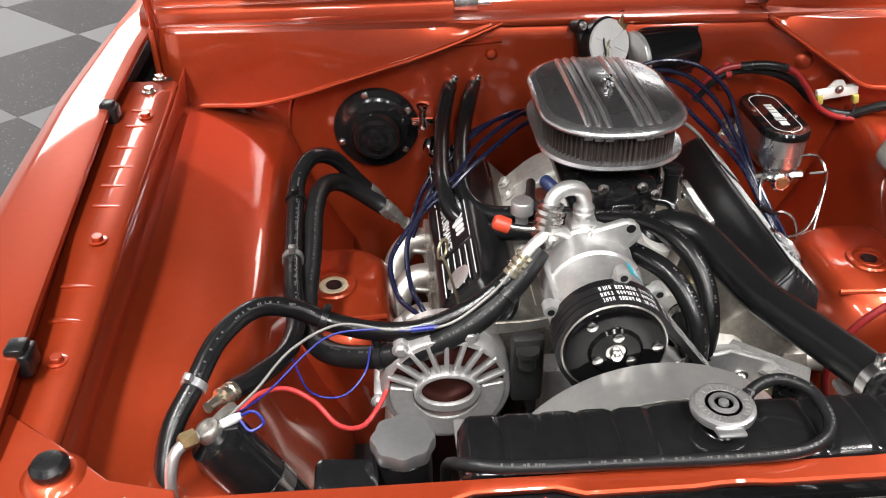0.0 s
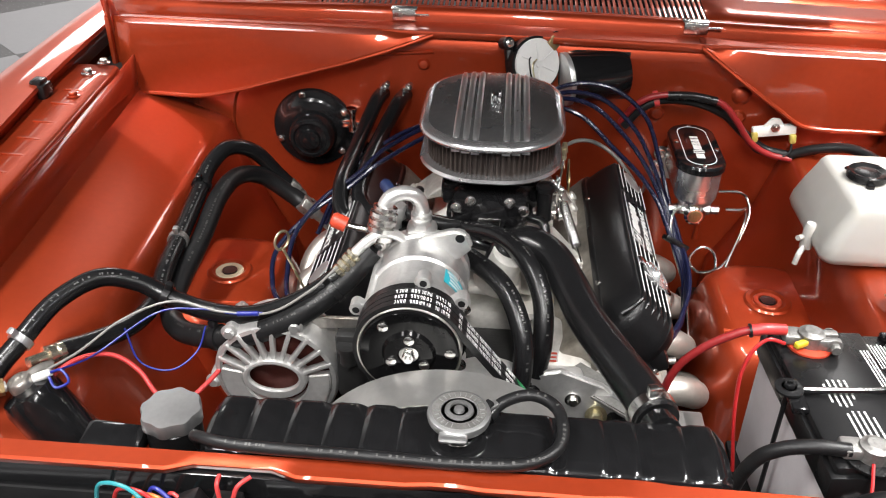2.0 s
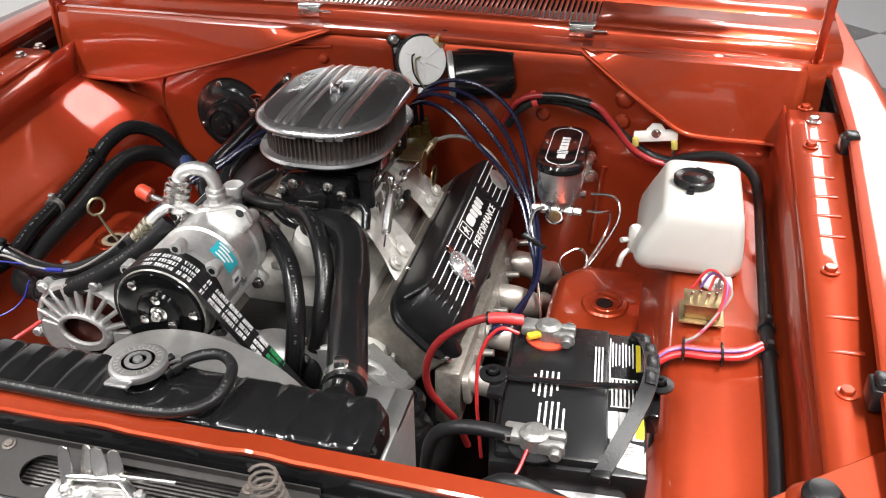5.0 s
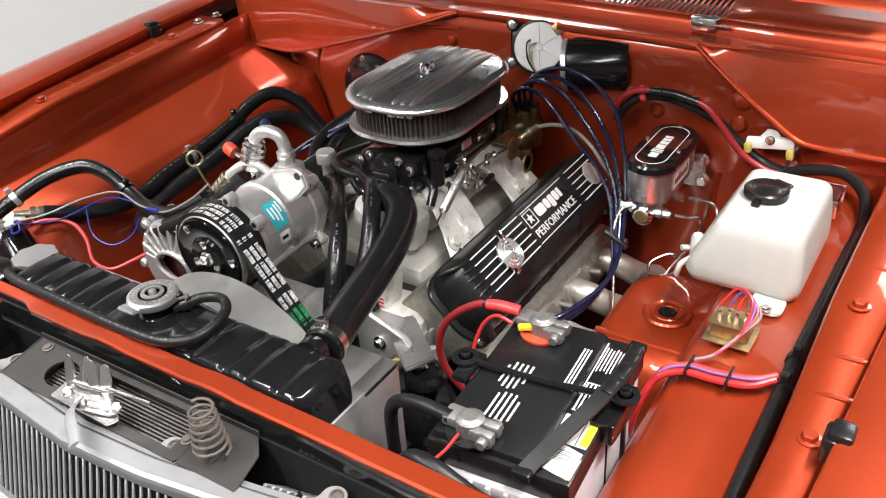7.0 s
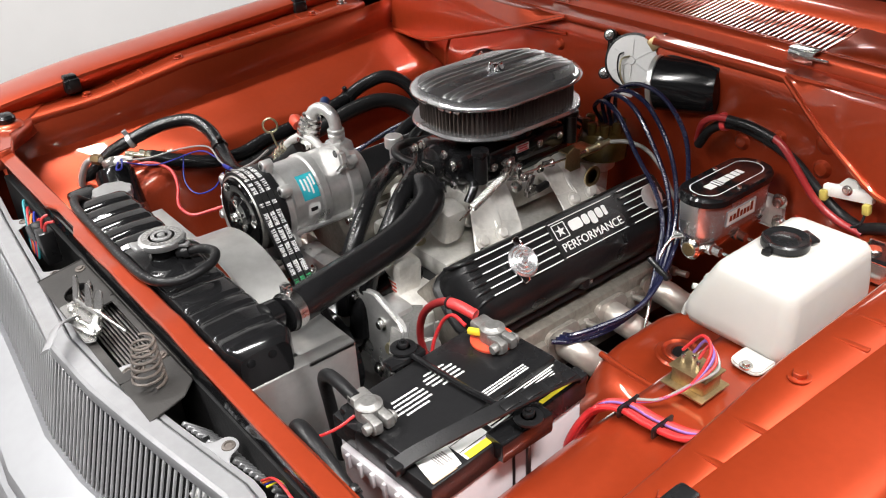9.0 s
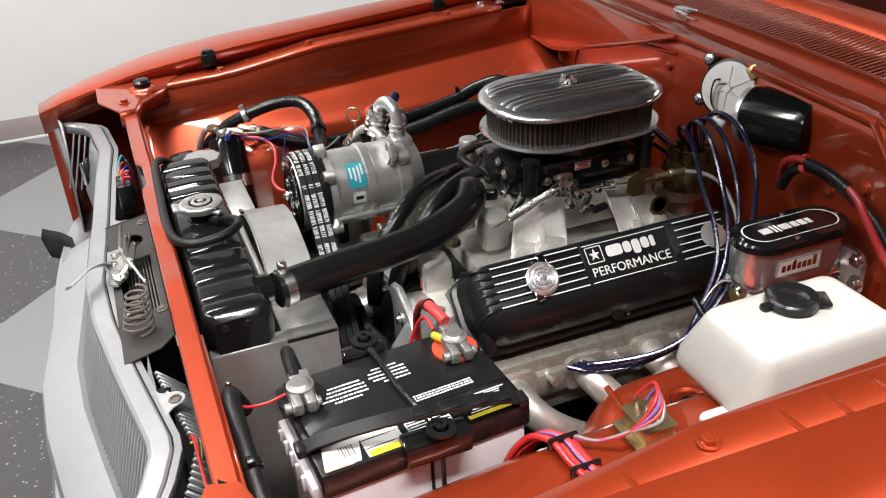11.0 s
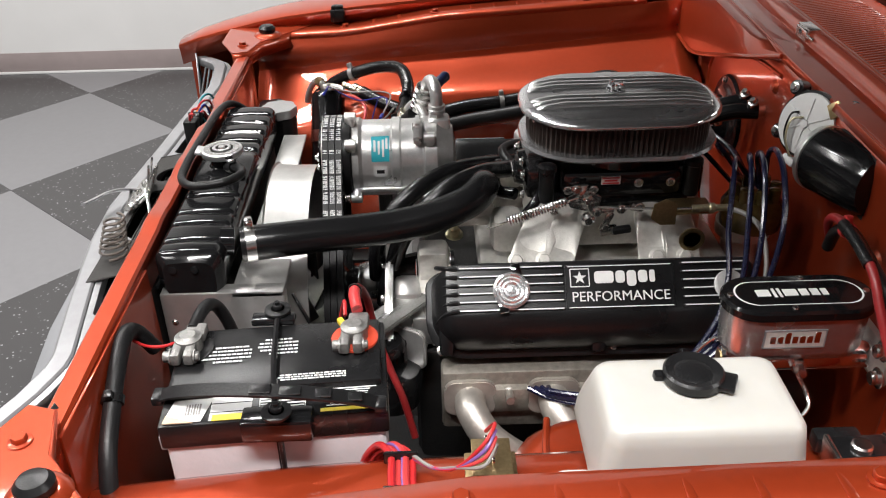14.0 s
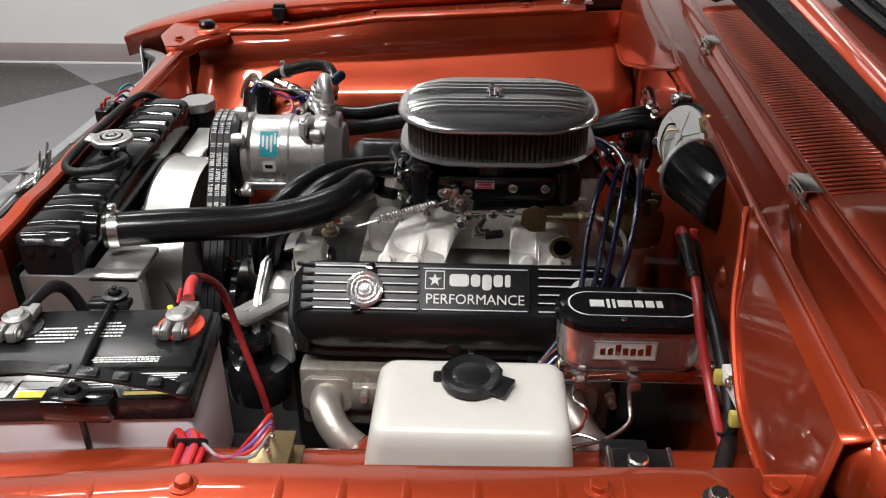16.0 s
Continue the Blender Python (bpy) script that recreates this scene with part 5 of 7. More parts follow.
for z in (0.80, 0.70):
    part("shroud_rivet", lathe([(0.005, 0), (0.003, 0.002)], axis((0.262, -0.60, z), (1, 0, 0)), 12), zinc, shroud)
# upper coolant hose
T_PTS = [(0.004, -0.165, 0.852), (0.014, -0.158, 0.882), (0.044, -0.152, 0.898), (0.082, -0.178, 0.892), (0.108, -0.238, 0.880), (0.128, -0.308, 0.876), (0.158, -0.400, 0.884), (0.182, -0.472, 0.890), (0.192, -0.512, 0.891)]
hose = thing("radiator_hose", (0.13, -0.3, 0.88), "thick black moulded upper radiator hose", "hose")
part("hose_body", tube(T_PTS, 0.0260, 24, 8), hose_black, hose)

for k, lab in ((8, "worm drive hose clamp"),):
    q, d = Vector(T_PTS[k]), (Vector(T_PTS[k]) - Vector(T_PTS[k - 1])).normalized()
    part("hose_clamp", joined(lathe([(0.0268, -0.007), (0.0282, -0.007), (0.0282, 0.007), (0.0268, 0.007)], axis(q - d * 0.014, d), 32), rbox((0.014, 0.020, 0.012), 0.003, axis(q - d * 0.014, d) @ pose(-0.004, 0.030, 0)), rbox((0.018, 0.010, 0.008), 0.003, axis(q - d * 0.014, d) @ pose(-0.002, 0.033, 0))), zinc, hose, lab)
part("radiator_neck", tube([T_PTS[-1], (0.196, -0.53, 0.894)], 0.021, 18, 1), black_gloss, rad)

byp = thing("bypass_hose", (0.11, -0.25, 0.76), "short black moulded bypass hose elbow by the pump", "hose")
part("hose_body", tube([(0.055, -0.312, 0.690), (0.057, -0.306, 0.730), (0.060, -0.287, 0.757), (0.063, -0.250, 0.770), (0.065, -0.200, 0.772)], 0.0215, 18, 8), hose_black, byp)
part("hose_clamp", lathe([(0.0222, -0.006), (0.0236, -0.006), (0.0236, 0.006), (0.0222, 0.006)], axis((0.0645, -0.212, 0.772), (0, 1, 0.02)), 28), zinc, byp, "worm drive hose clamp")
part("clamp_screw", rbox((0.014, 0.010, 0.010), 0.002, pose(0.072, -0.212, 0.797, 0, 20)), zinc, byp)

# ---- reservoir beside the radiator ----
resv = thing("coolant_reservoir", (-0.363, -0.535, 0.76), "black reservoir tube with a lobed silver cap", "reservoir")
part("reservoir_body", lathe([(0.032, 0.70), (0.032, 0.865), (0.029, 0.868)], pose(-0.363, -0.535, 0), 28), black_satin, resv)
lob = [(0.0345 + 0.0016 * math.cos(8 * 2 * math.pi * i / 64), 2 * math.pi * i / 64) for i in range(64)]
part("reservoir_cap", loft([[(-0.363 + r_ * k * math.cos(a), -0.535 + r_ * k * math.sin(a), z) for r_, a in lob] for k, z in ((0.98, 0.868), (1.0, 0.870), (1.0, 0.882), (0.96, 0.8855), (0.5, 0.886))]), satin_zinc, resv, "scalloped brushed silver cap")
part("reservoir_clip", rbox((0.07, 0.05, 0.03), 0.008, pose(-0.425, -0.565, 0.85, 5, 5)), black_gloss, resv, "black plastic bracket")

# ---- receiver drier ----
dry = thing("receiver_drier", (-0.59, -0.47, 0.7), "black air conditioning receiver drier with bright fittings", "receiver drier")
part("drier_bottle", lathe([(0.020, -0.20), (0.038, -0.195), (0.038, -0.02), (0.033, -0.007), (0.012, 0.0)], axis((-0.587, -0.462, 0.835), (-0.55, 0.02, 1)), 32), black_gloss, dry, "gloss black bottle")
part("drier_band", lathe([(0.0385, -0.118), (0.0398, -0.118), (0.0398, -0.092), (0.0385, -0.092)], axis((-0.587, -0.462, 0.835), (-0.55, 0.02, 1)), 32), zinc, dry)
part("drier_head", joined(lathe([(0.014, -0.008), (0.016, 0.0), (0.016, 0.010), (0.014, 0.013), (0.010, 0.014), (0.009, 0.010), (0.0, 0.009)], axis((-0.587, -0.462, 0.835), (-0.35, -0.1, 1)), 28), tube([(-0.587, -0.46, 0.845), (-0.575, -0.44, 0.846), (-0.565, -0.425, 0.842)], 0.006, 12, 4)), steel, dry, "machined fitting head")
part("pressure_switch", joined(lathe([(0.006, 0), (0.006, 0.018), (0.004, 0.026)], axis((-0.575, -0.455, 0.842), (0.7, 0.1, 0.3)), 12)), white_plastic, dry, "pale pressure switch")
part("switch_wires", tube([(-0.553, -0.452, 0.852), (-0.535, -0.455, 0.86), (-0.525, -0.462, 0.848), (-0.54, -0.468, 0.842), (-0.552, -0.458, 0.85)], 0.0019, 8, 6), blue_wire, dry, "looped blue wires")
part("drier_pipe", tube([(-0.60, -0.475, 0.845), (-0.612, -0.485, 0.846), (-0.625, -0.50, 0.835), (-0.63, -0.515, 0.80), (-0.63, -0.52, 0.74)], 0.007, 12, 6), machined, dry, "bent bare alloy pipe")
part("pipe_nut", lathe([(0.011, 0), (0.011, 0.016), (0.008, 0.02)], axis((-0.602, -0.476, 0.845), (-0.7, -0.5, 0.1)), 6), gold_zinc, dry)

# ---- air conditioning compressor ----
comp = thing("ac_compressor", (-0.095, -0.30, 0.80), "bare aluminium air conditioning compressor with black clutch", "compressor")
CX, CZ = -0.098, 0.885

body = part("compressor_body", lathe([(0.030, -0.381), (0.055, -0.380), (0.064, -0.374), (0.066, -0.364), (0.067, -0.352), (0.0625, -0.346), (0.0625, -0.298), (0.066, -0.295), (0.066, -0.283), (0.0625, -0.280), (0.0625, -0.243), (0.066, -0.240), (0.066, -0.220), (0.058, -0.210), (0.050, -0.193), (0.02, -0.188)], axis((CX, 0, CZ), (0, 1, 0)), 48), machined, comp, "satin die-cast compressor body", angle=25)
for a in (155, 215, 280, 325):
    c_, s_ = math.cos(radians(a)), math.sin(radians(a))
    part("through_bolt", tube([(CX + 0.066 * c_, -0.360, CZ + 0.066 * s_), (CX + 0.066 * c_, -0.226, CZ + 0.066 * s_)], 0.005, 10, 1), machined, body)
    part("bolt_head", hexnut((CX + 0.062 * c_, -0.376, CZ + 0.062 * s_), (0, -1, 0), 0.0065, 0.007), zinc, body)
for a, y in ((38, -0.362), (158, -0.362), (80, -0.364), (45, -0.232), (140, -0.232), (-40, -0.358), (-40, -0.235)):
    c_, s_ = math.cos(radians(a)), math.sin(radians(a))
    part("mount_ear", rbox((0.026, 0.016, 0.022), 0.006, pose(CX + 0.069 * c_, y, CZ + 0.069 * s_, 0, -a)), machined, body, "cast mounting ear")
    part("ear_bush", lathe([(0.0045, -0.010), (0.0085, -0.010), (0.009, -0.008), (0.009, 0.008), (0.0045, 0.009)], axis((CX + 0.078 * c_, y, CZ + 0.078 * s_), (0, 1, 0)), 18), machined, body)
    part("ear_bolt", lathe([(0.0048, -0.011), (0.0, -0.0105)], axis((CX + 0.078 * c_, y, CZ + 0.078 * s_), (0, 1, 0)), 12) if y < -0.3 and a > 0 else hexnut((CX + 0.078 * c_, y - 0.013, CZ + 0.078 * s_), (0, -1, 0), 0.007, 0.008), black_satin if y < -0.3 and a > 0 else zinc, body)
part("rear_head", rbox((0.042, 0.038, 0.030), 0.008, pose(CX - 0.004, -0.216, CZ + 0.054)), machined, body, "cast rear port head")
part("lifting_ear", prism([(-0.03, -0.012), (0.03, -0.012), (0.052, 0.010), (0.044, 0.032), (0.028, 0.038), (-0.02, 0.024)], 0.014, pose(CX + 0.018, -0.245, CZ + 0.048, 90), 0.004), machined, body, "cast lifting ear")
# the ear's hole is not cut: a black disc gives its shade
part("ear_hole_dark", lathe([(0.0065, 0), (0.006, 0.0008)], axis((CX + 0.052, -0.2592, CZ + 0.074), (0, -1, 0)), 16), black_satin, body)
part("body_label", loft([[(CX + 0.0630 * math.cos(radians(a)), y, CZ + 0.0630 * math.sin(radians(a))) for a in range(15, 56, 4)] for y in (-0.330, -0.300)], False), teal_print, body, "teal rating label")
part("label_text", joined(*[loft([[(CX + 0.0634 * math.cos(radians(a)), y, CZ + 0.0634 * math.sin(radians(a))) for a in range(a0, a1 + 1, 3)] for y in (y0, y0 + 0.0035)], False) for y0, a0, a1 in ((-0.326, 30, 50), (-0.319, 26, 48), (-0.312, 22, 50), (-0.306, 34, 52))]), white_paint, body)
part("serial_label", loft([[(CX + 0.0632 * math.cos(radians(a)), y, CZ + 0.0632 * math.sin(radians(a))) for a in range(-10, 10, 3)] for y in (-0.326, -0.304)], False), white_paint, body, "small white label with dark block")
part("serial_block", loft([[(CX + 0.0635 * math.cos(radians(a)), y, CZ + 0.0635 * math.sin(radians(a))) for a in range(-4, 5, 3)] for y in (-0.322, -0.309)], False), black_satin, body)
part("clutch_coil", lathe([(0.05, -0.3815), (0.0675, -0.3812), (0.0715, -0.378), (0.0715, -0.366), (0.068, -0.363)], axis((CX, 0, CZ), (0, 1, 0)), 48), black_satin, comp, "black clutch coil ring")
pul = part("clutch_pulley", lathe([(0.03, -0.381), (0.060, -0.381), (0.066, -0.383), (0.066, -0.388), (0.062, -0.391), (0.066, -0.394), (0.062, -0.399), (0.066, -0.404), (0.066, -0.412), (0.0652, -0.4135), (0.0640, -0.4132), (0.0630, -0.411)], axis((CX, 0, CZ), (0, 1, 0)), 56), steel, comp, "bright steel pulley ring", angle=25)
cl = part("clutch_plate", lathe([(0.0632, -0.405), (0.0628, -0.4145), (0.061, -0.4175), (0.050, -0.4185), (0.034, -0.4165), (0.030, -0.4205), (0.014, -0.4215), (0.013, -0.418), (0.0, -0.418)], axis((CX, 0, CZ), (0, 1, 0)), 48), clutch_black, comp, "gloss black clutch plate")
part("clutch_nut", joined(hexnut((CX, -0.418, CZ), (0, -1, 0), 0.0085, 0.010), lathe([(0.004, 0), (0.004, 0.014)], axis((CX, -0.418, CZ), (0, -1, 0)), 12)), zinc, cl)
for a in (128, 5, 248, 88, 205, 325):
    r_ = 0.0515 if a in (128, 5, 248) else 0.024
    part("clutch_rivet", lathe([(0.0068, 0), (0.0068, 0.003), (0.005, 0.0042), (0.0, 0.0046)], axis((CX + r_ * math.cos(radians(a)), -0.4175 if r_ > 0.04 else -0.4200, CZ + r_ * math.sin(radians(a))), (0, -1, 0)), 14), zinc, cl)
# belt from the clutch down to the crank, with printed ribs
belt = thing("drive_belt", (-0.04, -0.388, 0.7), "black drive belt with rows of white print", "belt")
c1, r1, c2, r2 = Vector((CX, CZ)), 0.067, Vector((0.05, 0.675)), 0.078
ax_, dist_ = (c2 - c1), (c2 - c1).length
base = math.atan2(ax_.y, ax_.x)
al = math.acos((r1 - r2) / dist_)
loop = []
for i in range(25):
    a = base + al + (2 * math.pi - 2 * al) * i / 24
    loop.append(c1 + r1 * Vector((math.cos(a), math.sin(a))))
for i in range(9):
    loop.append(loop[24].lerp(c2 + r2 * Vector((math.cos(base - al), math.sin(base - al))), (i + 1) / 10))
for i in range(25):
    a = base - al + (2 * al) * i / 24
    loop.append(c2 + r2 * Vector((math.cos(a), math.sin(a))))
first = loop[0]
last = loop[-1]
for i in range(1, 10):
    loop.append(last.lerp(first, i / 10))
cen = (c1 + c2) / 2


def belt_ring(y, out):
    res = []
    k = len(loop)
    for i in range(k):
        tgt = (loop[(i + 1) % k] - loop[i - 1]).normalized()
        nrm = Vector((tgt.y, -tgt.x))
        if nrm.dot(loop[i] - cen) < 0:
            nrm = -nrm
        q = loop[i] + nrm * out
        res.append((q.x, y, q.y))
    return res


rows = [belt_ring(-0.411, -0.004)]
for j in range(3):
    y0 = -0.411 + j * 0.0112
    rows += [belt_ring(y0, 0.0045), belt_ring(y0 + 0.0098, 0.0045), belt_ring(y0 + 0.0100, -0.001), belt_ring(y0 + 0.0110, -0.001)]
rows.append(belt_ring(-0.3776, -0.004))
part("belt_band", loft(rows, True, False), rubber, belt, "", 25)
prints = []
kk = len(loop)
fine = []
for i in range(kk):
    a, b2 = loop[i], loop[(i + 1) % kk]
    st = max(1, int((b2 - a).length / 0.0011))
    fine += [a.lerp(b2, q / st) for q in range(st)]
rnd = random.Random(4)
for j in range(3):
    i = 0
    while i < len(fine) - 4:
        a, b2 = fine[i], fine[(i + 2) % len(fine)]
        tg = (b2 - a).normalized()
        nn = Vector((tg.y, -tg.x))
        if nn.dot(a - cen) < 0:
            nn = -nn
        q = a + nn * 0.0049
        yc = -0.4061 + j * 0.0112

        def stroke(u0, u1, v0, v1):
            p0, p1 = q + tg * u0, q + tg * u1
            prints.append(((p0.x, yc + v0, p0.y), (p0.x, yc + v1, p0.y), (p1.x, yc + v1, p1.y), (p1.x, yc + v0, p1.y)))

        if i % 75 > 6 and i % 25 > 2:
            stroke(0.0, 0.0008, -0.0036, 0.0036)
            if rnd.random() < 0.7:
                stroke(0.0017, 0.0025, -0.0036 if rnd.random() < 0.6 else 0.0, 0.0036)
            for v in (-0.0036, -0.0006, 0.0024):
                if rnd.random() < 0.75:
                    stroke(0.0008, 0.0017, v, v + 0.0012)
        i += 3
hi_ = [f4 for f4 in prints if 0.800 < f4[0][2] < 0.826 and f4[0][0] > 0.0]
prints = [f4 for f4 in prints if f4[0][2] > 0.828 and f4[0][0] > CX - 0.02]
part("belt_print", raw([v for f4 in hi_ for v in f4], [(4 * i, 4 * i + 1, 4 * i + 2, 4 * i + 3) for i in range(len(hi_))]), green_print, belt, "green printed code")["kind"] = "stuff"
part("belt_print", raw([v for f4 in prints for v in f4], [(4 * i, 4 * i + 1, 4 * i + 2, 4 * i + 3) for i in range(len(prints))]), belt_grey, belt, "rows of white printed marks")["kind"] = "stuff"
# refrigerant pipes on the compressor
part("port_nut", joined(lathe([(0.014, 0), (0.014, 0.020), (0.011, 0.024)], axis((-0.102, -0.219, 0.936), (0, 0, 1)), 6), lathe([(0.017, -0.006), (0.017, 0.001)], axis((-0.102, -0.219, 0.936), (0, 0, 1)), 18)), machined, comp, "large alloy port nut")
part("suction_bend", tube([(-0.102, -0.219, 0.955), (-0.102, -0.219, 0.982), (-0.110, -0.221, 1.000), (-0.128, -0.226, 1.006), (-0.146, -0.232, 0.998), (-0.155, -0.240, 0.975), (-0.160, -0.248, 0.952)], 0.0105, 16, 8), machined, comp, "bare alloy return bend")
part("suction_ferrule", lathe([(0.012, -0.006), (0.0165, -0.005), (0.0165, -0.001), (0.0135, 0.001), (0.019, 0.004), (0.0195, 0.009), (0.0155, 0.0115), (0.0195, 0.014), (0.0195, 0.019), (0.0155, 0.0215), (0.0195, 0.024), (0.0195, 0.030), (0.0155, 0.0325), (0.0195, 0.035), (0.019, 0.042), (0.016, 0.043)], axis((-0.150, -0.236, 0.985), (-0.20, -0.25, -1)), 26), zinc, comp, "crimped silver hose ferrule", 25)
part("pipe_collar", lathe([(0.010, 0), (0.0145, 0.001), (0.0145, 0.006), (0.012, 0.008), (0.0145, 0.010), (0.0145, 0.014), (0.010, 0.015)], axis((-0.102, -0.219, 0.960), (0, 0, 1)), 20), machined, comp)
part("discharge_pipe", tube([(-0.122, -0.235, 0.930), (-0.132, -0.243, 0.948), (-0.150, -0.252, 0.957), (-0.172, -0.262, 0.948), (-0.192, -0.272, 0.930)], 0.0075, 14, 6), machined, comp)
part("discharge_ferrule", lathe([(0.008, 0), (0.0125, 0.001), (0.0125, 0.006), (0.009, 0.008), (0.0125, 0.010), (0.0125, 0.016), (0.009, 0.018), (0.0125, 0.020), (0.0125, 0.026), (0.009, 0.028), (0.0125, 0.030), (0.0125, 0.036), (0.010, 0.038)], axis((-0.186, -0.269, 0.934), (-0.62, -0.32, -0.72)), 20), ferrule_gold, comp, "pale gold crimped ferrule")
part("red_port_cap", lathe([(0.011, 0), (0.011, 0.018), (0.008, 0.022), (0.0, 0.023)], axis((-0.205, -0.232, 0.955), (-0.9, 0.1, 0.35)), 16), red_cap, comp, "red service port cap")
part("service_port", tube([(-0.150, -0.246, 0.957), (-0.180, -0.238, 0.953), (-0.206, -0.232, 0.955)], 0.0052, 10, 4), zinc, comp)
part("blue_port_cap", lathe([(0.009, 0), (0.009, 0.020), (0.006, 0.024), (0.0, 0.025)], axis((-0.142, -0.215, 0.998), (-0.55, 0.6, 0.35)), 16), blue_cap, comp, "dark blue service port cap")


def hose_print(path, r, parent, start=0.1, end=0.9, seed=1, side=(0.3, -0.5, 0.8)):
    """Worn grey lettering bars along the top of a hose."""
    rnd_ = random.Random(seed)
    quads = []
    i0, i1 = int(start * len(path)), int(end * len(path))
    for i in range(i0, min(i1, len(path) - 1)):
        a, b2 = path[i], path[i + 1]
        d = (b2 - a).normalized()
        up = Vector(side) - d * Vector(side).dot(d)
        up.normalize()
        w = d.cross(up)
        u = 0.0
        while u < (b2 - a).length - 0.003:
            ln = 0.0016 + 0.0016 * rnd_.random()
            if rnd_.random() < 0.45:
                h = 0.0012 + 0.0006 * rnd_.random()
                c = a + d * u + up * (r + 0.00035)
                quads.append([c - w * h, c + w * h, c + w * h + d * ln, c - w * h + d * ln])
            u += ln + 0.0012
    pr = part("hose_print", raw([v for q in quads for v in q], [(4 * i, 4 * i + 1, 4 * i + 2, 4 * i + 3) for i in range(len(quads))]), faded_print, parent, "worn grey printed marks")
    pr["kind"] = "stuff"


def hose_thing(name, pts, r, material, label, category="hose", clips=(), n=14, printed=None):
    t_ = thing(name, pts[0], label, category, group={"plug_lead": "spark plug leads", "front_wire": "wires behind the grille", "relay_wire": "wires from the relay", "heater_hose": "pair of heater hoses"}.get(name, ""))
    part("hose_tube", tube(pts, r, n, 8), material, t_)
    path = smooth_path(pts, 8)
    if printed:
        hose_print(path, r, t_, *printed)
    for u, m_ in clips:
        i = min(len(path) - 2, int(u * len(path)))
        part("hose_clip", joined(lathe([(r + 0.0005, -0.005), (r + 0.0028, -0.005), (r + 0.0028, 0.005), (r + 0.0005, 0.005)], axis(path[i], path[i + 1] - path[i]), 20), rbox((0.010, 0.012, 0.010), 0.002, axis(path[i], path[i + 1] - path[i]) @ pose(0, r + 0.006, 0))), m_, t_)
    return t_


hose_thing("overflow_hose", [(-0.004, -0.556, 0.918), (0.020, -0.53, 0.926), (0.052, -0.522, 0.930), (0.078, -0.545, 0.930), (0.078, -0.59, 0.925), (0.045, -0.616, 0.922), (-0.02, -0.622, 0.921), (-0.12, -0.620, 0.921), (-0.25, -0.615, 0.919), (-0.30, -0.60, 0.912), (-0.315, -0.57, 0.88), (-0.315, -0.55, 0.83)], 0.0068, rubber, "ribbed black overflow hose round the radiator cap", clips=((0.04, black_plastic),), n=12, printed=(0.08, 0.75, 21, (0.1, -0.4, 0.9)))
A_PTS = [(-0.645, -0.545, 0.70), (-0.643, -0.510, 0.78), (-0.636, -0.455, 0.832), (-0.612, -0.405, 0.862), (-0.588, -0.345, 0.884), (-0.547, -0.298, 0.893), (-0.500, -0.281, 0.878), (-0.455, -0.283, 0.855), (-0.395, -0.296, 0.845), (-0.330, -0.306, 0.852), (-0.262, -0.302, 0.880), (-0.212, -0.283, 0.910)]
hose_thing("discharge_hose", A_PTS, 0.0135, hose_black, "glossy black refrigerant hose arching over the apron", clips=((0.27, bright_trim), (0.62, black_plastic)), printed=(0.2, 0.55, 3))
C_PTS = [(-0.365, 0.19, 0.742), (-0.40, 0.20, 0.765), (-0.45, 0.185, 0.81), (-0.482, 0.135, 0.832), (-0.494, 0.06, 0.828), (-0.495, -0.04, 0.806), (-0.498, -0.14, 0.79), (-0.492, -0.21, 0.78), (-0.462, -0.262, 0.785), (-0.41, -0.296, 0.80), (-0.34, -0.318, 0.825), (-0.265, -0.315, 0.862), (-0.205, -0.285, 0.902), (-0.170, -0.258, 0.938)]
hose_thing("suction_hose", C_PTS, 0.0165, rubber, "thick black refrigerant hose from bulkhead to compressor", clips=((0.72, black_plastic), (0.9, black_plastic)), printed=(0.25, 0.95, 5))
B_PTS = [(-0.395, 0.215, 0.765), (-0.425, 0.212, 0.80), (-0.462, 0.195, 0.855), (-0.498, 0.160, 0.878), (-0.520, 0.11, 0.865), (-0.524, 0.05, 0.842), (-0.522, -0.05, 0.824), (-0.516, -0.15, 0.815), (-0.508, -0.22, 0.805), (-0.518, -0.285, 0.806), (-0.55, -0.345, 0.818), (-0.574, -0.385, 0.832)]
hose_thing("liquid_hose", B_PTS, 0.0145, hose_black, "glossy black refrigerant hose along the apron", clips=((0.43, black_plastic), (0.57, lead)), printed=(0.35, 0.7, 8))
for p0, d in (((-0.395, 0.215, 0.765), (0.55, 0.25, -0.75)), ((-0.365, 0.19, 0.742), (0.6, 0.2, -0.7))):
    solo("hose_union", joined(lathe([(0.015, -0.022), (0.017, -0.018), (0.017, 0.0), (0.011, 0.004), (0.014, 0.006), (0.014, 0.018), (0.010, 0.02), (0.010, 0.045)], axis(p0, d), 6), lathe([(0.012, 0.04), (0.012, 0.06), (0.008, 0.065)], axis(p0, d), 12)), steel, "dark steel refrigerant hose union at bulkhead", "fitting")
solo("drier_ferrule", lathe([(0.010, 0), (0.0135, 0.002), (0.0135, 0.010), (0.011, 0.012), (0.0135, 0.015), (0.0135, 0.023), (0.011, 0.025), (0.0135, 0.028), (0.0135, 0.038), (0.008, 0.040), (0.007, 0.065)], axis((-0.566, -0.372, 0.828), (-0.45, -0.85, 0.25)), 22), ferrule_gold, "pale gold crimped ferrule at the drier", "fitting")

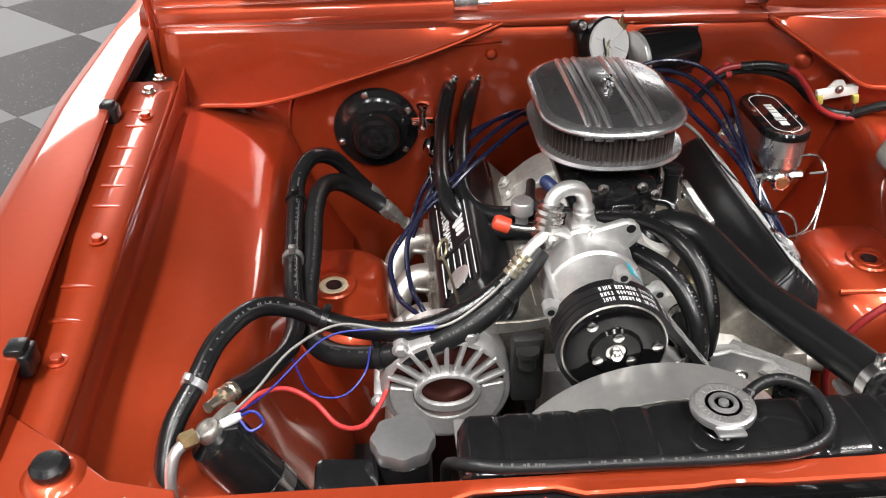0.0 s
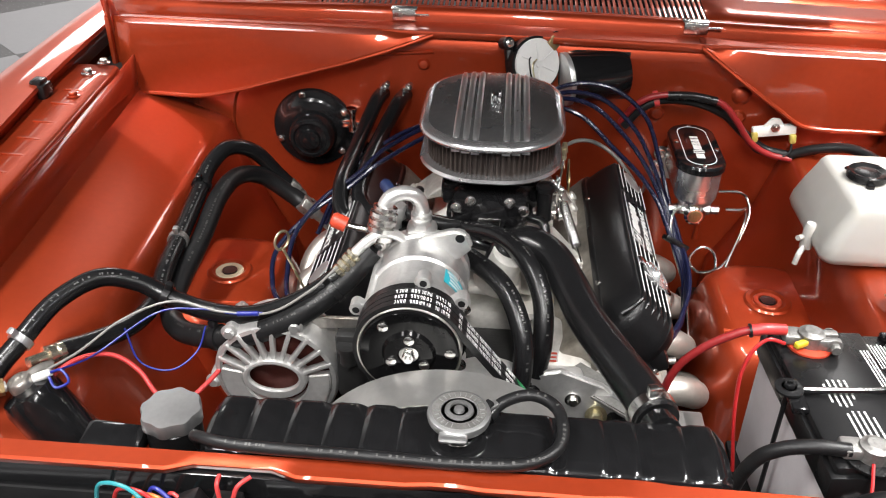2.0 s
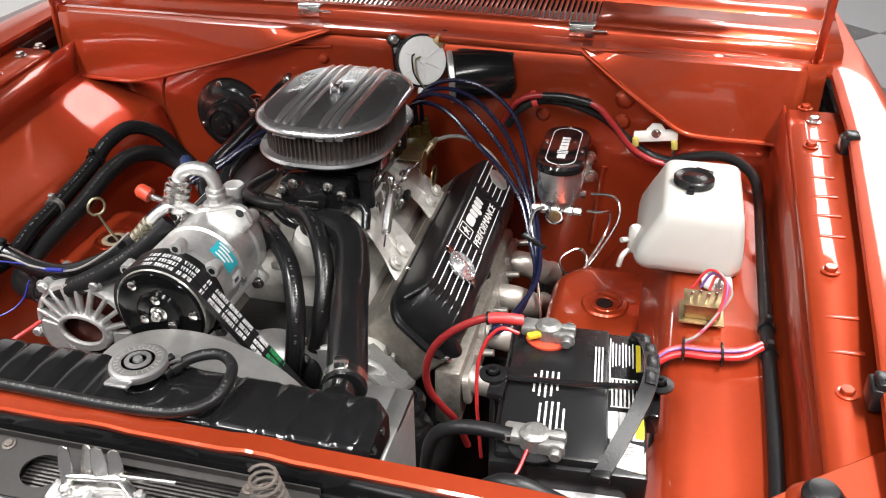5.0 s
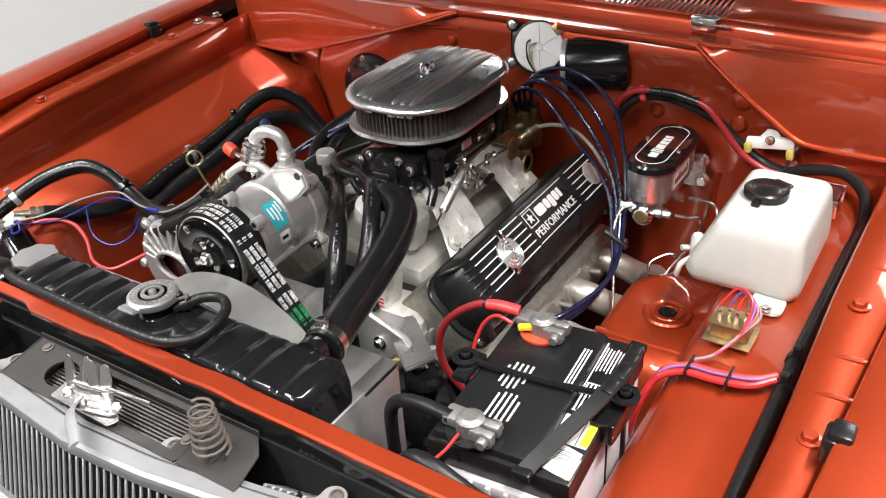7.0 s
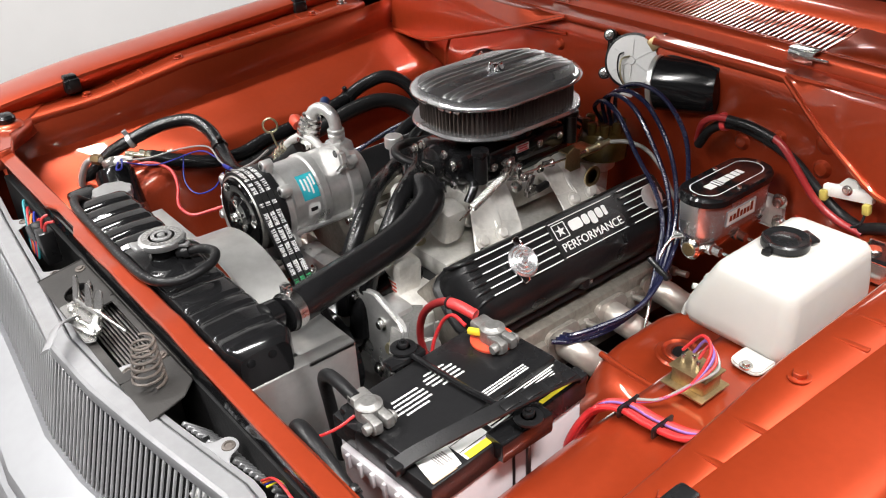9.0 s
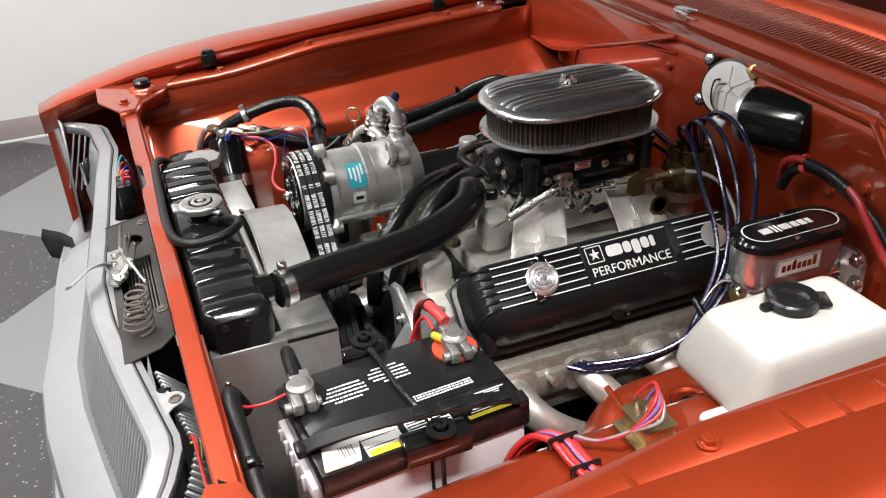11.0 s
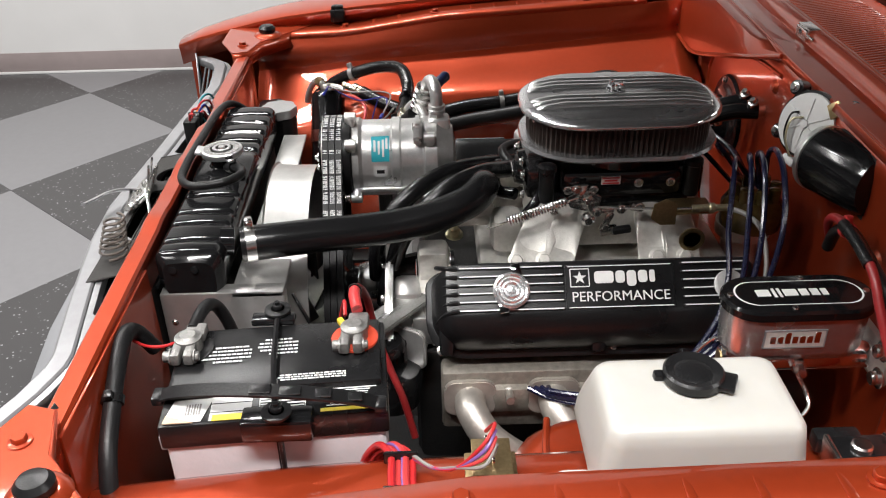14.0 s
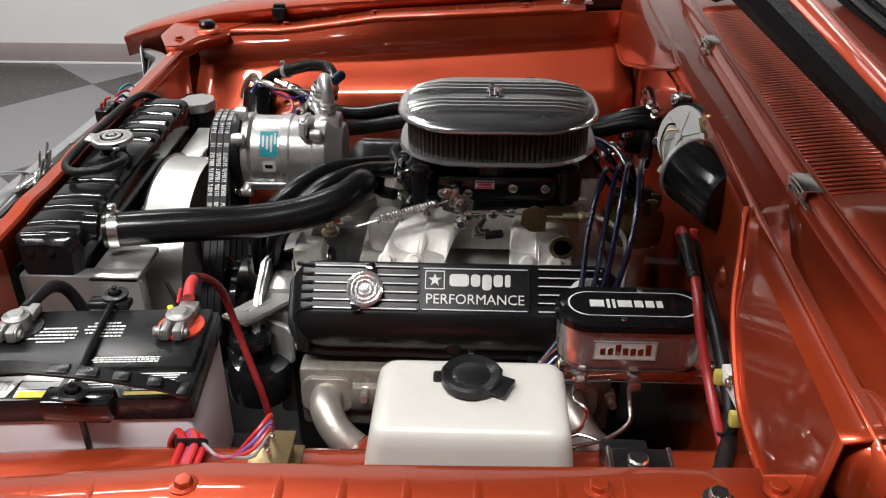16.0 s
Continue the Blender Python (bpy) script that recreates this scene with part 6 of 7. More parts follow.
# ---- alternator ----
alt = thing("alternator", (-0.30, -0.28, 0.70), "cast aluminium alternator with finned front cover", "alternator")
AX, AZ = -0.292, 0.748
ALT = Matrix.Diagonal((1.06, 1.06, 1, 1))
abody = part("alternator_case", lathe([(0.080, -0.298), (0.083, -0.300), (0.086, -0.292), (0.086, -0.268), (0.080, -0.264), (0.078, -0.246), (0.066, -0.236), (0.03, -0.233)], axis((AX, 0, AZ), (0, 1, 0)) @ ALT, 48), machined, alt, "cast end housing")
part("front_ring", lathe([(0.0855, -0.296), (0.0845, -0.314), (0.081, -0.322), (0.076, -0.324), (0.074, -0.318), (0.080, -0.300)], axis((AX, 0, AZ), (0, 1, 0)) @ ALT, 48), machined, abody)
part("rotor", lathe([(0.079, -0.302), (0.055, -0.305), (0.02, -0.307)], axis((AX, 0, AZ), (0, 1, 0)) @ ALT, 36), red_copper, abody, "copper red windings")
def alt_ring(rx, rz, dz, y):
    rx, rz, dz = 1.06 * rx, 1.06 * rz, 1.06 * dz
    return [(AX + rx * math.cos(2 * math.pi * i / 48), y, AZ + dz + rz * math.sin(2 * math.pi * i / 48)) for i in range(48)]


# front cover: solid face with a wide oval window, finned slots round its upper half
part("front_face", loft([alt_ring(0.033, 0.021, 0.008, -0.330), alt_ring(0.033, 0.021, 0.008, -0.333), alt_ring(0.036, 0.024, 0.008, -0.335), alt_ring(0.041, 0.031, 0.004, -0.334), alt_ring(0.043, 0.033, 0.003, -0.329), alt_ring(0.044, 0.034, 0.003, -0.314)], True, False), machined, abody, "cast front face with an oval window", 30)
for i in range(9):
    a = radians(-70 + i * 17.5)
    part("front_fin", rbox((0.0062, 0.013, 0.046), 0.002, pose(AX, -0.3215, AZ) @ Matrix.Diagonal((1.06, 1, 1.06, 1)) @ Matrix.Rotation(a, 4, "Y") @ pose(0, 0, 0.0575, -8)), machined, abody)
part("lower_cover", prism([(r_ * math.cos(radians(a)), r_ * math.sin(radians(a))) for r_, rng in ((0.074, range(170, 371, 10)), (0.044, range(370, 169, -10))) for a in rng], 0.012, pose(AX, -0.314, AZ, 90) @ Matrix.Diagonal((1.06, 1.06, 1, 1)), 0.002), machined, abody)
for a in (70, 190, 310, 130):
    c_, s_ = math.cos(radians(a)), math.sin(radians(a))
    part("case_lug", joined(rbox((0.022, 0.060, 0.020), 0.006, pose(AX + 0.090 * c_, -0.284, AZ + 0.092 * s_, 0, -a)), hexnut((AX + 0.094 * c_, -0.318, AZ + 0.094 * s_), (0, -1, 0), 0.008, 0.008)), machined, abody)
part("adjuster_bracket", joined(prism([(-0.085, -0.02), (0.02, -0.012), (0.09, 0.0), (0.09, 0.016), (0.02, 0.006), (-0.085, 0.004)], 0.006, pose(-0.20, -0.285, 0.830, 90), 0.002), rbox((0.03, 0.03, 0.012), 0.004, pose(-0.262, -0.292, 0.838, 0, 15))), steel, alt, "steel adjuster bracket")
part("compressor_bracket", joined(box(-0.205, -0.16, -0.325, -0.30, 0.72, 0.83, 0.008), lathe([(0.012, 0), (0.012, 0.02), (0.016, 0.022), (0.016, 0.03)], pose(-0.185, -0.33, 0.79), 18)), engine_black, alt, "black cast mounting bracket")
solo("alternator_cable", tube([(-0.575, -0.445, 0.825), (-0.545, -0.400, 0.832), (-0.51, -0.375, 0.822), (-0.475, -0.378, 0.800), (-0.445, -0.395, 0.772), (-0.415, -0.385, 0.758), (-0.392, -0.355, 0.765), (-0.376, -0.315, 0.772)], 0.0034, 10, 8), pink_wire, "bright red alternator charging cable", "cable")
solo("compressor_wire", tube([(-0.57, -0.448, 0.845), (-0.54, -0.40, 0.845), (-0.50, -0.345, 0.86), (-0.44, -0.315, 0.873), (-0.37, -0.325, 0.868), (-0.30, -0.33, 0.875), (-0.245, -0.315, 0.905), (-0.21, -0.30, 0.935)], 0.0018, 8, 8), grey_wire, "thin grey wire along refrigerant hose", "wire")
solo("compressor_blue_wire", tube([(-0.57, -0.445, 0.84), (-0.53, -0.39, 0.83), (-0.46, -0.33, 0.862), (-0.40, -0.322, 0.868), (-0.35, -0.328, 0.868), (-0.31, -0.33, 0.874)], 0.0014, 8, 8), blue_wire, "thin blue wire with a crimped joint", "wire")
solo("wire_splice", tube([(-0.345, -0.329, 0.869), (-0.315, -0.331, 0.873)], 0.0036, 10, 1), blue_wire, "bright blue crimp sleeve on thin wire", "connector")
solo("hanging_blue_wire", tube([(-0.50, -0.345, 0.845), (-0.48, -0.36, 0.80), (-0.44, -0.355, 0.785), (-0.41, -0.33, 0.80), (-0.40, -0.31, 0.83)], 0.0014, 6, 8), blue_wire, "loose thin blue wire", "wire")

# ---- heater hoses ----
hose_thing("heater_hose", [(-0.240, 0.366, 0.915), (-0.248, 0.33, 0.912), (-0.262, 0.26, 0.885), (-0.272, 0.16, 0.868), (-0.275, 0.07, 0.86), (-0.262, 0.01, 0.838), (-0.215, -0.02, 0.825), (-0.15, -0.075, 0.850), (-0.085, -0.135, 0.878), (-0.03, -0.20, 0.892), (0.015, -0.255, 0.885), (0.040, -0.300, 0.850), (0.045, -0.325, 0.800), (0.035, -0.33, 0.73)], 0.0145, hose_black, "black heater hose looping over the engine", printed=(0.5, 0.92, 11))
hose_thing("heater_hose", [(-0.195, 0.364, 0.915), (-0.205, 0.32, 0.912), (-0.225, 0.24, 0.885), (-0.238, 0.14, 0.868), (-0.24, 0.05, 0.85), (-0.205, 0.005, 0.84), (-0.13, -0.04, 0.862), (-0.05, -0.10, 0.885), (0.005, -0.15, 0.905), (0.045, -0.205, 0.900), (0.068, -0.25, 0.868), (0.072, -0.285, 0.82), (0.065, -0.30, 0.77)], 0.0145, hose_black, "black heater hose beside its twin", printed=(0.45, 0.9, 12))
for x in (-0.240, -0.195):
    solo("heater_nipple", joined(tube([(x, 0.385, 0.917), (x, 0.35, 0.914)], 0.010, 12, 1), rbox((0.012, 0.018, 0.014), 0.003, pose(x, 0.352, 0.930, 0, 0, 20)), hexnut((x + 0.008, 0.350, 0.936), (0.4, -0.4, 0.8), 0.006, 0.010)), zinc, "bright clamped heater nipple on bulkhead", "fitting")

# ---- blower motor and heater tap on the bulkhead ----
blow = thing("blower_motor", (-0.387, 0.36, 0.83), "gloss black heater blower motor on the bulkhead", "blower motor")
part("blower_flange", lathe([(0.083, 0), (0.085, 0.004), (0.082, 0.010), (0.071, 0.012), (0.064, 0.016), (0.058, 0.020)], axis((-0.387, 0.382, 0.828), (0, -1, 0.0)), 48), black_gloss, blow)
part("motor_can", lathe([(0.051, 0.015), (0.046, 0.042), (0.041, 0.050), (0.034, 0.052), (0.032, 0.049), (0.022, 0.050), (0.020, 0.058), (0.010, 0.060), (0.0, 0.060)], axis((-0.387, 0.382, 0.822), (0, -1, 0.0)), 40), black_gloss, blow)
for a in (30, 105, 200, 320):
    part("flange_screw", hexnut((-0.387 + 0.074 * math.cos(radians(a)), 0.371, 0.828 + 0.074 * math.sin(radians(a))), (0, -1, 0), 0.005, 0.006), zinc, blow)
tap = thing("heater_tap", (-0.296, 0.34, 0.87), "small chromed heater tap beside the blower", "tap")
part("tap_body", joined(lathe([(0.011, 0.0), (0.011, 0.012), (0.007, 0.020), (0.007, 0.038), (0.012, 0.046), (0.012, 0.052), (0.006, 0.054)], pose(-0.296, 0.325, 0.850, 8), 18), rbox((0.045, 0.012, 0.014), 0.004, pose(-0.296, 0.325, 0.862))), chrome, tap)
part("tap_cup", lathe([(0.020, 0), (0.022, 0.010), (0.018, 0.020), (0.006, 0.024)], axis((-0.280, 0.30, 0.815), (0.3, -0.6, 0.7)), 20), chrome, tap)

# ---- wiper motor ----
wip = thing("wiper_motor", (0.08, 0.36, 1.0), "wiper motor with white gear cover and black can", "wiper motor")
wm = axis((0.058, 0.343, 0.996), (0.45, -0.80, 0.30)) @ Matrix.Scale(0.9, 4)
part("gear_cover", joined(lathe([(0.052, 0.0), (0.053, 0.003), (0.052, 0.007), (0.045, 0.0085), (0.008, 0.0085)], wm, 40), *[rbox((0.003, 0.088, 0.003), 0.001, wm @ pose(0, 0, 0.009, 0, 0, a)) for a in (0, 60, 120)], lathe([(0.008, 0.008), (0.007, 0.013), (0.0, 0.013)], wm, 16)), white_plastic, wip, "ribbed white nylon gear cover")
part("gear_case", joined(lathe([(0.058, -0.03), (0.058, 0.0), (0.050, 0.001)], wm, 36), rbox((0.118, 0.09, 0.012), 0.01, wm @ pose(0.0, 0.006, -0.024))), black_satin, wip, "black gear case plate")
part("motor_shell", lathe([(0.046, 0.0), (0.050, 0.004), (0.050, 0.10), (0.046, 0.116), (0.03, 0.122), (0.0, 0.122)], axis((0.118, 0.350, 0.966), (0.93, 0.30, 0.06)), 40), black_gloss, wip, "gloss black motor can")
part("shell_ring", lathe([(0.0502, -0.008), (0.0508, -0.006), (0.0508, 0.001), (0.0490, 0.002)], axis((0.118, 0.350, 0.966), (0.93, 0.30, 0.06)), 40), machined, wip)
for px, py in ((-0.055, 0.05), (0.06, 0.048), (-0.058, -0.03)):
    mount = part("rubber_mount", lathe([(0.013, -0.03), (0.013, -0.006), (0.008, -0.004)], wm @ pose(px, py, -0.004), 16), black_plastic, wip)
    part("mount_washer", joined(lathe([(0.0095, -0.003), (0.0095, -0.001), (0.004, -0.0005)], wm @ pose(px, py, -0.004), 16), hexnut(wm @ Vector((px, py, -0.005)), wm.to_3x3() @ Vector((0, 0, 1)), 0.005, 0.006)), zinc, mount, "zinc washer and nut")
part("cover_clip", rbox((0.022, 0.026, 0.006), 0.002, wm @ pose(0.042, 0.038, 0.008, 0, 0, 40)), gold_zinc, wip)
part("motor_wire", tube([wm @ Vector(q) for q in ((-0.005, 0.01, 0.012), (-0.02, 0.0, 0.02), (-0.018, -0.03, 0.02), (-0.005, -0.055, 0.012), (0.005, -0.07, 0.0))], 0.0017, 7, 6), brass, wip)
part("motor_wire", tube([wm @ Vector(q) for q in ((-0.018, 0.016, 0.010), (-0.026, 0.008, 0.018), (-0.024, -0.026, 0.018), (-0.004, -0.06, 0.010))], 0.0016, 7, 6), black_plastic, wip)
part("motor_plug", rbox((0.028, 0.014, 0.012), 0.003, wm @ pose(-0.003, -0.066, 0.006, 0, 0, -15)), white_plastic, wip, "small white plug")

# ---- brake master cylinder ----
mc = thing("master_cylinder", (0.368, 0.25, 0.80), "polished brake master cylinder with black reservoir lid", "master cylinder")


def mco(grow, z, y0=0.226):
    return [(0.368 + a, y0 + b2, z) for a, b2 in rounded(0.080 + 2 * grow, 0.190 + 2 * grow, 0.0395 + grow, 10)]


res = part("reservoir", loft([mco(-0.014, 0.810), mco(-0.006, 0.818), mco(-0.001, 0.830), mco(0.0, 0.882)]), polished, mc, "polished alloy oval reservoir", 30)
lid = part("reservoir_lid", loft([mco(0.001, 0.882), mco(0.004, 0.884), mco(0.004, 0.894), mco(0.001, 0.898), mco(-0.006, 0.8985)]), black_gloss, mc, "gloss black oval lid", 30)
line = [Vector(q) for q in mco(-0.012, 0.899)]
part("lid_outline", loft([[(q.x * 1.0 + (0.368 - q.x) * (0.02 + 0.05 * k), q.y + (0.226 - q.y) * 0.03 * k, 0.899) for q in line] for k in (0, 1)], True, False), white_paint, lid)
for i, w in enumerate((0.020, 0.006, 0.006, 0.020, 0.013, 0.013, 0.010)):
    y0 = 0.170 + (0, 0.0215, 0.0285, 0.0355, 0.0565, 0.0705, 0.0845)[i]
    part("lid_mark", rbox((0.015 if w > 0.007 else 0.020, w - 0.002, 0.0008), 0.0003, pose(0.368, y0 + w / 2, 0.8992), 1), white_paint, lid)
sidex = 0.368 + 0.0402
part("side_frame", joined(*[rbox((0.0012, 0.080, 0.0018), 0, pose(sidex, 0.215, z)) for z in (0.841, 0.867)], *[rbox((0.0012, 0.0018, 0.026), 0, pose(sidex, y, 0.854)) for y in (0.176, 0.254)]), bright_trim, res)
part("side_panel", rbox((0.001, 0.078, 0.025), 0, pose(sidex - 0.0002, 0.215, 0.854)), cast, res)
for i in range(7):
    part("side_mark", rbox((0.0015, 0.0075, 0.011 if i not in (2, 6) else 0.017), 0.0004, pose(sidex, 0.187 + 0.0095 * i, 0.853 if i not in (2, 6) else 0.856), 1), chrome, res, "raised bright badge shape")
for x_, y_ in ((0.368, 0.138), (0.368, 0.314), (0.402, 0.21), (0.334, 0.24)):
    part("lid_screw", lathe([(0.0045, 0), (0.004, 0.002), (0, 0.0022)], pose(x_, y_, 0.8985), 12), zinc, lid)
part("bore", joined(lathe([(0.0, -0.002), (0.014, -0.002), (0.019, 0.002), (0.019, 0.02), (0.017, 0.024), (0.020, 0.03), (0.020, 0.20), (0.03, 0.205), (0.03, 0.215)], axis((0.368, 0.140, 0.797), (0, 1, 0)), 32), rbox((0.03, 0.11, 0.02), 0.006, pose(0.368, 0.21, 0.812))), chrome, mc, "chromed bore and end plug")
part("bore_plug", lathe([(0.012, 0), (0.011, 0.002), (0.008, 0.0024)], axis((0.368, 0.138, 0.797), (0, -1, 0)), 24), gold_zinc, mc)
for y_, s in ((0.165, 1), (0.235, 1), (0.165, -1)):
    part("outlet", lathe([(0.011, 0), (0.011, 0.014), (0.008, 0.016), (0.008, 0.030), (0.004, 0.032)], axis((0.368 + s * 0.016, y_, 0.800), (s, -0.1, 0.0)), 6), zinc, mc)
part("mount_flange", rbox((0.09, 0.012, 0.06), 0.01, pose(0.368, 0.345, 0.80)), cast, mc)
for dx, dz in ((-0.04, 0.03), (0.04, 0.03), (-0.045, 0.0), (0.045, -0.01)):
    part("rear_fitting", hexnut((0.368 + dx, 0.335, 0.80 + dz), (0, -1, 0), 0.010, 0.012), zinc, mc)
for pts in ([(0.414, 0.163, 0.800), (0.440, 0.160, 0.802), (0.455, 0.175, 0.795), (0.452, 0.165, 0.76), (0.425, 0.12, 0.715), (0.405, 0.08, 0.67), (0.39, 0.05, 0.60)],
            [(0.414, 0.232, 0.800), (0.450, 0.228, 0.803), (0.468, 0.225, 0.79), (0.470, 0.20, 0.765), (0.445, 0.16, 0.725), (0.42, 0.14, 0.69), (0.385, 0.15, 0.67), (0.37, 0.18, 0.68), (0.40, 0.21, 0.69), (0.42, 0.18, 0.68), (0.40, 0.10, 0.62)],
            [(0.335, 0.163, 0.800), (0.318, 0.15, 0.79), (0.318, 0.12, 0.75), (0.345, 0.07, 0.68), (0.36, 0.03, 0.60)]):
    solo("brake_line", tube(pts, 0.0028, 8, 8), zinc, "bright steel brake line below the master cylinder", "pipe")

# ---- battery ----
bat = thing("battery", (0.45, -0.43, 0.66), "grey cased battery with black lid and white printed labels", "battery")
bx0, bx1, by0, by1 = 0.362, 0.536, -0.556, -0.297
BM = Matrix.Translation((0.45, -0.427, 0)) @ Matrix.Rotation(radians(4), 4, "Z") @ Matrix.Translation((-0.45, 0.427, 0))


def bp(name, bm, m_, parent, label="", **k):
    bm.transform(BM)
    return part(name, bm, m_, parent, label, **k)


bp("battery_case", box(bx0 + 0.004, bx1 - 0.004, by0 + 0.004, by1 - 0.004, 0.655, 0.838, 0.006), lavender_grey, bat, "pale lavender grey battery case")
bp("case_seam", box(bx1 - 0.005, bx1 - 0.0025, -0.428, -0.424, 0.66, 0.83, 0.0008), black_satin, bat)
lidb = bp("battery_lid", joined(box(bx0, bx1, by0, by1, 0.832, 0.866, 0.004), box(bx0 + 0.006, bx1 - 0.045, by0 + 0.006, by1 - 0.006, 0.860, 0.876, 0.005)), black_plastic, bat, "black plastic battery lid")
bp("end_grip", box(bx0 + 0.02, bx1 - 0.02, by0 - 0.008, by0 + 0.004, 0.812, 0.834, 0.004), lavender_grey, bat, "grey end grip")
for x in [bx0 + 0.035 + 0.022 * i for i in range(5)]:
    bp("grip_rib", box(x, x + 0.006, by0 - 0.012, by0 - 0.004, 0.812, 0.832, 0.001), lavender_grey, bat)
TOP = 0.8772
rnd = random.Random(9)
words = []
for col, y0, ln, tall in ((0.402, -0.412, 0.030, 0.0026), (0.409, -0.404, 0.046, 0.0026), (0.416, -0.404, 0.044, 0.0026), (0.423, -0.404, 0.046, 0.0026), (0.430, -0.404, 0.030, 0.0026), (0.412, -0.464, 0.040, 0.0026), (0.419, -0.460, 0.052, 0.0026), (0.426, -0.460, 0.048, 0.0026), (0.433, -0.460, 0.052, 0.0026), (0.440, -0.470, 0.034, 0.0026), (0.474, -0.345, 0.075, 0.0020), (0.4782, -0.345, 0.075, 0.0020), (0.4824, -0.345, 0.075, 0.0020)):
    v = 0.0
    while v < ln:
        w = 0.0022 + 0.0055 * rnd.random()
        words.append(rbox((tall, w, 0.0005), 0, pose(col, y0 - v - w / 2, TOP)))
        v += w + 0.0013
bp("label_print", joined(*words), white_paint, lidb, "lines of small white print")["kind"] = "stuff"
SH = 0.8666
bp("label_white", rbox((0.040, 0.046, 0.0006), 0, pose(bx1 - 0.024, by0 + 0.080, SH)), white_paint, lidb, "white date label")
bp("label_grid", joined(*[rbox((0.0010, 0.046, 0.0004), 0, pose(bx1 - 0.024 + d, by0 + 0.080, SH + 0.0005)) for d in (-0.008, 0.007)]), black_satin, lidb)
bp("label_yellow", rbox((0.010, 0.040, 0.0006), 0, pose(bx1 - 0.008, by0 + 0.080, SH + 0.0005)), yellow, lidb)
bp("label_torn", prism([(-0.018, -0.022), (0.018, -0.030), (0.02, 0.012), (-0.018, 0.022)], 0.0008, pose(bx1 - 0.024, by0 + 0.036, SH)), white_paint, lidb, "torn white sticker")
bp("torn_edge", prism([(0.008, -0.028), (0.021, -0.030), (0.022, 0.004)], 0.0012, pose(bx1 - 0.024, by0 + 0.036, SH + 0.0005)), kraft, lidb)
bp("sticker_code", joined(*[rbox((0.018, 0.0012 + 0.0008 * (i % 2), 0.0004), 0, pose(bx1 - 0.024, by0 + 0.030 + 0.003 * i, SH + 0.001)) for i in range(6)]), grey_wire, lidb)
for i in range(7):
    bp("label_bar", rbox((0.0022, 0.05, 0.0005), 0, pose(bx1 - 0.040 + 0.005 * i, by0 + 0.138, SH)), white_paint, lidb)
for i in range(2):
    bp("label_border", rbox((0.034, 0.0012, 0.0005), 0, pose(bx1 - 0.025, by0 + 0.112 + 0.052 * i, SH)), white_paint, lidb)
bp("label_small", joined(*[rbox((0.0016, 0.050 - 0.004 * (i % 3), 0.0005), 0, pose(bx1 - 0.040 + 0.0042 * i, by1 - 0.046, SH)) for i in range(7)]), white_paint, lidb, "small white print")
bp("label_yellow", rbox((0.006, 0.055, 0.0006), 0, pose(bx1 - 0.008, by1 - 0.050, SH)), yellow, lidb)
bp("label_strip", joined(*[rbox((0.0016, 0.105, 0.0005), 0, pose(bx1 - 0.050 + 0.0034 * i, by1 - 0.066, SH + 0.0004)) for i in range(3)]), white_paint, lidb)
for nm, (tx, ty), mcol in (("positive", (0.405, -0.337), red_cap), ("negative", (0.418, -0.538), black_plastic)):
    base = part("terminal_base", lathe([(0.029, 0), (0.029, 0.003), (0.012, 0.004)], pose(tx, ty, 0.8765), 28), mcol, bat, "red terminal washer" if nm == "positive" else "")
    part("terminal_clamp", joined(lathe([(0.010, 0), (0.0165, 0.001), (0.0165, 0.018), (0.0125, 0.019), (0.0095, 0.022), (0.0, 0.022)], pose(tx, ty, 0.879), 24), rbox((0.030, 0.012, 0.016), 0.003, pose(tx + 0.020, ty + 0.006, 0.887)), rbox((0.030, 0.012, 0.016), 0.003, pose(tx + 0.020, ty - 0.010, 0.887)), rbox((0.026, 0.026, 0.014), 0.004, pose(tx - 0.022, ty + 0.004, 0.887)), hexnut((tx + 0.026, ty - 0.015, 0.887), (0, -1, 0), 0.007, 0.010), hexnut((tx + 0.026, ty + 0.012, 0.887), (0, 1, 0), 0.006, 0.006)), lead, bat, "dull lead terminal clamp")
part("terminal_ring", rbox((0.022, 0.008, 0.008), 0.002, pose(0.39, -0.352, 0.889, 0, 0, 30)), yellow, bat, "yellow crimp")
# hold-down bar, its hooks and the carrying strap
hold = thing("battery_holddown", (0.45, -0.428, 0.88), "black steel battery hold-down bar with hook bolts", "battery clamp")
part("bar", joined(tube([(0.350, -0.440, 0.886), (0.375, -0.438, 0.884), (0.46, -0.430, 0.8835), (0.545, -0.416, 0.884)], 0.0042, 8, 4), rbox((0.020, 0.055, 0.010), 0.003, pose(0.360, -0.445, 0.879)), rbox((0.030, 0.080, 0.030), 0.004, pose(0.538, -0.417, 0.860))), black_gloss, hold)
for x, y in ((0.352, -0.440), (0.549, -0.414)):
    part("hook_bolt", joined(lathe([(0.017, 0), (0.017, 0.003), (0.009, 0.004)], pose(x, y, 0.886), 20), hexnut((x, y, 0.888), (0, 0, 1), 0.0075, 0.008), tube([(x, y, 0.90), (x, y, 0.66)], 0.0032, 8, 1)), black_satin, hold)
sp = []
for i in range(17):
    u = i / 16
    sp.append((0.520 - 0.026 * u + 0.030 * math.sin(math.pi * u), -0.300 - 0.262 * u, 0.868 + 0.040 * math.sin(math.pi * u) ** 0.8))
rings = [[(x - 0.009, y, z), (x + 0.009, y, z - 0.003), (x + 0.009, y, z), (x - 0.009, y, z + 0.003)] for x, y, z in sp]
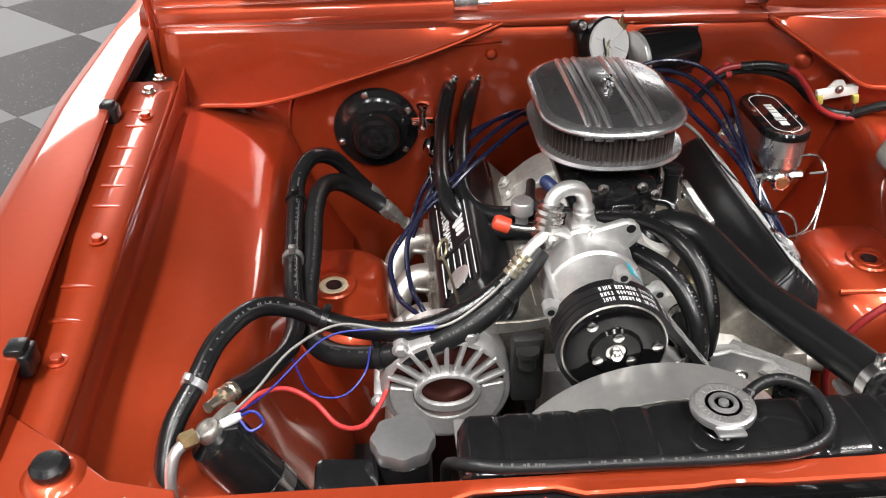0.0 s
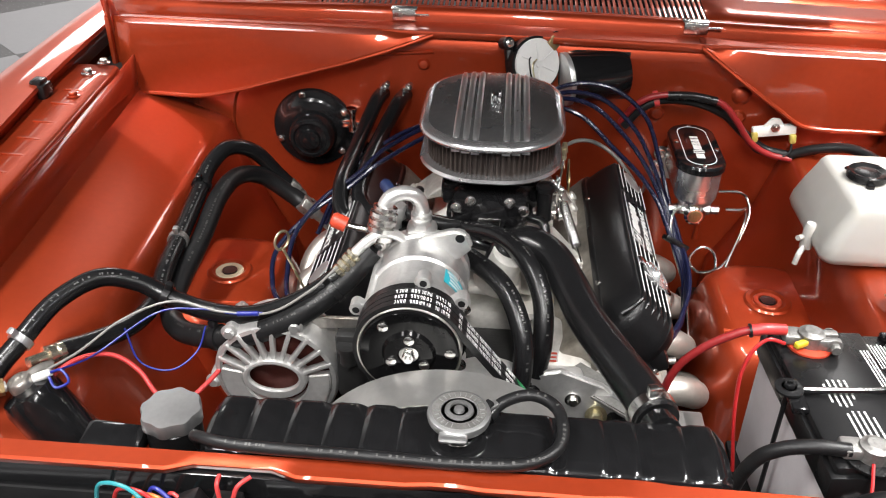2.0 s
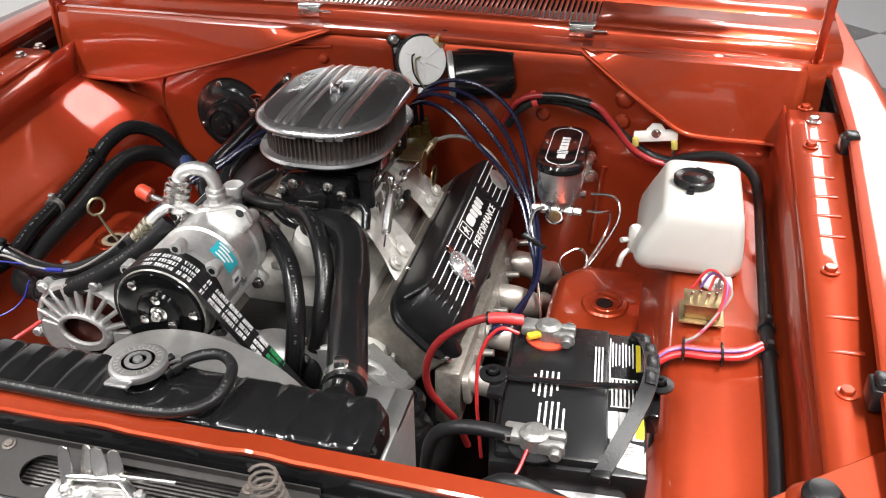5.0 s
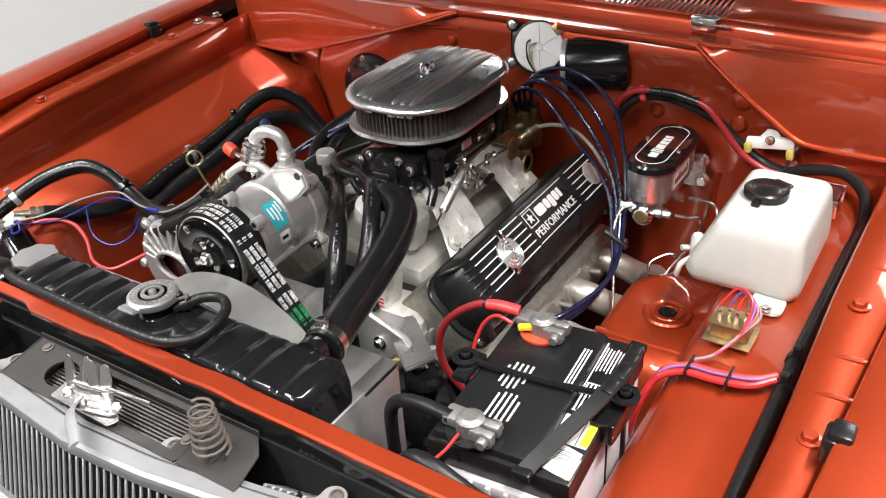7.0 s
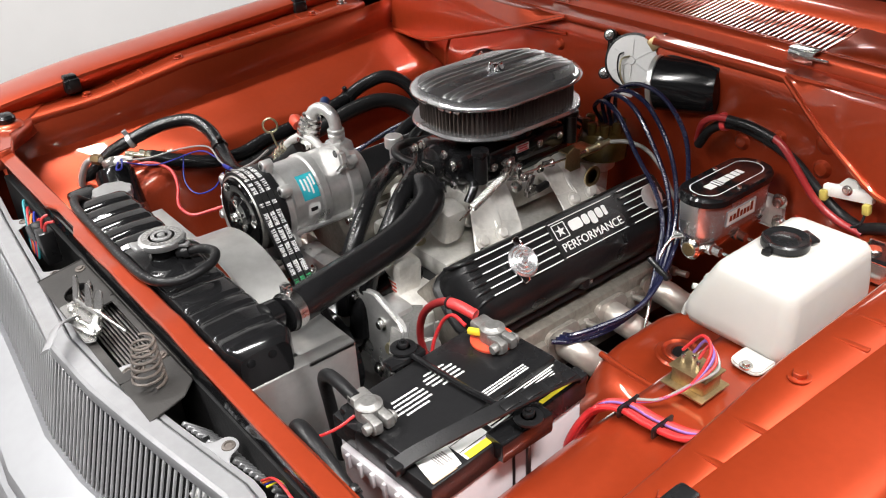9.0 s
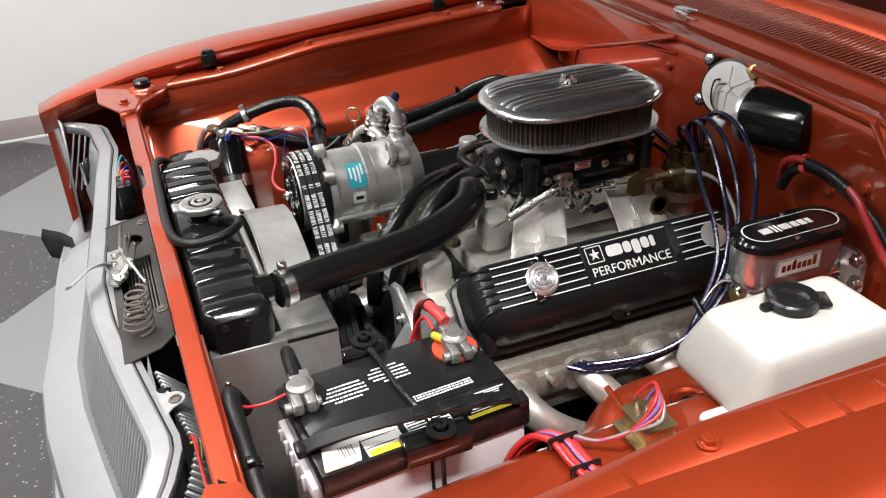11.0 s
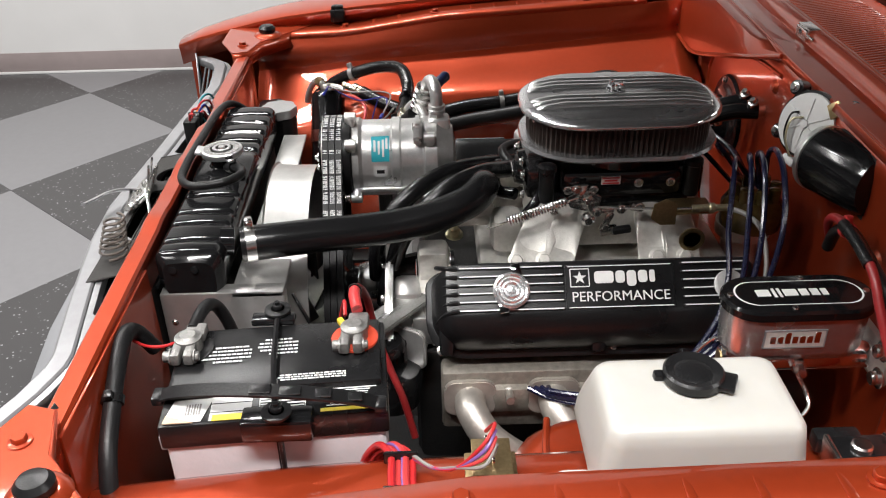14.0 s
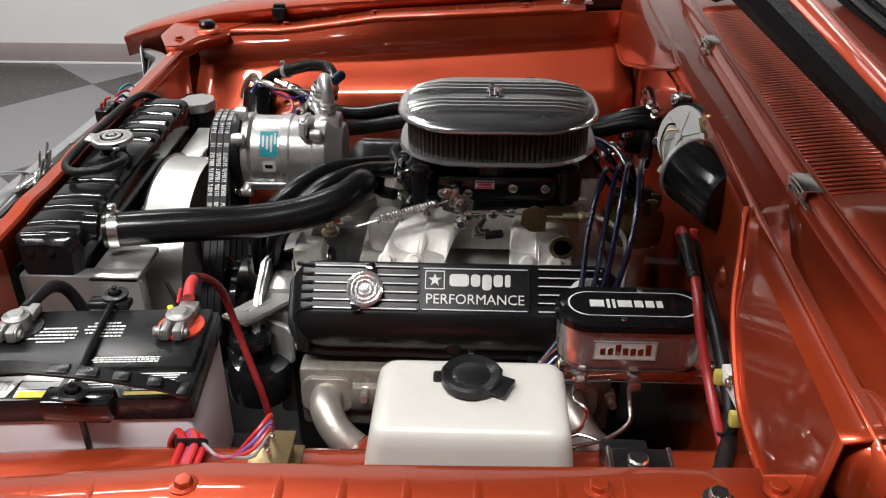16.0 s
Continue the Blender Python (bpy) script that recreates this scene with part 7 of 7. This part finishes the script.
strap = solo("battery_strap", loft(rings), rubber, "curved black rubber carrying strap over the battery", "strap")
for y, z in ((-0.302, 0.868), (-0.56, 0.868)):
    part("strap_lug", rbox((0.022, 0.014, 0.012), 0.003, pose(0.520 if y > -0.4 else 0.494, y, z)), black_plastic, strap)
for i in (2, 4, 6, 8):
    part("strap_pad", rbox((0.013, 0.024, 0.0025), 0.001, pose(sp[i][0], sp[i][1], sp[i][2] + 0.002, 0, 10)), black_plastic, strap)
# battery cables
pcab = hose_thing("positive_cable", [(0.376, -0.332, 0.898), (0.350, -0.337, 0.901), (0.321, -0.338, 0.895), (0.282, -0.334, 0.866), (0.254, -0.330, 0.830), (0.241, -0.326, 0.786), (0.243, -0.317, 0.742), (0.256, -0.303, 0.704), (0.275, -0.285, 0.66), (0.29, -0.27, 0.60)], 0.0056, cable_red, "thick red positive battery cable", "cable", n=12)
part("cable_sleeve", tube([(0.376, -0.332, 0.898), (0.350, -0.337, 0.901), (0.332, -0.338, 0.898)], 0.0076, 14, 4), pink_wire, pcab, "pale red shrink sleeve")
part("cable_tie", lathe([(0.006, -0.0015), (0.0092, -0.0015), (0.0092, 0.0015), (0.006, 0.0015)], axis((0.331, -0.338, 0.898), (1, 0, 0.2)), 16), black_plastic, pcab)
hose_thing("positive_branch", [(0.374, -0.348, 0.888), (0.352, -0.350, 0.894), (0.336, -0.354, 0.880), (0.326, -0.360, 0.855), (0.323, -0.366, 0.83), (0.325, -0.375, 0.78), (0.335, -0.39, 0.70)], 0.0026, red_wire, "thin red wire from positive terminal", "wire", n=8)
hose_thing("negative_cable", [(0.398, -0.536, 0.889), (0.360, -0.534, 0.889), (0.328, -0.531, 0.880), (0.305, -0.525, 0.855), (0.293, -0.515, 0.80), (0.288, -0.505, 0.70)], 0.0085, rubber, "black ground cable from negative terminal", "cable", n=12)
tray = solo("battery_tray", joined(box(0.35, 0.55, -0.57, -0.285, 0.640, 0.654, 0.004), box(0.40, 0.50, -0.50, -0.35, 0.49, 0.642, 0.004)), chassis_black, "black steel tray under the battery", "tray")

# ---- washer bottle ----
wash = thing("washer_bottle", (0.59, 0.02, 0.845), "translucent white plastic washer bottle on the apron", "washer bottle")
rings = []
for z, x0, x1, y0, y1, r in ((0.838, 0.518, 0.655, -0.078, 0.112, 0.016), (0.841, 0.508, 0.662, -0.088, 0.120, 0.020), (0.852, 0.503, 0.665, -0.091, 0.123, 0.022), (0.868, 0.506, 0.665, -0.090, 0.123, 0.022), (0.895, 0.519, 0.663, -0.087, 0.121, 0.021),
                             (0.918, 0.531, 0.660, -0.083, 0.118, 0.020), (0.930, 0.537, 0.658, -0.080, 0.116, 0.018), (0.936, 0.541, 0.654, -0.076, 0.112, 0.016), (0.9395, 0.547, 0.648, -0.069, 0.105, 0.013), (0.9405, 0.556, 0.638, -0.058, 0.094, 0.010)):
    rings.append([((x0 + x1) / 2 + a, (y0 + y1) / 2 + b2, z) for a, b2 in rounded(x1 - x0, y1 - y0, r, 7)])
part("bottle", loft(rings), bottle_white, wash, "milky white bottle", 60)
for x, y in ((0.630, -0.103), (0.632, 0.118)):
    part("bottle_foot", prism(rounded(0.045, 0.05, 0.014), 0.006, pose(x, y, 0.838, 0, 3), 0.002), bottle_white, wash, "moulded screw foot")
part("foot_screw", hexnut((0.632, -0.122, 0.844), (0, 0, 1), 0.006, 0.006), zinc, wash)
part("bottle_neck", lathe([(0.027, -0.004), (0.026, 0.006)], pose(0.582, 0.018, 0.9375), 28), bottle_white, wash)
cap = part("bottle_cap", lathe([(0.029, 0.0), (0.0315, 0.002), (0.0315, 0.011), (0.029, 0.0135), (0.024, 0.012), (0.020, 0.0105), (0.017, 0.012), (0.0, 0.0125)], pose(0.582, 0.018, 0.9415), 36), black_plastic, wash, "glossy black flip cap")
part("cap_tab", rbox((0.030, 0.026, 0.006), 0.0025, pose(0.594, 0.046, 0.947, 0, 0, -25)), black_plastic, cap)
part("cap_hinge", rbox((0.012, 0.012, 0.014), 0.003, pose(0.577, -0.016, 0.941)), black_plastic, cap)
part("cap_tab", rbox((0.02, 0.01, 0.005), 0.002, pose(0.564, 0.042, 0.947, 0, 0, 30)), black_plastic, cap)
pump_ = part("washer_pump", joined(lathe([(0.010, 0), (0.010, 0.04), (0.007, 0.045)], axis((0.502, -0.02, 0.83), (0, 0, 1)), 16), tube([(0.495, -0.03, 0.835), (0.486, -0.042, 0.83), (0.482, -0.045, 0.812)], 0.0045, 8, 4), tube([(0.495, -0.02, 0.85), (0.482, -0.032, 0.853)], 0.0045, 8, 2)), bottle_white, wash, "small translucent washer pump")

# ---- small parts on the left apron ----
relay = thing("relay_box", (0.612, -0.175, 0.845), "small gold plated relay box on the apron", "relay")
part("relay_case", joined(box(0.585, 0.634, -0.196, -0.160, 0.842, 0.866, 0.003), box(0.582, 0.637, -0.199, -0.157, 0.864, 0.8665, 0.001)), gold_zinc, relay, "yellow zinc relay case")
part("relay_plate", box(0.578, 0.640, -0.206, -0.150, 0.8395, 0.8425, 0.001), gold_zinc, relay)
for i in range(4):
    part("relay_tab", rbox((0.005, 0.003, 0.014), 0.0008, pose(0.592 + 0.011 * i, -0.183 + 0.006 * (i % 2), 0.872)), zinc, relay)
for i, m_ in enumerate((red_wire, purple_wire, pink_wire, grey_wire)):
    hose_thing("relay_wire", [(0.590 + 0.012 * i, -0.183 + 0.006 * (i % 2), 0.884), (0.610 + 0.006 * i, -0.175, 0.912 - 0.004 * i), (0.632 + 0.004 * i, -0.188, 0.905 - 0.006 * i), (0.628, -0.215, 0.870), (0.605, -0.240, 0.848), (0.585, -0.262, 0.842 + 0.002 * i)], 0.0021, m_, ("red", "purple", "pink", "grey")[i] + " wire looping from the relay", "wire", n=8)
loom = thing("red_wire_loom", (0.62, -0.26, 0.84), "bundle of red wires taped across the apron", "wire loom")
for i in range(5):
    dz, dy = 0.005 * (i % 2) + (0.006 if i == 4 else 0), 0.0075 * min(i, 3) - (0.012 if i == 4 else 0)
    part("loom_wire", tube([(0.686, -0.245 - dy * 0.6, 0.848 + dz), (0.66, -0.256 - dy, 0.843 + dz), (0.62, -0.262 - dy, 0.8405 + dz), (0.580, -0.264 - dy, 0.8390 + dz), (0.552, -0.280 - dy, 0.828 + dz), (0.536, -0.30 - dy, 0.79), (0.525, -0.32, 0.73)], 0.0042 if i < 4 else 0.0019, 9, 6), (red_wire, pink_wire, pink_wire, red_wire, purple_wire)[i], loom)
for x, y in ((0.585, -0.275), (0.635, -0.274)):
    part("tape_tie", rbox((0.004, 0.038, 0.017), 0.003, pose(x, y, 0.845)), black_plastic, loom, "black cable tie")
foot = []
for k in range(9):
    y = 0.16 - 0.09 * k
    foot.append((lerp(RAIL_X, y) - 0.028, y, lerp([(-0.64, 0.80), (-0.44, 0.82), (-0.34, 0.828), (0.1, 0.838), (0.37, 0.85)], y) + 0.013))
hose_thing("left_harness", [(0.555, 0.318, 0.842), (0.60, 0.300, 0.866), (0.655, 0.275, 0.880), (0.695, 0.225, 0.872)] + foot, 0.0095, rubber, "taped black wiring harness along the inner wing", "harness", clips=((0.66, black_plastic), (0.72, black_plastic)))
hose_thing("bulkhead_harness", [(0.235, 0.325, 0.885), (0.262, 0.318, 0.925), (0.30, 0.318, 0.945), (0.36, 0.312, 0.945), (0.42, 0.318, 0.92), (0.465, 0.326, 0.88), (0.51, 0.330, 0.848), (0.555, 0.318, 0.842)], 0.0085, rubber, "black taped harness along the bulkhead", "harness", clips=((0.25, pink_wire),))
redc = hose_thing("bulkhead_cable", [(0.228, 0.33, 0.89), (0.250, 0.310, 0.935), (0.285, 0.305, 0.957), (0.35, 0.300, 0.962), (0.405, 0.298, 0.950), (0.44, 0.300, 0.915), (0.475, 0.308, 0.870), (0.515, 0.312, 0.845), (0.56, 0.312, 0.836)], 0.0062, cable_red, "thick red cable with a taped joint on the bulkhead", "cable", n=10)
part("taped_joint", tube([(0.305, 0.302, 0.960), (0.35, 0.299, 0.962), (0.395, 0.298, 0.954)], 0.0082, 10, 4), black_plastic, redc, "black taped joint")
ball = thing("ballast_resistor", (0.527, 0.335, 0.893), "white ceramic ballast resistor on the bulkhead", "resistor")
part("ceramic_block", joined(rbox((0.082, 0.014, 0.020), 0.003, pose(0.527, 0.334, 0.892, 0, -8)), prism([(-0.02, 0), (0.02, 0), (0.008, 0.016), (-0.008, 0.016)], 0.006, pose(0.527, 0.338, 0.900, 90), 0.001)), ceramic, ball)
part("resistor_screw", hexnut((0.527, 0.327, 0.900), (0, -1, 0), 0.006, 0.006), zinc, ball)
for s in (-1, 1):
    part("terminal_boot", rbox((0.012, 0.014, 0.018), 0.003, pose(0.527 + s * 0.036, 0.326, 0.880, 0, -8)), yellow_dull, ball, "yellow crimp boot")
    part("resistor_wire", tube([(0.527 + s * 0.036, 0.324, 0.873), (0.527 + s * 0.034, 0.318, 0.856), (0.535 + s * 0.014, 0.316, 0.846)], 0.0022, 7, 5), rubber, ball)
reg = thing("voltage_regulator", (0.634, 0.207, 0.852), "flat black regulator box with pale side rails", "regulator")
part("regulator_body", rbox((0.056, 0.062, 0.034), 0.004, pose(0.634, 0.207, 0.862)), black_gloss, reg)
for y in (0.176, 0.238):
    part("regulator_rail", rbox((0.060, 0.006, 0.030), 0.002, pose(0.634, y, 0.864)), zinc, reg, "pale metal side rail")
part("regulator_bolt", joined(lathe([(0.011, 0), (0.011, 0.005), (0.009, 0.007), (0.0, 0.0072)], pose(0.628, 0.203, 0.879), 24)), zinc, reg, "large bright bolt head")
part("regulator_plug", rbox((0.02, 0.05, 0.022), 0.004, pose(0.592, 0.195, 0.858)), black_plastic, reg)

# ---- plug leads ----
LEADS = []
for i, e in enumerate((-1.3, -0.35, 0.35, 1.3)):
    LEADS.append([(0.035 + 0.012 * i, 0.290, 0.885), (0.062 + 0.010 * e, 0.268 + 0.012 * e, 0.940 + 0.010 * e), (0.110 + 0.016 * e, 0.250 + 0.016 * e, 0.972 + 0.012 * e), (0.172 + 0.022 * e, 0.234 + 0.018 * e, 0.966 + 0.014 * e), (0.232 + 0.022 * e, 0.218 + 0.020 * e, 0.918 + 0.016 * e), (0.272 + 0.014 * e, 0.204 + 0.016 * e, 0.862 + 0.008 * e), (0.302 + 0.008 * e, 0.176 + 0.010 * e, 0.806),
                  (0.324 + 0.006 * e, 0.128 + 0.004 * e, 0.756), (0.340 + 0.003 * e, 0.080, 0.722 + 0.005 * e), (0.338 + 0.003 * e, 0.030, 0.704 + 0.006 * e), (0.325, -0.025, 0.694 + 0.006 * e), (0.306, -0.070, 0.690 + 0.005 * e), (0.288, -0.100 + 0.01 * i, 0.688)])
for pts in LEADS:
    hose_thing("plug_lead", pts, 0.0042, blue_lead, "dark blue spark plug lead over the rocker cover", "plug lead", n=9)
part_tie = solo("lead_separator", rbox((0.05, 0.022, 0.010), 0.003, pose(0.325, 0.120, 0.750, -30, 30)), black_plastic, "black plastic plug lead separator", "clip")
RLEADS = [[(0.0, 0.27, 0.865), (-0.10, 0.20, 0.915), (-0.20, 0.10, 0.90), (-0.26, 0.06, 0.862), (-0.32, 0.02, 0.83), (-0.368, -0.04, 0.79), (-0.36, -0.11, 0.765), (-0.33, -0.17, 0.77), (-0.30, -0.20, 0.75)],
          [(0.0, 0.29, 0.865), (-0.10, 0.24, 0.915), (-0.20, 0.14, 0.905), (-0.25, 0.08, 0.875), (-0.30, 0.04, 0.85), (-0.34, -0.02, 0.81), (-0.34, -0.09, 0.775), (-0.325, -0.15, 0.77), (-0.30, -0.19, 0.745)],
          [(-0.01, 0.30, 0.865), (-0.12, 0.27, 0.90), (-0.22, 0.20, 0.88), (-0.29, 0.14, 0.82), (-0.33, 0.10, 0.74)],
          [(-0.01, 0.30, 0.86), (-0.12, 0.29, 0.885), (-0.23, 0.24, 0.86), (-0.30, 0.20, 0.79), (-0.33, 0.17, 0.72)]]
for pts in RLEADS:
    hose_thing("plug_lead", pts, 0.0042, blue_lead, "dark blue spark plug lead over the rocker cover", "plug lead", n=9)

# ---- loose details ----
dip = thing("dipstick", (-0.29, -0.23, 0.80), "steel oil dipstick with a looped handle", "dipstick")
lp = [(-0.298 + 0.007 * math.cos(a), -0.246 + 0.011 * math.cos(a), 0.938 + 0.014 * math.sin(a)) for a in [i * math.pi / 8 - math.pi / 2 for i in range(17)]]
part("dipstick_loop", tube(lp + [(-0.290, -0.242, 0.90), (-0.275, -0.22, 0.83), (-0.26, -0.20, 0.75)], 0.0020, 8, 3), brass, dip)
brea = thing("breather", (-0.16, -0.066, 0.88), "small silver push-in breather", "breather")
part("breather_can", lathe([(0.010, -0.03), (0.010, 0.0), (0.018, 0.002), (0.018, 0.02), (0.016, 0.023), (0.0, 0.024)], pose(-0.162, -0.066, 0.880), 24), machined, brea)
psr = thing("steering_pump", (0.187, -0.306, 0.62), "black power steering pump with a faceted glossy cap", "pump")
part("pump_can", lathe([(0.05, 0), (0.052, 0.05), (0.045, 0.062), (0.03, 0.066)], axis((0.192, -0.312, 0.60), (0, 0.1, 1)), 28), black_gloss, psr)
part("pump_filler", lathe([(0.026, 0), (0.026, 0.05)], pose(0.187, -0.306, 0.650), 20), black_gloss, psr)
part("pump_cap", lathe([(0.028, 0), (0.033, 0.003), (0.033, 0.014), (0.029, 0.020), (0.020, 0.0215), (0.018, 0.017), (0.0, 0.017)], pose(0.203, -0.315, 0.700), 14), black_gloss, psr, "faceted glossy black filler cap")
for i, m_ in enumerate((red_wire, orange_wire, blue_wire, yellow)):
    hose_thing("front_wire", [(0.400 + 0.004 * i, -0.668, 0.850), (0.43, -0.664 + 0.002 * i, 0.872 - 0.003 * i), (0.47, -0.663, 0.868 - 0.004 * i), (0.52, -0.661, 0.862 - 0.004 * i), (0.57, -0.655, 0.845)], 0.0016, m_, ("red", "orange", "blue", "yellow")[i] + " wire under the support bar", "wire", n=7)
for i, m_ in enumerate((teal_wire, red_wire, orange_wire, blue_wire, pink_wire, teal_wire)):
    a = 0.018 * i
    hose_thing("front_wire", [(-0.40 + a, -0.664, 0.862), (-0.385 + a, -0.672, 0.905 - 0.006 * (i % 3)), (-0.350 + a * 0.8, -0.682, 0.912 - 0.005 * i), (-0.325 + a * 0.6, -0.690, 0.885), (-0.315 + a * 0.4, -0.695, 0.850)], 0.0022, m_, "coloured wire looping behind the grille", "wire", n=7)
solo("wire_connector", joined(rbox((0.035, 0.022, 0.018), 0.003, pose(0.345, -0.712, 0.80, 10, 0, 25)), rbox((0.02, 0.018, 0.012), 0.002, pose(0.32, -0.712, 0.80, 10, 0, 25))), white_plastic, "pale grey plug connector hanging behind grille", "connector")
for x, z, tilt in ((-0.252, 0.880, 0), (-0.300, 0.885, 62)):
    solo("horn_relay", rbox((0.030, 0.024, 0.056), 0.003, pose(x, -0.682, z, 0, tilt)), black_plastic, "small black relay behind the grille", "relay")
for dx in (-0.007, 0.006):
    solo("relay_lead", tube([(-0.252 + dx, -0.682, 0.907), (-0.250 + 1.6 * dx, -0.678, 0.922), (-0.244 + 2.4 * dx, -0.668, 0.926)], 0.0024, 8, 5), pink_wire, "red lead rising from the front relay", "wire", group="relay leads")
hose_thing("front_loom", [(0.285, -0.688, 0.845), (0.31, -0.692, 0.815), (0.36, -0.690, 0.785), (0.45, -0.682, 0.755), (0.56, -0.668, 0.72)], 0.0115, rubber, "smooth black loom hanging behind the grille", "loom", n=12)
hose_thing("corner_loom", [(0.372, -0.598, 0.845), (0.388, -0.610, 0.882), (0.412, -0.614, 0.896), (0.450, -0.614, 0.884), (0.500, -0.612, 0.858), (0.552, -0.608, 0.825), (0.59, -0.603, 0.77), (0.60, -0.60, 0.70)], 0.0105, rubber, "ribbed black loom beside the support bar", "loom", clips=((0.55, black_plastic),))
hose_thing("front_red_wire", [(0.418, -0.552, 0.886), (0.412, -0.575, 0.876), (0.402, -0.600, 0.872), (0.392, -0.6235, 0.880)], 0.002, red_wire, "thin red wire near the battery", "wire", n=6)

# front wheels that carry the car
for s in (-1, 1):
    wheel = part("wheel", lathe([(0.06, -0.07), (0.17, -0.085), (0.185, -0.09), (0.185, 0.09), (0.17, 0.085), (0.05, 0.02)], axis((s * 0.72, -0.05, 0.312), (s, 0, 0)), 40), machined, car, "silver road wheel")
    part("tyre", lathe([(0.185, -0.09), (0.24, -0.105), (0.295, -0.10), (0.312, -0.08), (0.312, 0.08), (0.295, 0.10), (0.24, 0.105), (0.185, 0.09)], axis((s * 0.72, -0.05, 0.312), (s, 0, 0)), 48), rubber, wheel, "black road tyre")
